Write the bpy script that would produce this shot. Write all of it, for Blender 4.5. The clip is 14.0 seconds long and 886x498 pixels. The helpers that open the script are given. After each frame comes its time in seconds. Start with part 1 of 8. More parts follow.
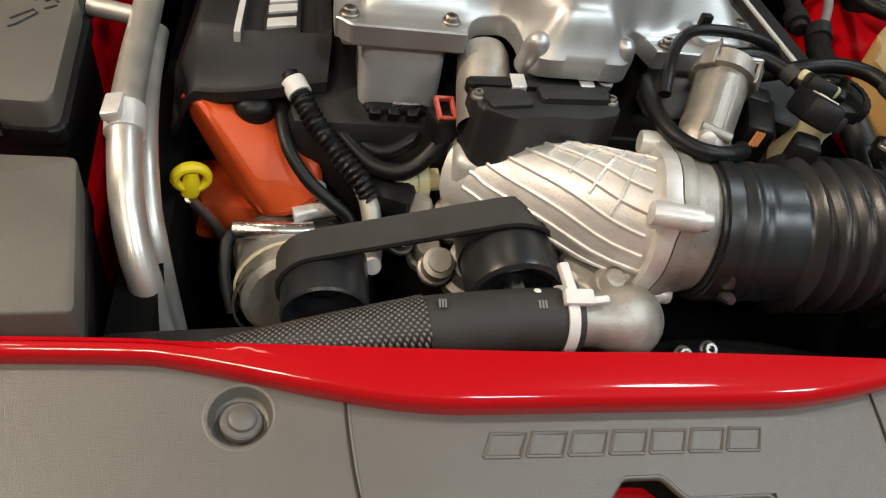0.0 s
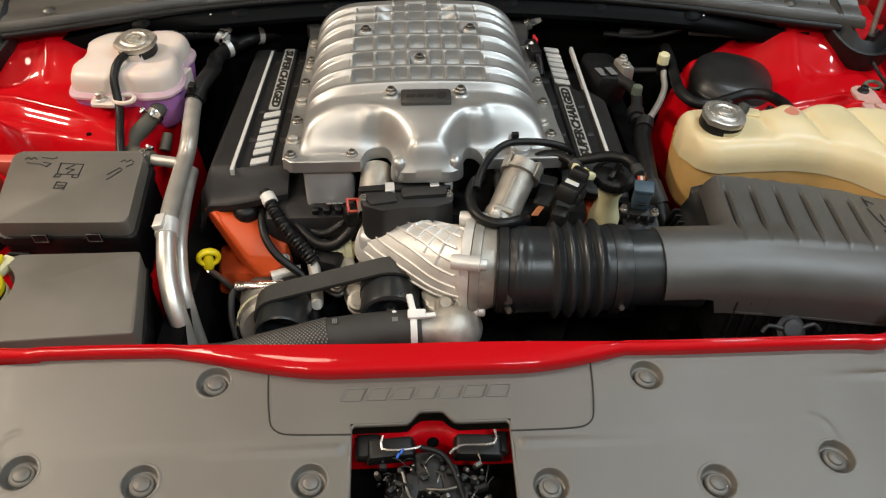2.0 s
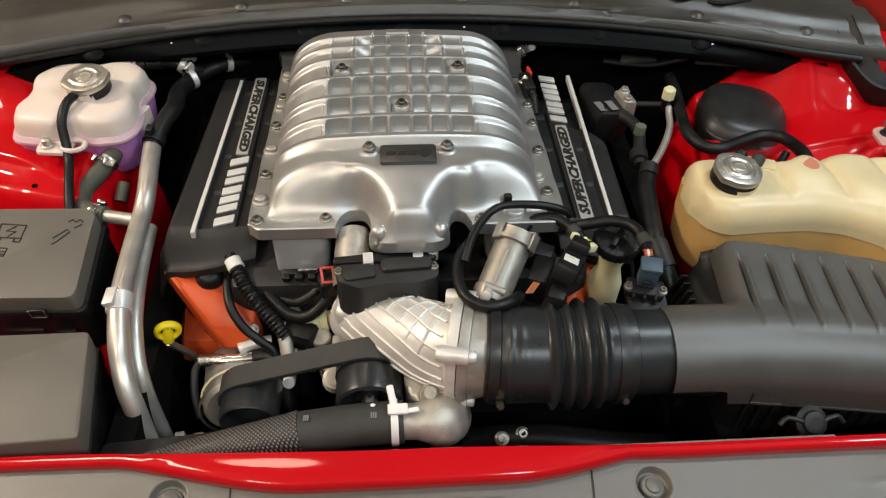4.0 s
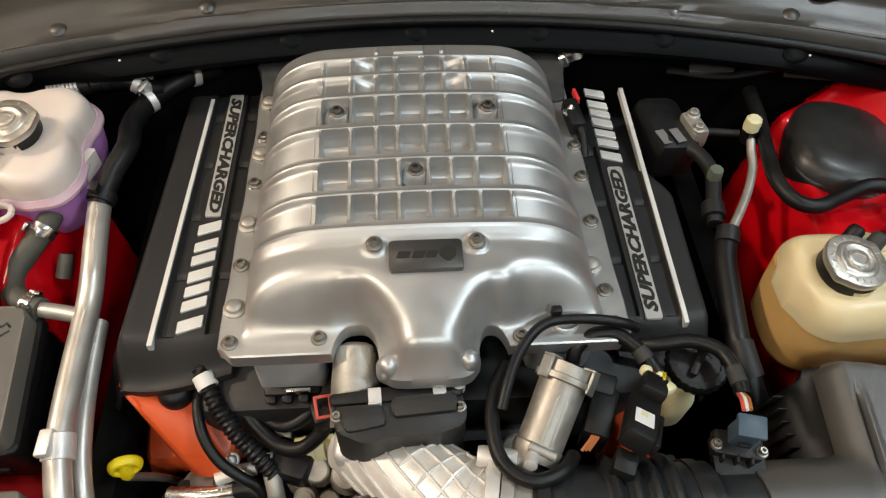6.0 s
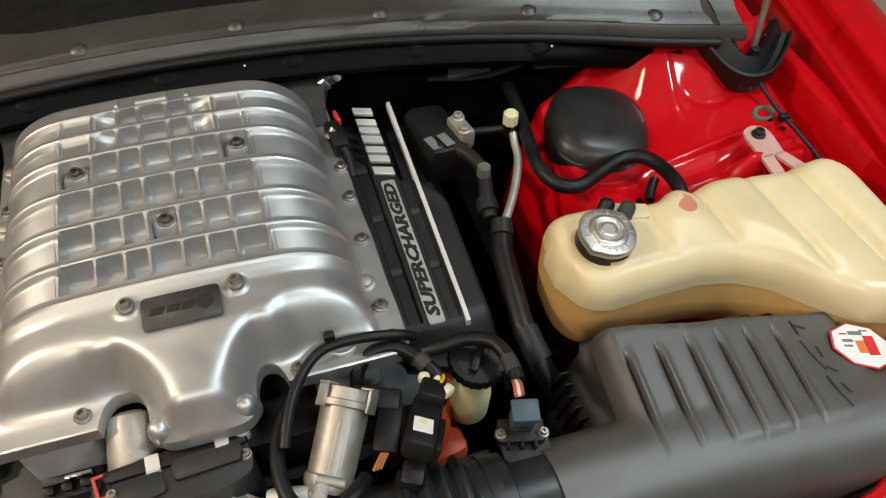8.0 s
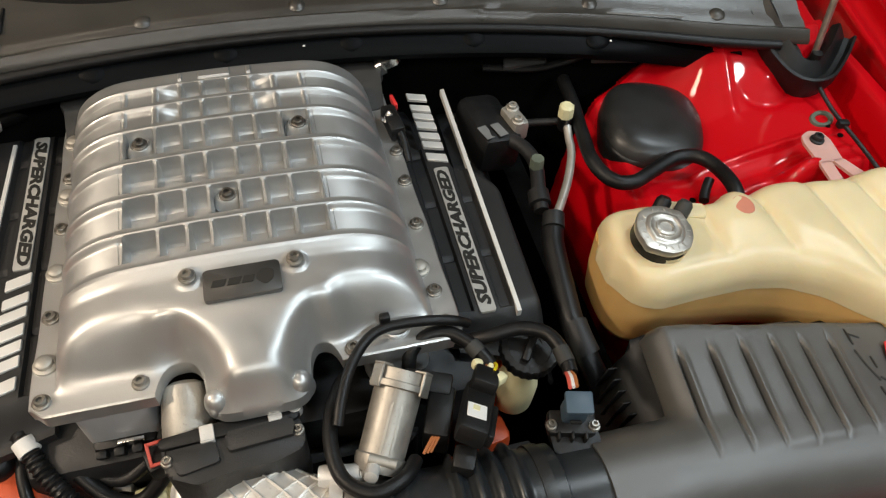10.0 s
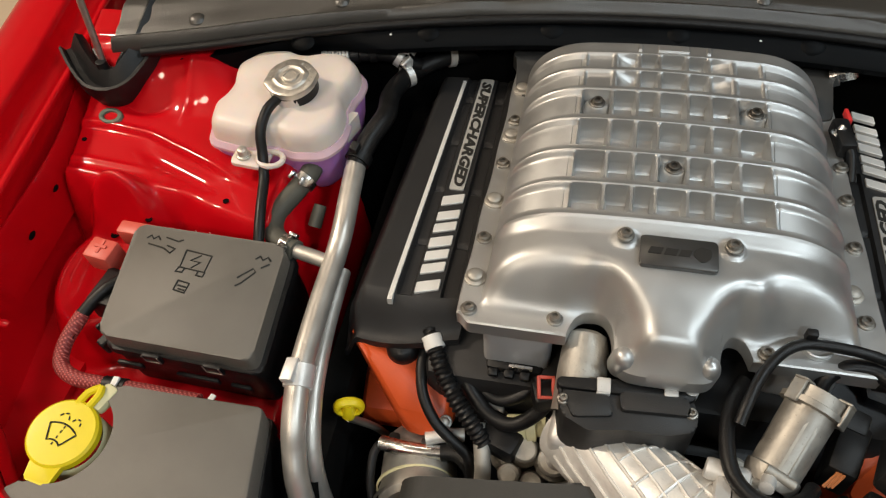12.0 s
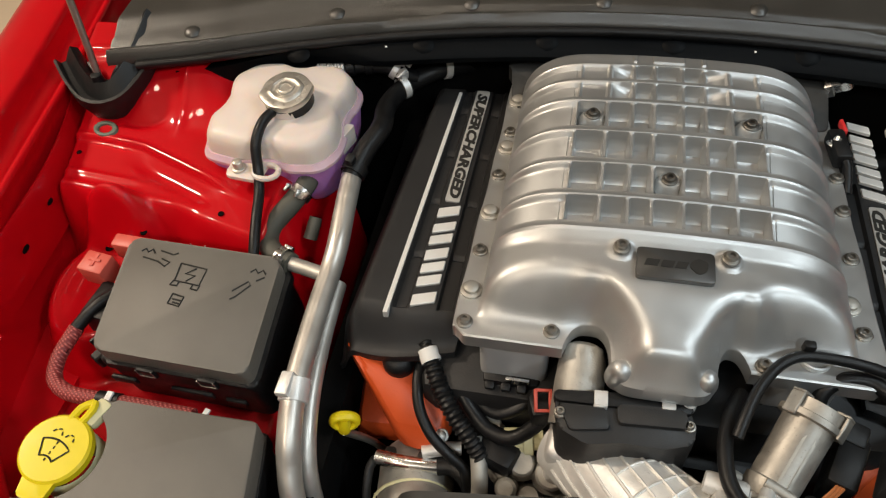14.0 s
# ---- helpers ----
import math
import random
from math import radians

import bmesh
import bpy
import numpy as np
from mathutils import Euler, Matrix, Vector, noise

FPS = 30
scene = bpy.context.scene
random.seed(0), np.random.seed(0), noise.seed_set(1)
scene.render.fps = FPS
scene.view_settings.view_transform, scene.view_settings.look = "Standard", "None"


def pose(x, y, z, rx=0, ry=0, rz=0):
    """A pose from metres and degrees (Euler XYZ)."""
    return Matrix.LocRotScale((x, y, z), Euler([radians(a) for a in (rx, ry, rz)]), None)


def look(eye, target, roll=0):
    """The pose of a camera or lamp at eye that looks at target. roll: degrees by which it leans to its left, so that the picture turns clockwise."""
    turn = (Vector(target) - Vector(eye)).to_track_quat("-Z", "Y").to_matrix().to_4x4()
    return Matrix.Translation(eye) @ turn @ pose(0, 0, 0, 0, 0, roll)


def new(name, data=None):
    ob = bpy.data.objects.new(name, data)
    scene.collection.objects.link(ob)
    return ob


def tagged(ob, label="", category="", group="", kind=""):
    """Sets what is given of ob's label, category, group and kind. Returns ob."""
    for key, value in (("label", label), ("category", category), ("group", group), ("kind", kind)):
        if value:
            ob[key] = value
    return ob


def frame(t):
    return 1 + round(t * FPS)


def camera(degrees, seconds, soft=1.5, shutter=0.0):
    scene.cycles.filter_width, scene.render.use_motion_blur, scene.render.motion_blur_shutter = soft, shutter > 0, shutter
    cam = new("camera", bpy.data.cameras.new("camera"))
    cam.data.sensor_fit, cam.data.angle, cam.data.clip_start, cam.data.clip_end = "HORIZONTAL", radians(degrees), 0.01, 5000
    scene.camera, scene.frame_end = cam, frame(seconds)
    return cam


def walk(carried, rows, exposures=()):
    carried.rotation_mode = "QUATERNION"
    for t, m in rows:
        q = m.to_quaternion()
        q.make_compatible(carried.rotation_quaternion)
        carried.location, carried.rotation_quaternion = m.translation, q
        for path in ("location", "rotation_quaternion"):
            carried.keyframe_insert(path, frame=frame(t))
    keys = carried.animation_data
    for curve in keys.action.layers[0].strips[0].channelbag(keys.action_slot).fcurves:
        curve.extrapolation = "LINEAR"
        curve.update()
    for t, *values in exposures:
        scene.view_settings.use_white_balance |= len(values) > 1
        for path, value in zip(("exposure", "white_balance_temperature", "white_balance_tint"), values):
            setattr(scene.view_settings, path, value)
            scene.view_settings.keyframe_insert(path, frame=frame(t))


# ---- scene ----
cam = camera(62.2, 14.0, soft=1.25)
PATH = [
    (0, (-0.218, -0.524, 1.200), (0.177, 0.810, -0.236), 13.6),
    (0.5, (-0.141, -0.546, 1.224), (-0.029, 0.732, -0.31), 2.7),
    (0.7, (-0.092, -0.574, 1.272), (-0.122, 0.726, -0.248), -2.8),
    (1, (-0.089, -0.659, 1.32), (-0.068, 0.763, -0.086), -1.9),
    (1.5, (-0.067, -0.769, 1.396), (-0.017, 0.691, 0.03), -0.5),
    (2, (-0.027, -0.807, 1.473), (0.065, 0.66, 0.117), 1.0),
    (2.2, (-0.022, -0.819, 1.497), (0.088, 0.658, 0.153), 1.4),
    (4.3, (-0.009, -0.576, 1.498), (0.109, 0.812, 0.063), 1.8),
    (4.5, (0.004, -0.52, 1.497), (0.1, 0.849, 0.042), 1.6),
    (5, (-0.045, -0.414, 1.491), (0.065, 0.847, -0.057), 2.0),
    (5.5, (-0.026, -0.354, 1.495), (0.089, 0.859, -0.091), 2.7),
    (6, (-0.015, -0.344, 1.489), (0.079, 0.86, -0.105), 1.4),
    (6.5, (0.001, -0.35, 1.491), (0.133, 0.856, -0.099), 0.4),
    (7, (0.044, -0.356, 1.493), (0.301, 0.855, -0.078), 0.9),
    (7.5, (0.081, -0.356, 1.492), (0.454, 0.841, -0.066), 1.9),
    (7.7, (0.093, -0.357, 1.492), (0.503, 0.831, -0.064), 2.1),
    (9.8, (0.075, -0.358, 1.478), (0.504, 0.834, -0.069), 4.3),
    (10, (0.056, -0.352, 1.487), (0.427, 0.833, -0.081), 4.0),
    (10.5, (0.008, -0.349, 1.482), (0.159, 0.877, -0.091), 0.6),
    (11, (-0.032, -0.354, 1.477), (-0.087, 0.88, -0.095), -2.3),
    (11.5, (-0.063, -0.363, 1.479), (-0.264, 0.859, -0.092), -3.8),
    (12, (-0.093, -0.375, 1.479), (-0.434, 0.824, -0.084), -5.6),
    (12.5, (-0.106, -0.38, 1.479), (-0.541, 0.786, -0.086), -7.5),
    (13, (-0.104, -0.379, 1.48), (-0.553, 0.779, -0.088), -7.9),
    (13.5, (-0.102, -0.377, 1.479), (-0.526, 0.784, -0.092), -7.5),
    (14, (-0.092, -0.371, 1.478), (-0.430, 0.851, -0.069), -5.5),
]
walk(cam, [(t, look(eye, target, roll)) for t, eye, target, roll in PATH],
     exposures=((0, .06), (10.5, .06), (12, -.12), (14, -.14)))

# world: a dim neutral room tone, the room itself closes the place
world = bpy.data.worlds.new("world")
scene.world = world
world.use_nodes = True
bg = world.node_tree.nodes["Background"]
bg.inputs["Color"].default_value = (0.9, 0.93, 1.0, 1)
bg.inputs["Strength"].default_value = 0.02


def ceiling_lamp(name, x, y, sx, sy, watts, colour, z=3.0):
    lamp = bpy.data.lights.new(name, "AREA")
    lamp.shape, lamp.size, lamp.size_y = "ELLIPSE", sx, sy
    lamp.energy, lamp.color = watts, colour
    ob = new(name, lamp)
    ob.matrix_world = pose(x, y, z)
    return ob


WARM, COOL = (1.0, 0.84, 0.66), (0.84, 0.95, 1.0)
for lx, ly, lw, tone in ((-1.3, -0.4, 11, WARM), (-1.1, -1.9, 26, WARM), (0.6, -1.8, 22, COOL), (2.0, -1.0, 32, COOL), (1.2, 0.3, 18, COOL), (-0.6, 1.0, 5, WARM), (-2.6, 0.4, 88, WARM)):
    ceiling_lamp("ceiling_lamp", lx, ly, 0.44, 0.34, lw, tone)


# ---- materials ----
def material(name, colour, rough=0.5, metal=0.0, vary=0.12, scale=40.0, bump=0.0, bump_scale=400.0,
             spots=0.0, coat=0.0, piece=0.0, clear=0.0, sub=0.0, spec=0.5, coat_rough=0.06):
    """A procedural surface: colour with two scales of variation, uneven gloss and fine relief."""
    m = bpy.data.materials.new(name)
    m.use_nodes = True
    nt = m.node_tree
    p = nt.nodes["Principled BSDF"]
    at = nt.nodes.new("ShaderNodeTexCoord")

    def noise_at(sc, detail=4.0):
        n = nt.nodes.new("ShaderNodeTexNoise")
        n.inputs["Scale"].default_value, n.inputs["Detail"].default_value = sc, detail
        nt.links.new(at.outputs["Object"], n.inputs["Vector"])
        return n.outputs["Fac"]

    def ramp(src, a, b, lo=0.3, hi=0.7):
        r = nt.nodes.new("ShaderNodeMapRange")
        r.inputs["From Min"].default_value, r.inputs["From Max"].default_value = lo, hi
        r.inputs["To Min"].default_value, r.inputs["To Max"].default_value = a, b
        nt.links.new(src, r.inputs["Value"])
        return r.outputs["Result"]

    big, small = noise_at(scale * 0.2, 3.0), noise_at(scale, 6.0)
    mul = nt.nodes.new("ShaderNodeMath")
    mul.operation = "MULTIPLY"
    nt.links.new(ramp(big, 1 - vary, 1 + vary), mul.inputs[0])
    nt.links.new(ramp(small, 1 - vary * 0.7, 1 + vary * 0.7), mul.inputs[1])
    value = mul.outputs[0]
    if piece:
        info = nt.nodes.new("ShaderNodeObjectInfo")
        m2 = nt.nodes.new("ShaderNodeMath")
        m2.operation = "MULTIPLY"
        nt.links.new(value, m2.inputs[0])
        nt.links.new(ramp(info.outputs["Random"], 1 - piece, 1 + piece, 0, 1), m2.inputs[1])
        value = m2.outputs[0]
    if spots:
        sp = noise_at(scale * 6, 2.0)
        m3 = nt.nodes.new("ShaderNodeMath")
        m3.operation = "MULTIPLY"
        nt.links.new(value, m3.inputs[0])
        nt.links.new(ramp(sp, 1.0, 1 + spots, 0.66, 0.75), m3.inputs[1])
        value = m3.outputs[0]
    mix = nt.nodes.new("ShaderNodeVectorMath")
    mix.operation = "SCALE"
    mix.inputs[0].default_value = colour
    nt.links.new(value, mix.inputs["Scale"])
    nt.links.new(mix.outputs[0], p.inputs["Base Color"])
    nt.links.new(ramp(small, max(rough - 0.06, 0.02), min(rough + 0.08, 1)), p.inputs["Roughness"])
    p.inputs["Metallic"].default_value = metal
    p.inputs["Specular IOR Level"].default_value = spec
    p.inputs["Coat Weight"].default_value = coat
    p.inputs["Coat Roughness"].default_value = coat_rough
    if clear:
        p.inputs["Transmission Weight"].default_value = clear
    if sub:
        p.inputs["Subsurface Weight"].default_value = sub
        p.inputs["Subsurface Radius"].default_value = (0.02, 0.012, 0.006)
        p.inputs["Subsurface Scale"].default_value = 0.5
    if bump:
        b = nt.nodes.new("ShaderNodeBump")
        b.inputs["Strength"].default_value, b.inputs["Distance"].default_value = bump, 0.001
        nt.links.new(noise_at(bump_scale, 4.0), b.inputs["Height"])
        nt.links.new(b.outputs["Normal"], p.inputs["Normal"])
    return m


def braided(name, dark, light, pitch, rough):
    """Two crossing sets of slanted threads, raised and lighter than the gaps."""
    m = bpy.data.materials.new(name)
    m.use_nodes = True
    nt = m.node_tree
    p = nt.nodes["Principled BSDF"]
    at = nt.nodes.new("ShaderNodeTexCoord")
    sets = []
    for turn in (50, -50):
        mp = nt.nodes.new("ShaderNodeMapping")
        mp.inputs["Rotation"].default_value = (0.4 * radians(turn), 0, radians(turn))
        nt.links.new(at.outputs["Object"], mp.inputs["Vector"])
        w = nt.nodes.new("ShaderNodeTexWave")
        w.inputs["Scale"].default_value = 2 * math.pi / (20 * pitch)
        w.inputs["Distortion"].default_value = 0.6
        w.inputs["Detail"].default_value = 1.0
        nt.links.new(mp.outputs["Vector"], w.inputs["Vector"])
        sets.append(w.outputs["Fac"])
    mul = nt.nodes.new("ShaderNodeMath")
    mul.operation = "MULTIPLY"
    nt.links.new(sets[0], mul.inputs[0])
    nt.links.new(sets[1], mul.inputs[1])
    mix = nt.nodes.new("ShaderNodeMix")
    mix.data_type = "RGBA"
    mix.inputs["A"].default_value, mix.inputs["B"].default_value = (*dark, 1), (*light, 1)
    nt.links.new(mul.outputs[0], mix.inputs["Factor"])
    nt.links.new(mix.outputs["Result"], p.inputs["Base Color"])
    b = nt.nodes.new("ShaderNodeBump")
    b.inputs["Strength"].default_value, b.inputs["Distance"].default_value = 0.8, 0.001
    nt.links.new(mul.outputs[0], b.inputs["Height"])
    nt.links.new(b.outputs["Normal"], p.inputs["Normal"])
    p.inputs["Roughness"].default_value = rough
    return m


SILVER = material("silver_paint", (0.52, 0.525, 0.52), 0.40, 0.80, 0.05, 30, 0.14, 900)
CAST = material("cast_aluminium", (0.74, 0.73, 0.705), 0.45, 0.5, 0.10, 60, 0.25, 500, spots=-0.2)
CAST_DULL = material("dull_aluminium", (0.42, 0.40, 0.36), 0.5, 0.6, 0.22, 60, 0.3, 400, spots=-0.3)
ALLOY_PIPE = material("satin_alloy_pipe", (0.64, 0.61, 0.56), 0.38, 0.75, 0.08, 50, 0.15, 300)
# bluish slate taken almost to black, so the colour holds the hood's shade
SLATE = material("shade_black_slate", (0.0012, 0.0018, 0.0026), 0.5, 0.0, 0.25, 12, 0.2, 600, spec=0.10)
BRIGHT = material("bright_steel", (0.75, 0.74, 0.72), 0.25, 1.0, 0.08, 80, 0.1, 300)
CHROME_STRIP = material("satin_strip", (0.80, 0.79, 0.76), 0.4, 0.35, 0.04, 60)
STEEL = material("bolt_steel", (0.42, 0.40, 0.36), 0.4, 0.9, 0.15, 90, 0.2, 500)
SCREW = material("worn_screw_steel", (0.27, 0.255, 0.23), 0.4, 0.9, 0.2, 90, 0.2, 500)
DULL_STEEL = material("dark_screw_steel", (0.16, 0.15, 0.135), 0.42, 0.9, 0.2, 90, 0.2, 500)
GREY_PAINT = material("grey_housing_paint", (0.46, 0.47, 0.48), 0.5, 0.3, 0.06, 40, 0.1, 600)
DARK_METAL = material("dark_metal", (0.022, 0.022, 0.023), 0.5, 0.4, 0.2, 50, 0.2, 400)
BLACK = material("black_plastic", (0.007, 0.007, 0.0075), 0.45, 0.0, 0.2, 60, 0.25, 900, spec=0.35)
COVER = material("charcoal_grained_plastic", (0.012, 0.012, 0.0128), 0.5, 0.0, 0.10, 40, 0.35, 1500)
LID_BLACK = material("grained_box_plastic", (0.140, 0.129, 0.112), 0.42, 0.0, 0.08, 30, 0.35, 1600)
PANEL = material("grained_grey_plastic", (0.125, 0.117, 0.104), 0.37, 0.0, 0.07, 12, 0.3, 1400, spec=0.8)
RUBBER = material("black_rubber", (0.006, 0.006, 0.0065), 0.42, 0.0, 0.25, 60, 0.3, 500, spec=0.35)
HOSE_OLIVE = material("aged_olive_rubber", (0.075, 0.072, 0.058), 0.6, 0.0, 0.2, 60, 0.3, 500)
RUBBER_GREY = material("greyed_rubber_hose", (0.032, 0.032, 0.030), 0.65, 0.0, 0.2, 60, 0.3, 500)
DUCT = material("smooth_black_duct", (0.018, 0.020, 0.022), 0.32, 0.0, 0.12, 25, 0.12, 900)
# near-black for bay depths and openings: their shade is put into the colour
DARK = material("bay_shade_black", (0.0025, 0.0025, 0.0025), 0.9, 0.0, 0.3, 20, 0.2, 200, spec=0.1)
RED = material("red_car_paint", (0.52, 0.001, 0.006), 0.45, 0.0, 0.03, 8, 0.0, 300, coat=0.75, spec=0.1)
ORANGE = material("orange_engine_paint", (0.62, 0.085, 0.018), 0.42, 0.0, 0.08, 40, 0.15, 400)
YELLOW = material("yellow_plastic", (0.78, 0.62, 0.01), 0.38, 0.0, 0.05, 60, 0.1, 700)
CREAM = material("cream_plastic", (0.72, 0.68, 0.42), 0.45, 0.0, 0.08, 60, 0.1, 700)
TANK_WHITE = material("milky_tank_plastic", (0.76, 0.66, 0.60), 0.38, 0.0, 0.05, 20, 0.15, 300, sub=0.3)
TANK_PURPLE = material("purple_coolant_in_tank", (0.52, 0.22, 0.56), 0.35, 0.0, 0.12, 25, 0.1, 300, sub=0.3)
TANK_CREAM = material("yellowed_tank_plastic", (0.74, 0.62, 0.38), 0.36, 0.0, 0.07, 18, 0.15, 250, sub=0.3)
TANK_AMBER = material("amber_coolant_in_tank", (0.72, 0.45, 0.17), 0.34, 0.0, 0.12, 20, 0.1, 300, sub=0.3)
CAP_METAL = material("stamped_cap_metal", (0.58, 0.55, 0.50), 0.38, 0.85, 0.08, 80, 0.25, 350)
WHITE = material("white_plastic", (0.78, 0.78, 0.76), 0.45, 0.0, 0.05, 60)
LABEL_RED = material("red_label_print", (0.65, 0.03, 0.03), 0.45)
LABEL_ORANGE = material("orange_label_print", (0.75, 0.22, 0.05), 0.45)
LABEL_GREY = material("grey_label_print", (0.18, 0.18, 0.18), 0.5)
INK = material("dark_moulded_mark", (0.015, 0.014, 0.012), 0.6)
BADGE = material("dark_badge_metal", (0.10, 0.098, 0.095), 0.38, 0.7, 0.08, 60)
CONN_BLUE = material("blue_grey_connector", (0.045, 0.075, 0.105), 0.45, 0.0, 0.12, 60)
PINK_PLASTIC = material("faded_red_plastic", (0.62, 0.10, 0.07), 0.45, 0.0, 0.08, 60)
RED_WRAP = braided("red_braided_sleeve", (0.20, 0.02, 0.02), (0.62, 0.16, 0.14), 0.0034, 0.55)
BRAID = braided("braided_sleeve", (0.006, 0.006, 0.006), (0.24, 0.235, 0.22), 0.0032, 0.38)
COWL = material("grey_cowl_plastic", (0.046, 0.043, 0.038), 0.33, 0.0, 0.22, 14, 0.25, 900, spec=0.8)
GLASS_BLACK = material("dark_windscreen", (0.006, 0.006, 0.007), 0.15, 0.0, 0.1, 5)
FLOOR = material("beige_floor_tile", (0.62, 0.51, 0.38), 0.35, 0.0, 0.06, 3, 0.05, 60, piece=0.05)
JOINT = material("tile_joint", (0.30, 0.23, 0.16), 0.8)
WALL = material("white_wall_paint", (0.34, 0.33, 0.31), 0.8, 0.0, 0.04, 3, 0.1, 200)
PLUG_GREY = material("grey_green_plug", (0.10, 0.12, 0.09), 0.6, 0.0, 0.2, 80)
COPPER = material("orange_wire", (0.42, 0.14, 0.04), 0.5)
PINKISH = material("aged_plastic_pink", (0.60, 0.22, 0.14), 0.5)
BOX_GREY = material("grained_filter_box", (0.062, 0.060, 0.056), 0.40, 0.0, 0.08, 20, 0.3, 1500, coat=0.3, spec=1.0, coat_rough=0.40)
BLACK_SATIN = material("satin_black_moulding", (0.016, 0.016, 0.016), 0.36, 0.0, 0.15, 30, 0.1, 900)
CAN_METAL = material("scuffed_can_metal", (0.40, 0.375, 0.335), 0.46, 0.7, 0.25, 70, 0.25, 260, spots=-0.3)
BRACKET_CLEAR = material("translucent_bracket", (0.60, 0.36, 0.32), 0.35, 0.0, 0.08, 30, 0.1, 300, sub=0.2)
TANK_PINK = material("pinkish_seam_plastic", (0.70, 0.48, 0.55), 0.38, 0.0, 0.06, 20, 0.1, 300, sub=0.3)
MODULE = material("worn_black_module", (0.018, 0.018, 0.0185), 0.5, 0.0, 0.2, 60, 0.3, 700)
CAST_DARK = material("dark_cast_plate", (0.055, 0.055, 0.054), 0.5, 0.3, 0.18, 50, 0.3, 450)
LETTER = material("dull_silver_lettering", (0.66, 0.65, 0.62), 0.36, 0.5, 0.06, 60)


# ---- building kit ----
def part(name, bm, mat, parent=None, label="", smooth=38, kind=""):
    me = bpy.data.meshes.new(name)
    bm.normal_update()
    bm.to_mesh(me)
    bm.free()
    me.materials.append(mat)
    if smooth:
        me.shade_smooth()
        me.set_sharp_from_angle(angle=radians(smooth))
    ob = new(name, me)
    if parent is not None:
        ob.parent = parent
    return tagged(ob, label, kind=kind)


def thing(name, label, category, group="", at=(0, 0, 0)):
    ob = new(name)
    ob.empty_display_size = 0.02
    ob.location = at
    return tagged(ob, label, category, group)


def piece_of(ob, name, mat, parent, m):
    """Another object on the mesh of ob."""
    o = new(name, ob.data)
    o.parent, o.matrix_basis = parent, m
    return o


def box(bm, sx, sy, sz, m=None, bevel=0.0, seg=2, taper=1.0):
    """A block with its base at z 0; taper scales its top."""
    vs = []
    for z, k in ((0, 1), (sz, taper)):
        for x, y in ((-1, -1), (1, -1), (1, 1), (-1, 1)):
            vs.append(bm.verts.new((x * sx / 2 * k, y * sy / 2 * k, z)))
    fs = [bm.faces.new([vs[i] for i in f]) for f in
          ((3, 2, 1, 0), (4, 5, 6, 7), (0, 1, 5, 4), (1, 2, 6, 5), (2, 3, 7, 6), (3, 0, 4, 7))]
    es = list({e for f in fs for e in f.edges})
    if bevel:
        r = bmesh.ops.bevel(bm, geom=es, offset=bevel, segments=seg, affect="EDGES", profile=0.5)
        vs = list({v for v in vs if v.is_valid} | {v for f in r["faces"] for v in f.verts})
    if m is not None:
        bmesh.ops.transform(bm, matrix=m, verts=vs)
    return bm


def lathe(bm, profile, m=None, seg=32, wobble=None):
    """Turns (radius, z) pairs round z; ends at radius 0 close."""
    rings = []
    for r, z in profile:
        if r <= 1e-6:
            rings.append([bm.verts.new((0, 0, z))])
        else:
            ring = []
            for i in range(seg):
                a = 2 * math.pi * i / seg
                k = wobble(a, z) if wobble else 1.0
                ring.append(bm.verts.new((r * k * math.cos(a), r * k * math.sin(a), z)))
            rings.append(ring)
    for a, b in zip(rings, rings[1:]):
        for i in range(seg):
            j = (i + 1) % seg
            if len(a) == 1 and len(b) == 1:
                continue
            if len(a) == 1:
                bm.faces.new((a[0], b[i], b[j]))
            elif len(b) == 1:
                bm.faces.new((a[i], b[0], a[j])) if False else bm.faces.new((a[j], a[i], b[0]))
            else:
                bm.faces.new((a[i], b[i], b[j], a[j]))
    if m is not None:
        bmesh.ops.transform(bm, matrix=m, verts=[v for ring in rings for v in ring])
    return bm


def prism(bm, outline, z0, z1, m=None, bevel=0.0, seg=2):
    """An upright solid on a flat outline, its top edge rounded."""
    lo = [bm.verts.new((x, y, z0)) for x, y in outline]
    hi = [bm.verts.new((x, y, z1)) for x, y in outline]
    n = len(outline)
    top = bm.faces.new(hi)
    bot = bm.faces.new(lo[::-1])
    sides = [bm.faces.new((lo[i], lo[(i + 1) % n], hi[(i + 1) % n], hi[i])) for i in range(n)]
    vs = set(lo + hi)
    if bevel:
        r = bmesh.ops.bevel(bm, geom=list(top.edges), offset=bevel, segments=seg, affect="EDGES", profile=0.5)
        vs = {v for v in vs if v.is_valid} | {v for f in r["faces"] for v in f.verts}
    if m is not None:
        bmesh.ops.transform(bm, matrix=m, verts=list(vs))
    return bm


def rounded(points, r=0.01, n=4):
    """A closed flat outline with its corners rounded."""
    out = []
    k = len(points)
    for i in range(k):
        p, a, b = Vector(points[i]), Vector(points[i - 1]), Vector(points[(i + 1) % k])
        da, db = (a - p), (b - p)
        q = min(r, da.length * 0.45, db.length * 0.45)
        s, e = p + da.normalized() * q, p + db.normalized() * q
        for j in range(n + 1):
            t = j / n
            out.append(tuple(s * (1 - t) ** 2 + p * 2 * t * (1 - t) + e * t * t))
    return out


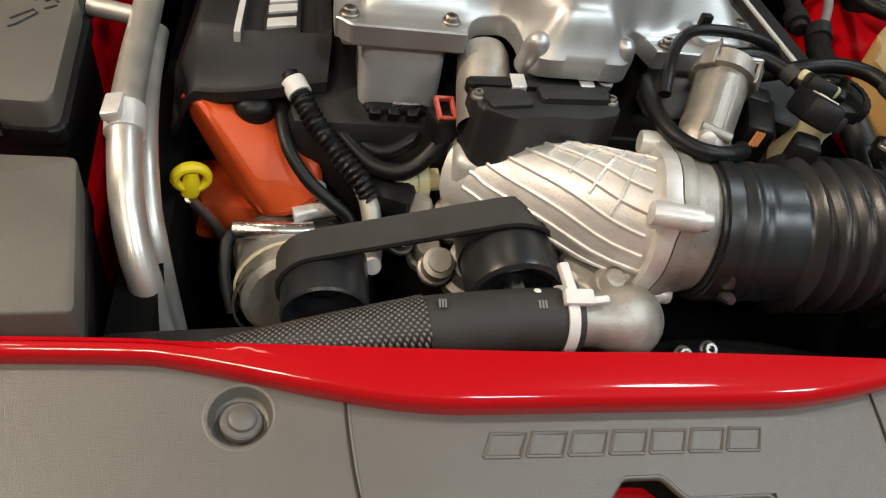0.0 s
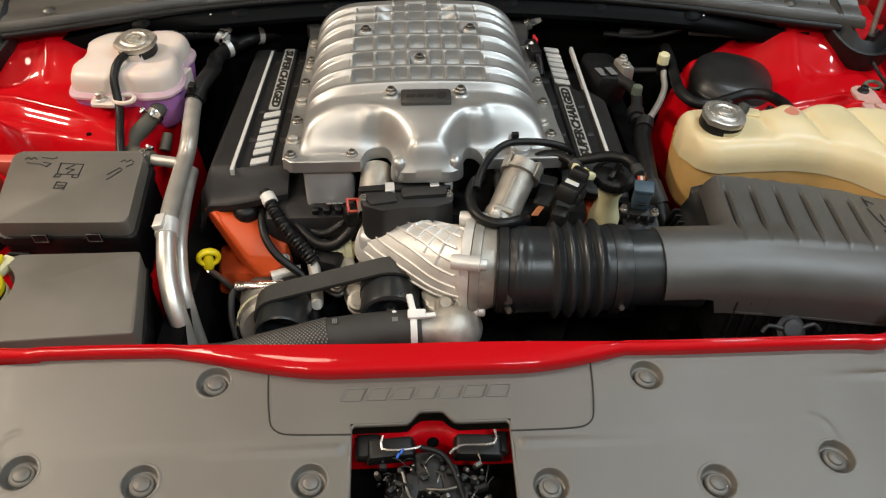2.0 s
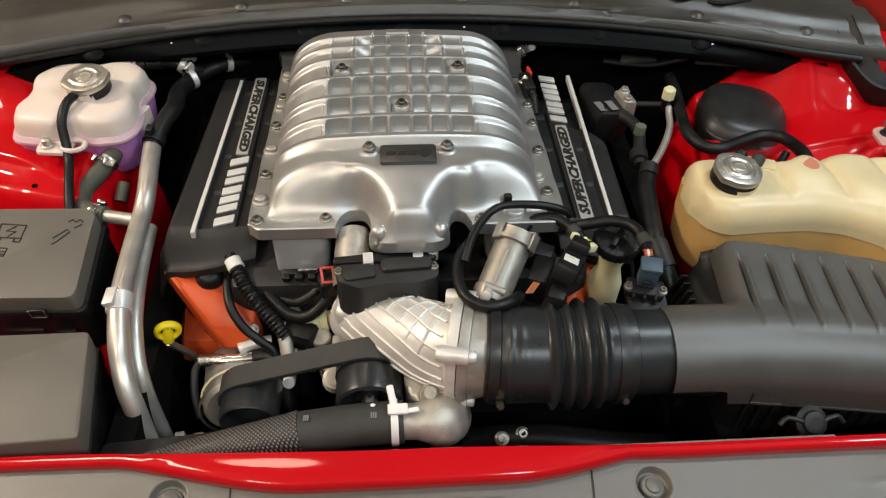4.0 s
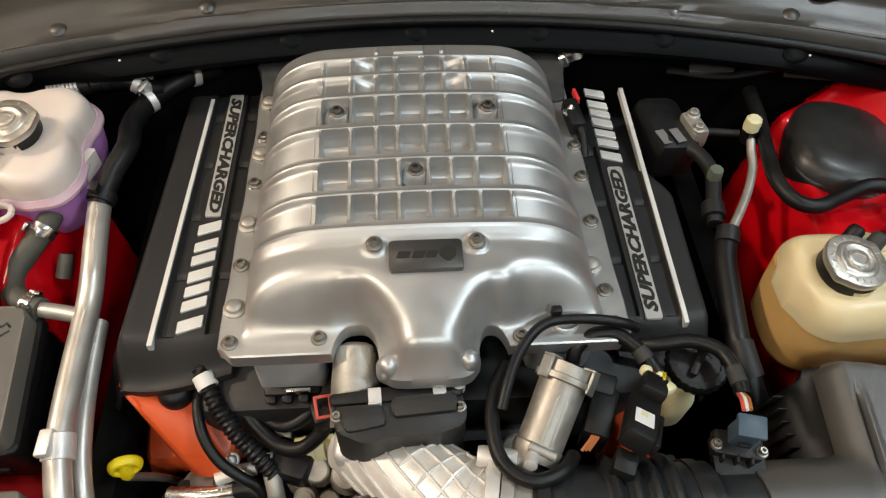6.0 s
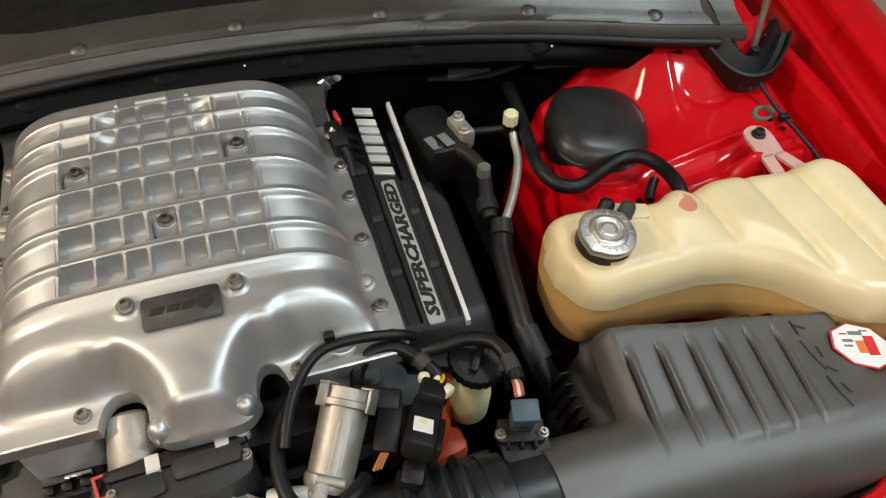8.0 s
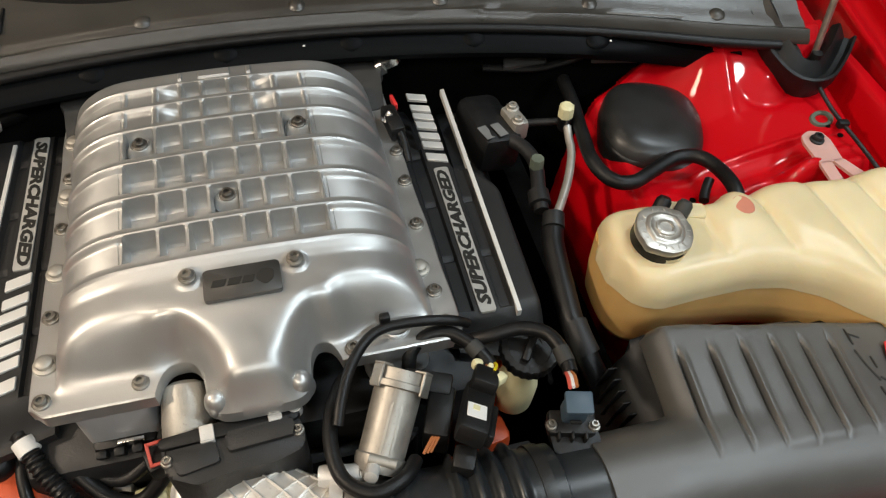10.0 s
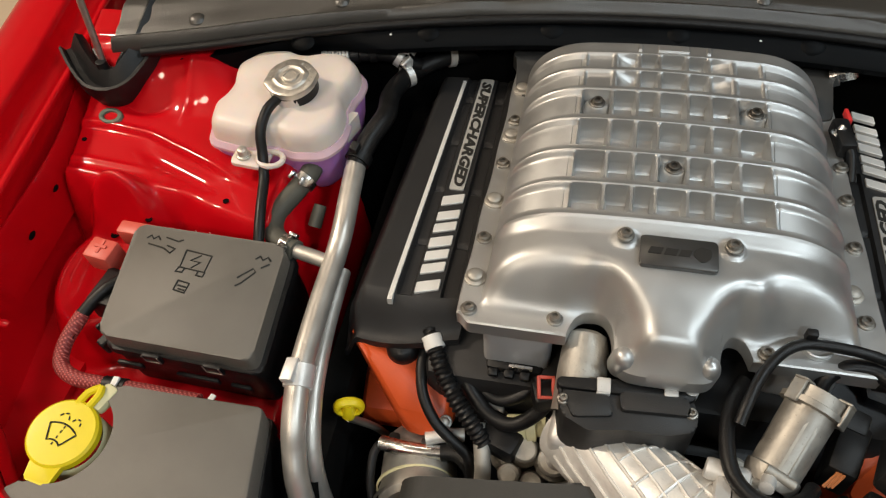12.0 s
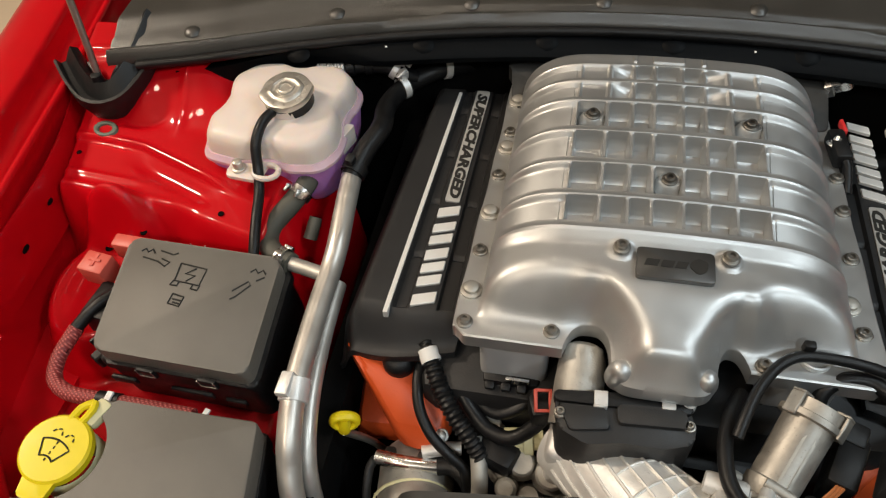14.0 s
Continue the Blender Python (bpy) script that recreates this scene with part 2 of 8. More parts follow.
def curve_points(points, step=0.006):
    """A smooth line through points."""
    pts = [Vector(p) for p in points]
    if len(pts) == 2:
        return pts
    ext = [pts[0] * 2 - pts[1]] + pts + [pts[-1] * 2 - pts[-2]]
    out = []
    for i in range(1, len(ext) - 2):
        a, b, c, d = ext[i - 1:i + 3]
        n = max(2, int((c - b).length / step))
        for j in range(n):
            t = j / n
            out.append(0.5 * (2 * b + (c - a) * t + (2 * a - 5 * b + 4 * c - d) * t * t + (3 * b - a - 3 * c + d) * t ** 3))
    out.append(pts[-1])
    return out


def tube(bm, points, r, seg=14, step=0.006, radius=None, flat=1.0, smooth=True):
    """A pipe along a smooth line; radius(s) may vary along its length in metres; flat squeezes it."""
    pts = curve_points(points, step) if smooth else [Vector(p) for p in points]
    t0 = (pts[1] - pts[0]).normalized()
    up = Vector((0, 0, 1)) if abs(t0.z) < 0.9 else Vector((0, 1, 0))
    n = (up - t0 * up.dot(t0)).normalized()
    rings, s = [], 0.0
    for i, p in enumerate(pts):
        t = (pts[min(i + 1, len(pts) - 1)] - pts[max(i - 1, 0)]).normalized()
        n = (n - t * n.dot(t)).normalized()
        b = t.cross(n)
        if i:
            s += (p - pts[i - 1]).length
        rr = radius(s) if radius else r
        rings.append([bm.verts.new(p + (n * math.cos(a) * flat + b * math.sin(a)) * rr)
                      for a in (2 * math.pi * k / seg for k in range(seg))])
    for a, c in zip(rings, rings[1:]):
        for i in range(seg):
            j = (i + 1) % seg
            bm.faces.new((a[i], a[j], c[j], c[i]))
    bm.faces.new(rings[0][::-1])
    bm.faces.new(rings[-1])
    return bm


def loft(bm, rings, cap=True):
    """Skins closed rings of equal count."""
    rs = [[bm.verts.new(p) for p in ring] for ring in rings]
    n = len(rs[0])
    for a, b in zip(rs, rs[1:]):
        for i in range(n):
            j = (i + 1) % n
            bm.faces.new((a[i], a[j], b[j], b[i]))
    if cap:
        bm.faces.new(rs[0][::-1])
        bm.faces.new(rs[-1])
    return bm


def field(bm, xs, ys, fn, keep=None, skirt=0.0):
    """A sheet over the lines xs, ys; fn gives each point; a skirt hangs from its rim."""
    g = [[bm.verts.new(fn(x, y)) for x in xs] for y in ys]
    for j in range(len(ys) - 1):
        for i in range(len(xs) - 1):
            if keep and not keep((xs[i] + xs[i + 1]) / 2, (ys[j] + ys[j + 1]) / 2):
                continue
            bm.faces.new((g[j][i], g[j][i + 1], g[j + 1][i + 1], g[j + 1][i]))
    loose = [v for v in bm.verts if not v.link_faces]
    bmesh.ops.delete(bm, geom=loose, context="VERTS")
    if skirt:
        rim = [e for e in bm.edges if len(e.link_faces) == 1]
        r = bmesh.ops.extrude_edge_only(bm, edges=rim)
        for v in r["geom"]:
            if isinstance(v, bmesh.types.BMVert):
                v.co.z -= skirt
    bmesh.ops.recalc_face_normals(bm, faces=bm.faces[:])
    if sum(f.normal.z * f.calc_area() for f in bm.faces) < 0:
        bmesh.ops.reverse_faces(bm, faces=bm.faces[:])
    return bm


def lines(a, b, step, extra=()):
    n = max(1, int(round((b - a) / step)))
    vals = sorted({round(a + (b - a) * i / n, 5) for i in range(n + 1)} | {round(e, 5) for e in extra if a <= e <= b})
    out = [vals[0]]
    for v in vals[1:]:
        if v - out[-1] > 0.0006:
            out.append(v)
    return out


def smoothstep(a, b, x):
    t = min(max((x - a) / (b - a), 0.0), 1.0)
    return t * t * (3 - 2 * t)


def text_bm(word, size, depth, m, shear=0.25, space=1.0, bold=0.0):
    cu = bpy.data.curves.new("word", "FONT")
    cu.body, cu.size, cu.extrude, cu.shear, cu.space_character = word, size, depth, shear, space
    cu.offset = bold
    cu.align_x, cu.align_y, cu.resolution_u = "CENTER", "CENTER", 2
    ob = bpy.data.objects.new("word", cu)
    me = bpy.data.meshes.new_from_object(ob)
    bm = bmesh.new()
    bm.from_mesh(me)
    bpy.data.objects.remove(ob)
    bpy.data.curves.remove(cu)
    bpy.data.meshes.remove(me)
    bmesh.ops.transform(bm, matrix=m, verts=bm.verts[:])
    return bm


def aim(p, q):
    """The pose that turns z along the way from p to q."""
    return Matrix.Translation(p) @ (Vector(q) - Vector(p)).to_track_quat("Z", "Y").to_matrix().to_4x4()


def bolt(parent, p, r=0.0065, tilt=(0, 0), label="", name="bolt", mat=None, socket=True, h=0.005):
    """A flanged screw head with a star socket."""
    bm = bmesh.new()
    prof = [(0, -0.001), (r * 1.45, -0.001), (r * 1.45, 0.0012), (r * 1.3, 0.002), (r, 0.0022), (r, h), (r * 0.85, h + 0.001)]
    prof += [(r * 0.5, h + 0.001), (r * 0.42, h - 0.002), (0, h - 0.0022)] if socket else [(r * 0.4, h + 0.0018), (0, h + 0.002)]
    lathe(bm, prof, None, 16)
    ob = part(name, bm, mat or STEEL, parent, label)
    ob.matrix_basis = pose(*p, tilt[0], tilt[1], 0)
    return ob


# ---- the room ----
def room():
    bm = bmesh.new()
    box(bm, 9.0, 9.0, 0.1, pose(0, 0, -0.112))
    floor = tagged(part("floor", bm, JOINT, None, "beige tiled showroom floor"), category="floor", kind="structure")
    bm = bmesh.new()
    box(bm, 0.894, 0.894, 0.012, None, 0.002, 1)
    first = part("tile", bm, FLOOR, floor)
    first.location = (-4.05, -4.05, -0.012)
    for i in range(10):
        for j in range(10):
            if i or j:
                piece_of(first, "tile", FLOOR, floor, pose(-4.05 + 0.9 * i, -4.05 + 0.9 * j, -0.012))
    for name, sx, sy, x, y in (("wall_north", 9.2, 0.1, 0, 4.55), ("wall_south", 9.2, 0.1, 0, -4.55),
                               ("wall_east", 0.1, 9.0, 4.55, 0), ("wall_west", 0.1, 9.0, -4.55, 0)):
        bm = bmesh.new()
        box(bm, sx, sy, 3.1, pose(x, y, -0.1))
        tagged(part(name, bm, WALL, None, "plain white painted wall"), category="wall", kind="structure")
    bm = bmesh.new()
    box(bm, 9.2, 9.2, 0.1, pose(0, 0, 3.06))
    tagged(part("ceiling", bm, WALL, None, "plain white ceiling"), category="ceiling", kind="structure")


room()

# ---- the car's body ----
car = thing("car_body", "bright red car body with its engine bay open", "car")


def lip(x):
    """The front edge of the red cross member, bowed forward in the middle."""
    return -0.263 - 0.039 * smoothstep(0.34, 0.10, abs(x + 0.01)) - 0.004 * smoothstep(0.1, 0.4, x)


def cross_member():
    bm = bmesh.new()
    xs = lines(-0.560, 0.575, 0.012)
    prof = []
    for x in xs:
        f, r = lip(x), -0.256 - 0.010 * smoothstep(-0.40, 0.0, x) - 0.008 * smoothstep(0.0, 0.3, x) + 0.016 * smoothstep(-0.45, -0.62, x) + 0.033 * smoothstep(0.50, 0.66, x)
        f = min(f, r - 0.010)
        if x < -0.45 or x > 0.50:
            f = r - 0.012
        z, k = 0.831, smoothstep(0.38, 0.22, abs(x))
        prof.append([(x, f + 0.002, z - 0.03), (x, f - 0.002, z - 0.006 - 0.003 * k), (x, f - 0.002, z - 0.004 - 0.002 * k), (x, f - 0.0005, z - 0.001 - 0.001 * k), (x, f + 0.003, z + 0.001 - 0.0005 * k), (x, f + 0.008, z + 0.0013),
                     (x, (f + r) / 2, z + 0.002), (x, r - 0.003, z + 0.001), (x, r, z - 0.003), (x, r, z - 0.02), (x, r + 0.004, z - 0.06),
                     (x, f + 0.01, z - 0.06)])
    loft(bm, prof)
    bmesh.ops.recalc_face_normals(bm, faces=bm.faces[:])
    part("cross_member", bm, RED, car, "glossy red front cross member")
    # the ends sweep back and outward as a narrow rolled rim, with a grey lamp cover outside it
    for s, pts in ((-1, [(-0.535, -0.243, 0.824), (-0.565, -0.236, 0.824), (-0.592, -0.222, 0.824), (-0.62, -0.197, 0.825), (-0.66, -0.157, 0.828), (-0.705, -0.124, 0.833), (-0.76, -0.10, 0.845)]),
                   (1, [(0.545, -0.25, 0.824), (0.58, -0.243, 0.824), (0.61, -0.228, 0.824), (0.64, -0.203, 0.825), (0.68, -0.163, 0.828), (0.725, -0.13, 0.833), (0.78, -0.105, 0.845)])):
        bm = bmesh.new()
        tube(bm, pts, 0.0065, 10, flat=1.5)
        part("rim", bm, RED, car, "rolled red sheet metal rim")
        bm = bmesh.new()
        tube(bm, [(p[0] - s * 0.004, p[1] + 0.003, p[2] - 0.030) for p in pts[2:]], 0.0045, 8, flat=4.0)
        part("rim_flange", bm, RED, car)
        cover = thing("lamp_cover", "grey plastic cover beside the headlamp", "car trim", "lamp covers")
        edge = [(p[0] + s * 0.004, p[1] - 0.006) for p in pts]
        out = edge + [(s * 0.80, -0.14), (s * 0.80, -0.42), (s * 0.62, -0.46), (pts[0][0], -0.30)]
        bm = bmesh.new()
        prism(bm, out, 0.806, 0.812, pose(0, 0, 0.0))
        bmesh.ops.recalc_face_normals(bm, faces=bm.faces[:])
        part("panel", bm, PANEL, cover, smooth=20)
        bm = bmesh.new()
        lathe(bm, [(0, 0.0005), (0.012, 0.0005), (0.0145, 0.0025), (0.0165, 0.001), (0.017, -0.002)], pose(s * 0.679, -0.182, 0.8125), 24)
        part("hole_edge", bm, PANEL, cover)
        bm = bmesh.new()
        lathe(bm, [(0, 0.0012), (0.0115, 0.0012), (0.012, 0)], pose(s * 0.679, -0.182, 0.8125), 24)
        part("hole", bm, RED, cover, "red paint showing through a round hole")


def apron(s):
    """The inner wing with the strut tower; s is -1 or 1 for the side."""
    off = 0.0 if s < 0 else 0.03

    def rear_cut(a):
        """Where the panel ends under the cowl."""
        return (0.290 if s < 0 else 0.318) + (a - 0.40) * 0.58

    def fold_at(a):
        """The lapped edge where the rear sheet lies on the front one."""
        return float(np.interp(a, (0.46, 0.54, 0.632, 0.70, 0.75), (0.155, 0.190, 0.226, 0.235, 0.236)) if s < 0 else np.interp(a, (0.45, 0.55, 0.734), (0.165, 0.185, 0.208)))

    def edge_at(a):
        """The rounded front edge of the deck."""
        return float(np.interp(a, (0.44, 0.47, 0.56, 0.65, 0.72), (0.112, 0.119, 0.144, 0.152, 0.158))) - 0.004 * (s > 0)

    def z_at(x, y):
        a = abs(x) - off
        out = 0.706 + 0.17 * y if s < 0 else 0.742 + 0.06 * y
        fold, edge = fold_at(a), edge_at(a)
        lane = smoothstep(0.47, 0.54, a) * smoothstep(out, out - 0.015, a)
        z = 0.715 + 0.02 * smoothstep(-0.25, 0.1, y)
        # the deck with its rounded front edge, beaded, and the steep drop before it
        deck = smoothstep(edge - 0.050, edge + 0.004, y) * smoothstep(0.36, 0.44, a)
        z = z * (1 - deck) + (0.847 + 0.10 * max(0.0, y - edge)) * deck
        z += 0.0035 * math.exp(-((y - edge - 0.006) / 0.006) ** 2) * smoothstep(0.52, 0.56, a) * lane
        z += 0.0025 * math.exp(-((y - edge - 0.026) / 0.004) ** 2) * smoothstep(0.60, 0.64, a) * lane
        z -= 0.012 * math.exp(-((a - 0.555) / 0.030) ** 2 - ((y - edge + 0.010) / 0.020) ** 2)
        # hollow below the lapped edge, then the sheet's own step
        z -= 0.009 * math.exp(-((y - fold + 0.020) / 0.013) ** 2) * smoothstep(0.50, 0.54, a) * smoothstep(0.66, 0.61, a)
        z += 0.0055 * smoothstep(fold - 0.0022, fold + 0.0008, y) * lane
        z += 0.0022 * math.exp(-((y - fold - 0.004) / 0.0035) ** 2) * lane
        # strut tower: a shouldered ramp to a beaded ridge, with a pressed dome and its crescent
        rise = min(max((y - 0.258 - 0.22 * max(0.0, a - 0.67)) / 0.088, 0.0), 1.0)
        tower = smoothstep(0.520, 0.590, a - 0.05 * (y - 0.30)) * smoothstep(out + 0.030, out, a)
        z += 0.042 * rise * rise * (3 - 2 * rise) * tower
        z += 0.0035 * math.exp(-((y - 0.349) / 0.005) ** 2) * tower
        z += 0.0022 * math.exp(-((y - 0.332) / 0.005) ** 2) * tower * smoothstep(0.60, 0.64, a)
        d = math.hypot((a - 0.655) / 1.2, y - 0.292)
        z += 0.0075 * math.exp(-(d / 0.016) ** 2) - 0.0040 * math.exp(-((d - 0.030) / 0.006) ** 2) * smoothstep(0.300, 0.270, y)
        z += 0.004 * math.exp(-((a - 0.598) / 0.006) ** 2) * smoothstep(0.24, 0.27, y)
        c = rear_cut(a) - y
        z += 0.004 * math.exp(-((c - 0.016) / 0.005) ** 2) * smoothstep(0.47, 0.52, a) - 0.012 * smoothstep(0.010, 0.0, c)
        # raised round pressing low at the front
        d = math.hypot(a - 0.640, (y - 0.060) * 0.8)
        z += 0.052 * smoothstep(0.085, 0.060, d) + 0.003 * math.exp(-((d - 0.056) / 0.005) ** 2)
        # outer trough, then the wall up to the rail
        z -= 0.045 * math.exp(-((a - out - 0.006) / 0.009) ** 2)
        wall = smoothstep(out + 0.010, out + 0.026, a)
        z = z * (1 - wall) + 0.882 * wall
        if s > 0:
            z -= 0.045 * math.exp(-((x - 0.52) / 0.075) ** 2 - ((y - 0.27) / 0.08) ** 2)
        z += 0.0006 * noise.noise(Vector((a * 14, y * 14, 3.0 * s))) * smoothstep(0.74, 0.70, a)
        # towards the engine it falls away into the dark
        z -= 0.30 * smoothstep(0.40, 0.345, a)
        return z

    xs = lines(0.34, 0.80, 0.0045)
    ys = lines(-0.24, 0.40, 0.0024)
    bm = bmesh.new()
    field(bm, xs, ys, lambda x, y: (s * (x + off + 0.02 * y), y, z_at(x + off, y)), keep=lambda x, y: y < rear_cut(x), skirt=0.06)
    ob = part("inner_wing", bm, RED, car, "red inner wing panel with strut tower and creases", smooth=60)
    px, py = (0.702, 0.249) if s < 0 else (0.742, 0.226)
    m = Matrix.Translation((s * px, py, z_at(px - 0.02 * py, py) + 0.0006)) @ pose(0, 0, 0, 6, 0, s * 14) @ Matrix.Diagonal((1.25, 0.9, 1, 1))
    bm = bmesh.new()
    lathe(bm, [(0.0, -0.004), (0.0075, -0.004), (0.0085, 0.002), (0.0105, 0.0032), (0.0135, 0.0026), (0.0145, 0.0), (0.0145, -0.006)], m, 24)
    part("grommet", bm, PLUG_GREY, car, "grey-green rubber grommet")
    # near-black disc paints the shade inside the grommet
    bm = bmesh.new()
    lathe(bm, [(0.0, -0.0032), (0.0074, -0.0032), (0.0078, -0.0045)], m, 20)
    part("hole", bm, DARK, car)
    # holes are not cut: near-black discs paint the shade inside them
    for hx, hy, r in ((0.74, 0.20, 0.0035), (0.725, 0.212, 0.003), (0.60, 0.335, 0.004), (0.655, 0.11, 0.005), (0.60, 0.118, 0.004), (0.50, 0.14, 0.0035)):
        bm = bmesh.new()
        lathe(bm, [(0, 0.0006), (r * 0.7, 0.0006), (r, 0.0012), (r * 1.1, 0.0)], pose(s * (hx + off * 0.6), hy, z_at(hx + off * 0.6, hy) + 0.0008), 12)
        part("hole", bm, DARK, car)
    return ob


def wing(s):
    """Outer wing: rail, gutter and the crowned outer skin, as one pressing."""
    def rail(y):
        """The inner line of the wing's rail."""
        if s < 0:
            return 0.722 + 0.145 * y + 0.05 * max(0.0, min(y, 0.6) - 0.30) - 0.10 * max(0.0, y - 0.6)
        return 0.794 + 0.19 * min(y, 0.55) - 0.05 * smoothstep(0.05, -0.35, y)

    prof = [(0.776, 0.76), (0.775, 0.880), (0.7735, 0.892), (0.772, 0.8955), (0.772, 0.8985), (0.7735, 0.9005), (0.777, 0.9015), (0.780, 0.9005), (0.7815, 0.8975), (0.783, 0.8905), (0.786, 0.8875),
            (0.793, 0.8855), (0.806, 0.8870), (0.812, 0.8905), (0.8145, 0.898), (0.8155, 0.9105), (0.8165, 0.9155), (0.8190, 0.9185), (0.8225, 0.9200), (0.836, 0.922), (0.852, 0.919), (0.88, 0.905), (0.905, 0.882), (0.925, 0.84), (0.938, 0.78),
            (0.945, 0.66), (0.945, 0.45), (0.92, 0.45), (0.90, 0.7)]
    bm = bmesh.new()
    rings = []
    for y in lines(-0.30, 1.5, 0.03):
        drop = 0.035 * smoothstep(0.0, -0.4, y)
        rings.append([(s * (rail(y) + x - 0.772 + 0.026 * smoothstep(0.822, 0.85, x)), y, z - drop) for x, z in prof])
    if s < 0:
        rings = [r[::-1] for r in rings]
    loft(bm, rings)
    bmesh.ops.recalc_face_normals(bm, faces=bm.faces[:])
    part("wing", bm, RED, car, "glossy red front wing with hood gutter", smooth=50)


def inner_flange():
    """A pinch-welded flange along the foot of the wall, with its slots and a small bracket."""
    line = curve_points([(-0.712, -0.160, 0.866), (-0.720, -0.080, 0.867), (-0.726, -0.017, 0.869), (-0.733, 0.10, 0.870), (-0.738, 0.165, 0.871), (-0.749, 0.228, 0.874), (-0.770, 0.31, 0.880)], 0.02)
    bm = bmesh.new()
    loft(bm, [[p + Vector((dx, 0, dz)) for dx, dz in ((0.004, -0.080), (0.001, -0.004), (-0.0005, 0.0), (-0.0025, 0.0), (-0.003, -0.004), (0.0015, -0.080))] for p in line])
    bmesh.ops.recalc_face_normals(bm, faces=bm.faces[:])
    part("inner_flange", bm, RED, car, "red pinch-welded flange along the inner wing", smooth=50)
    # slots are near-black discs on the flange, painted shade instead of openings
    for x, y, z, w in ((-0.713, -0.030, 0.836, 0.010), (-0.716, 0.060, 0.842, 0.007), (-0.722, 0.130, 0.848, 0.006)):
        bm = bmesh.new()
        lathe(bm, [(0, 0.0008), (w * 0.9, 0.0008), (w, 0.0)], pose(x, y, z, 0, 86, 4) @ Matrix.Diagonal((0.55, 1, 1, 1)), 16)
        part("slot", bm, DARK, car)
    bm = bmesh.new()
    prism(bm, rounded([(-0.006, -0.005), (0.030, -0.004), (0.030, 0.004), (-0.006, 0.006)], 0.003), 0, 0.003, pose(-0.709, -0.058, 0.838, 0, 10, 8), 0.001)
    part("small_bracket", bm, RED, car)


cross_member()
inner_flange()
for side in (-1, 1):
    apron(side)
    wing(side)


def lower_tray():
    # tray, rails and radiator are coloured near black to stand in for shade
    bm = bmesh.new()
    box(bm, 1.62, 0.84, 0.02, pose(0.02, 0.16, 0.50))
    part("undertray", bm, DARK, car, "engine bay underside in near-black shade colour")
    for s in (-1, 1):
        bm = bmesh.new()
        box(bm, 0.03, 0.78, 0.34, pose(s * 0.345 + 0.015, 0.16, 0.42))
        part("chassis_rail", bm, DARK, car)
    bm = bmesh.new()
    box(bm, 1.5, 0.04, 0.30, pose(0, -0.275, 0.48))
    part("radiator", bm, DARK, car, "radiator behind the cross member in near-black shade colour")
    for s in (-1, 1):
        bm = bmesh.new()
        box(bm, 0.16, 0.40, 0.02, pose(s * 0.74 + 0.015, -0.08, 0.715))
        part("wing_liner", bm, RED, car)
    # wheel stubs carry the shell on the floor
    for s in (-1, 1):
        for y in (0.05, 1.3):
            bm = bmesh.new()
            lathe(bm, [(0, -0.11), (0.22, -0.11), (0.25, -0.12), (0.34, -0.11), (0.36, -0.08), (0.36, 0.08), (0.34, 0.11), (0.25, 0.12), (0, 0.11)],
                  pose(s * 0.78, y, 0.352, 0, 90, 0), 40)
            part("tyre", bm, RUBBER, car, "black tyre under the wing")


lower_tray()


# ---- cowl and bulkhead ----
def cowl_edge(x):
    d = abs(x - 0.02)
    return 0.441 - 0.30 * d * d + 0.35 * max(0.0, d - 0.58) ** 1.5


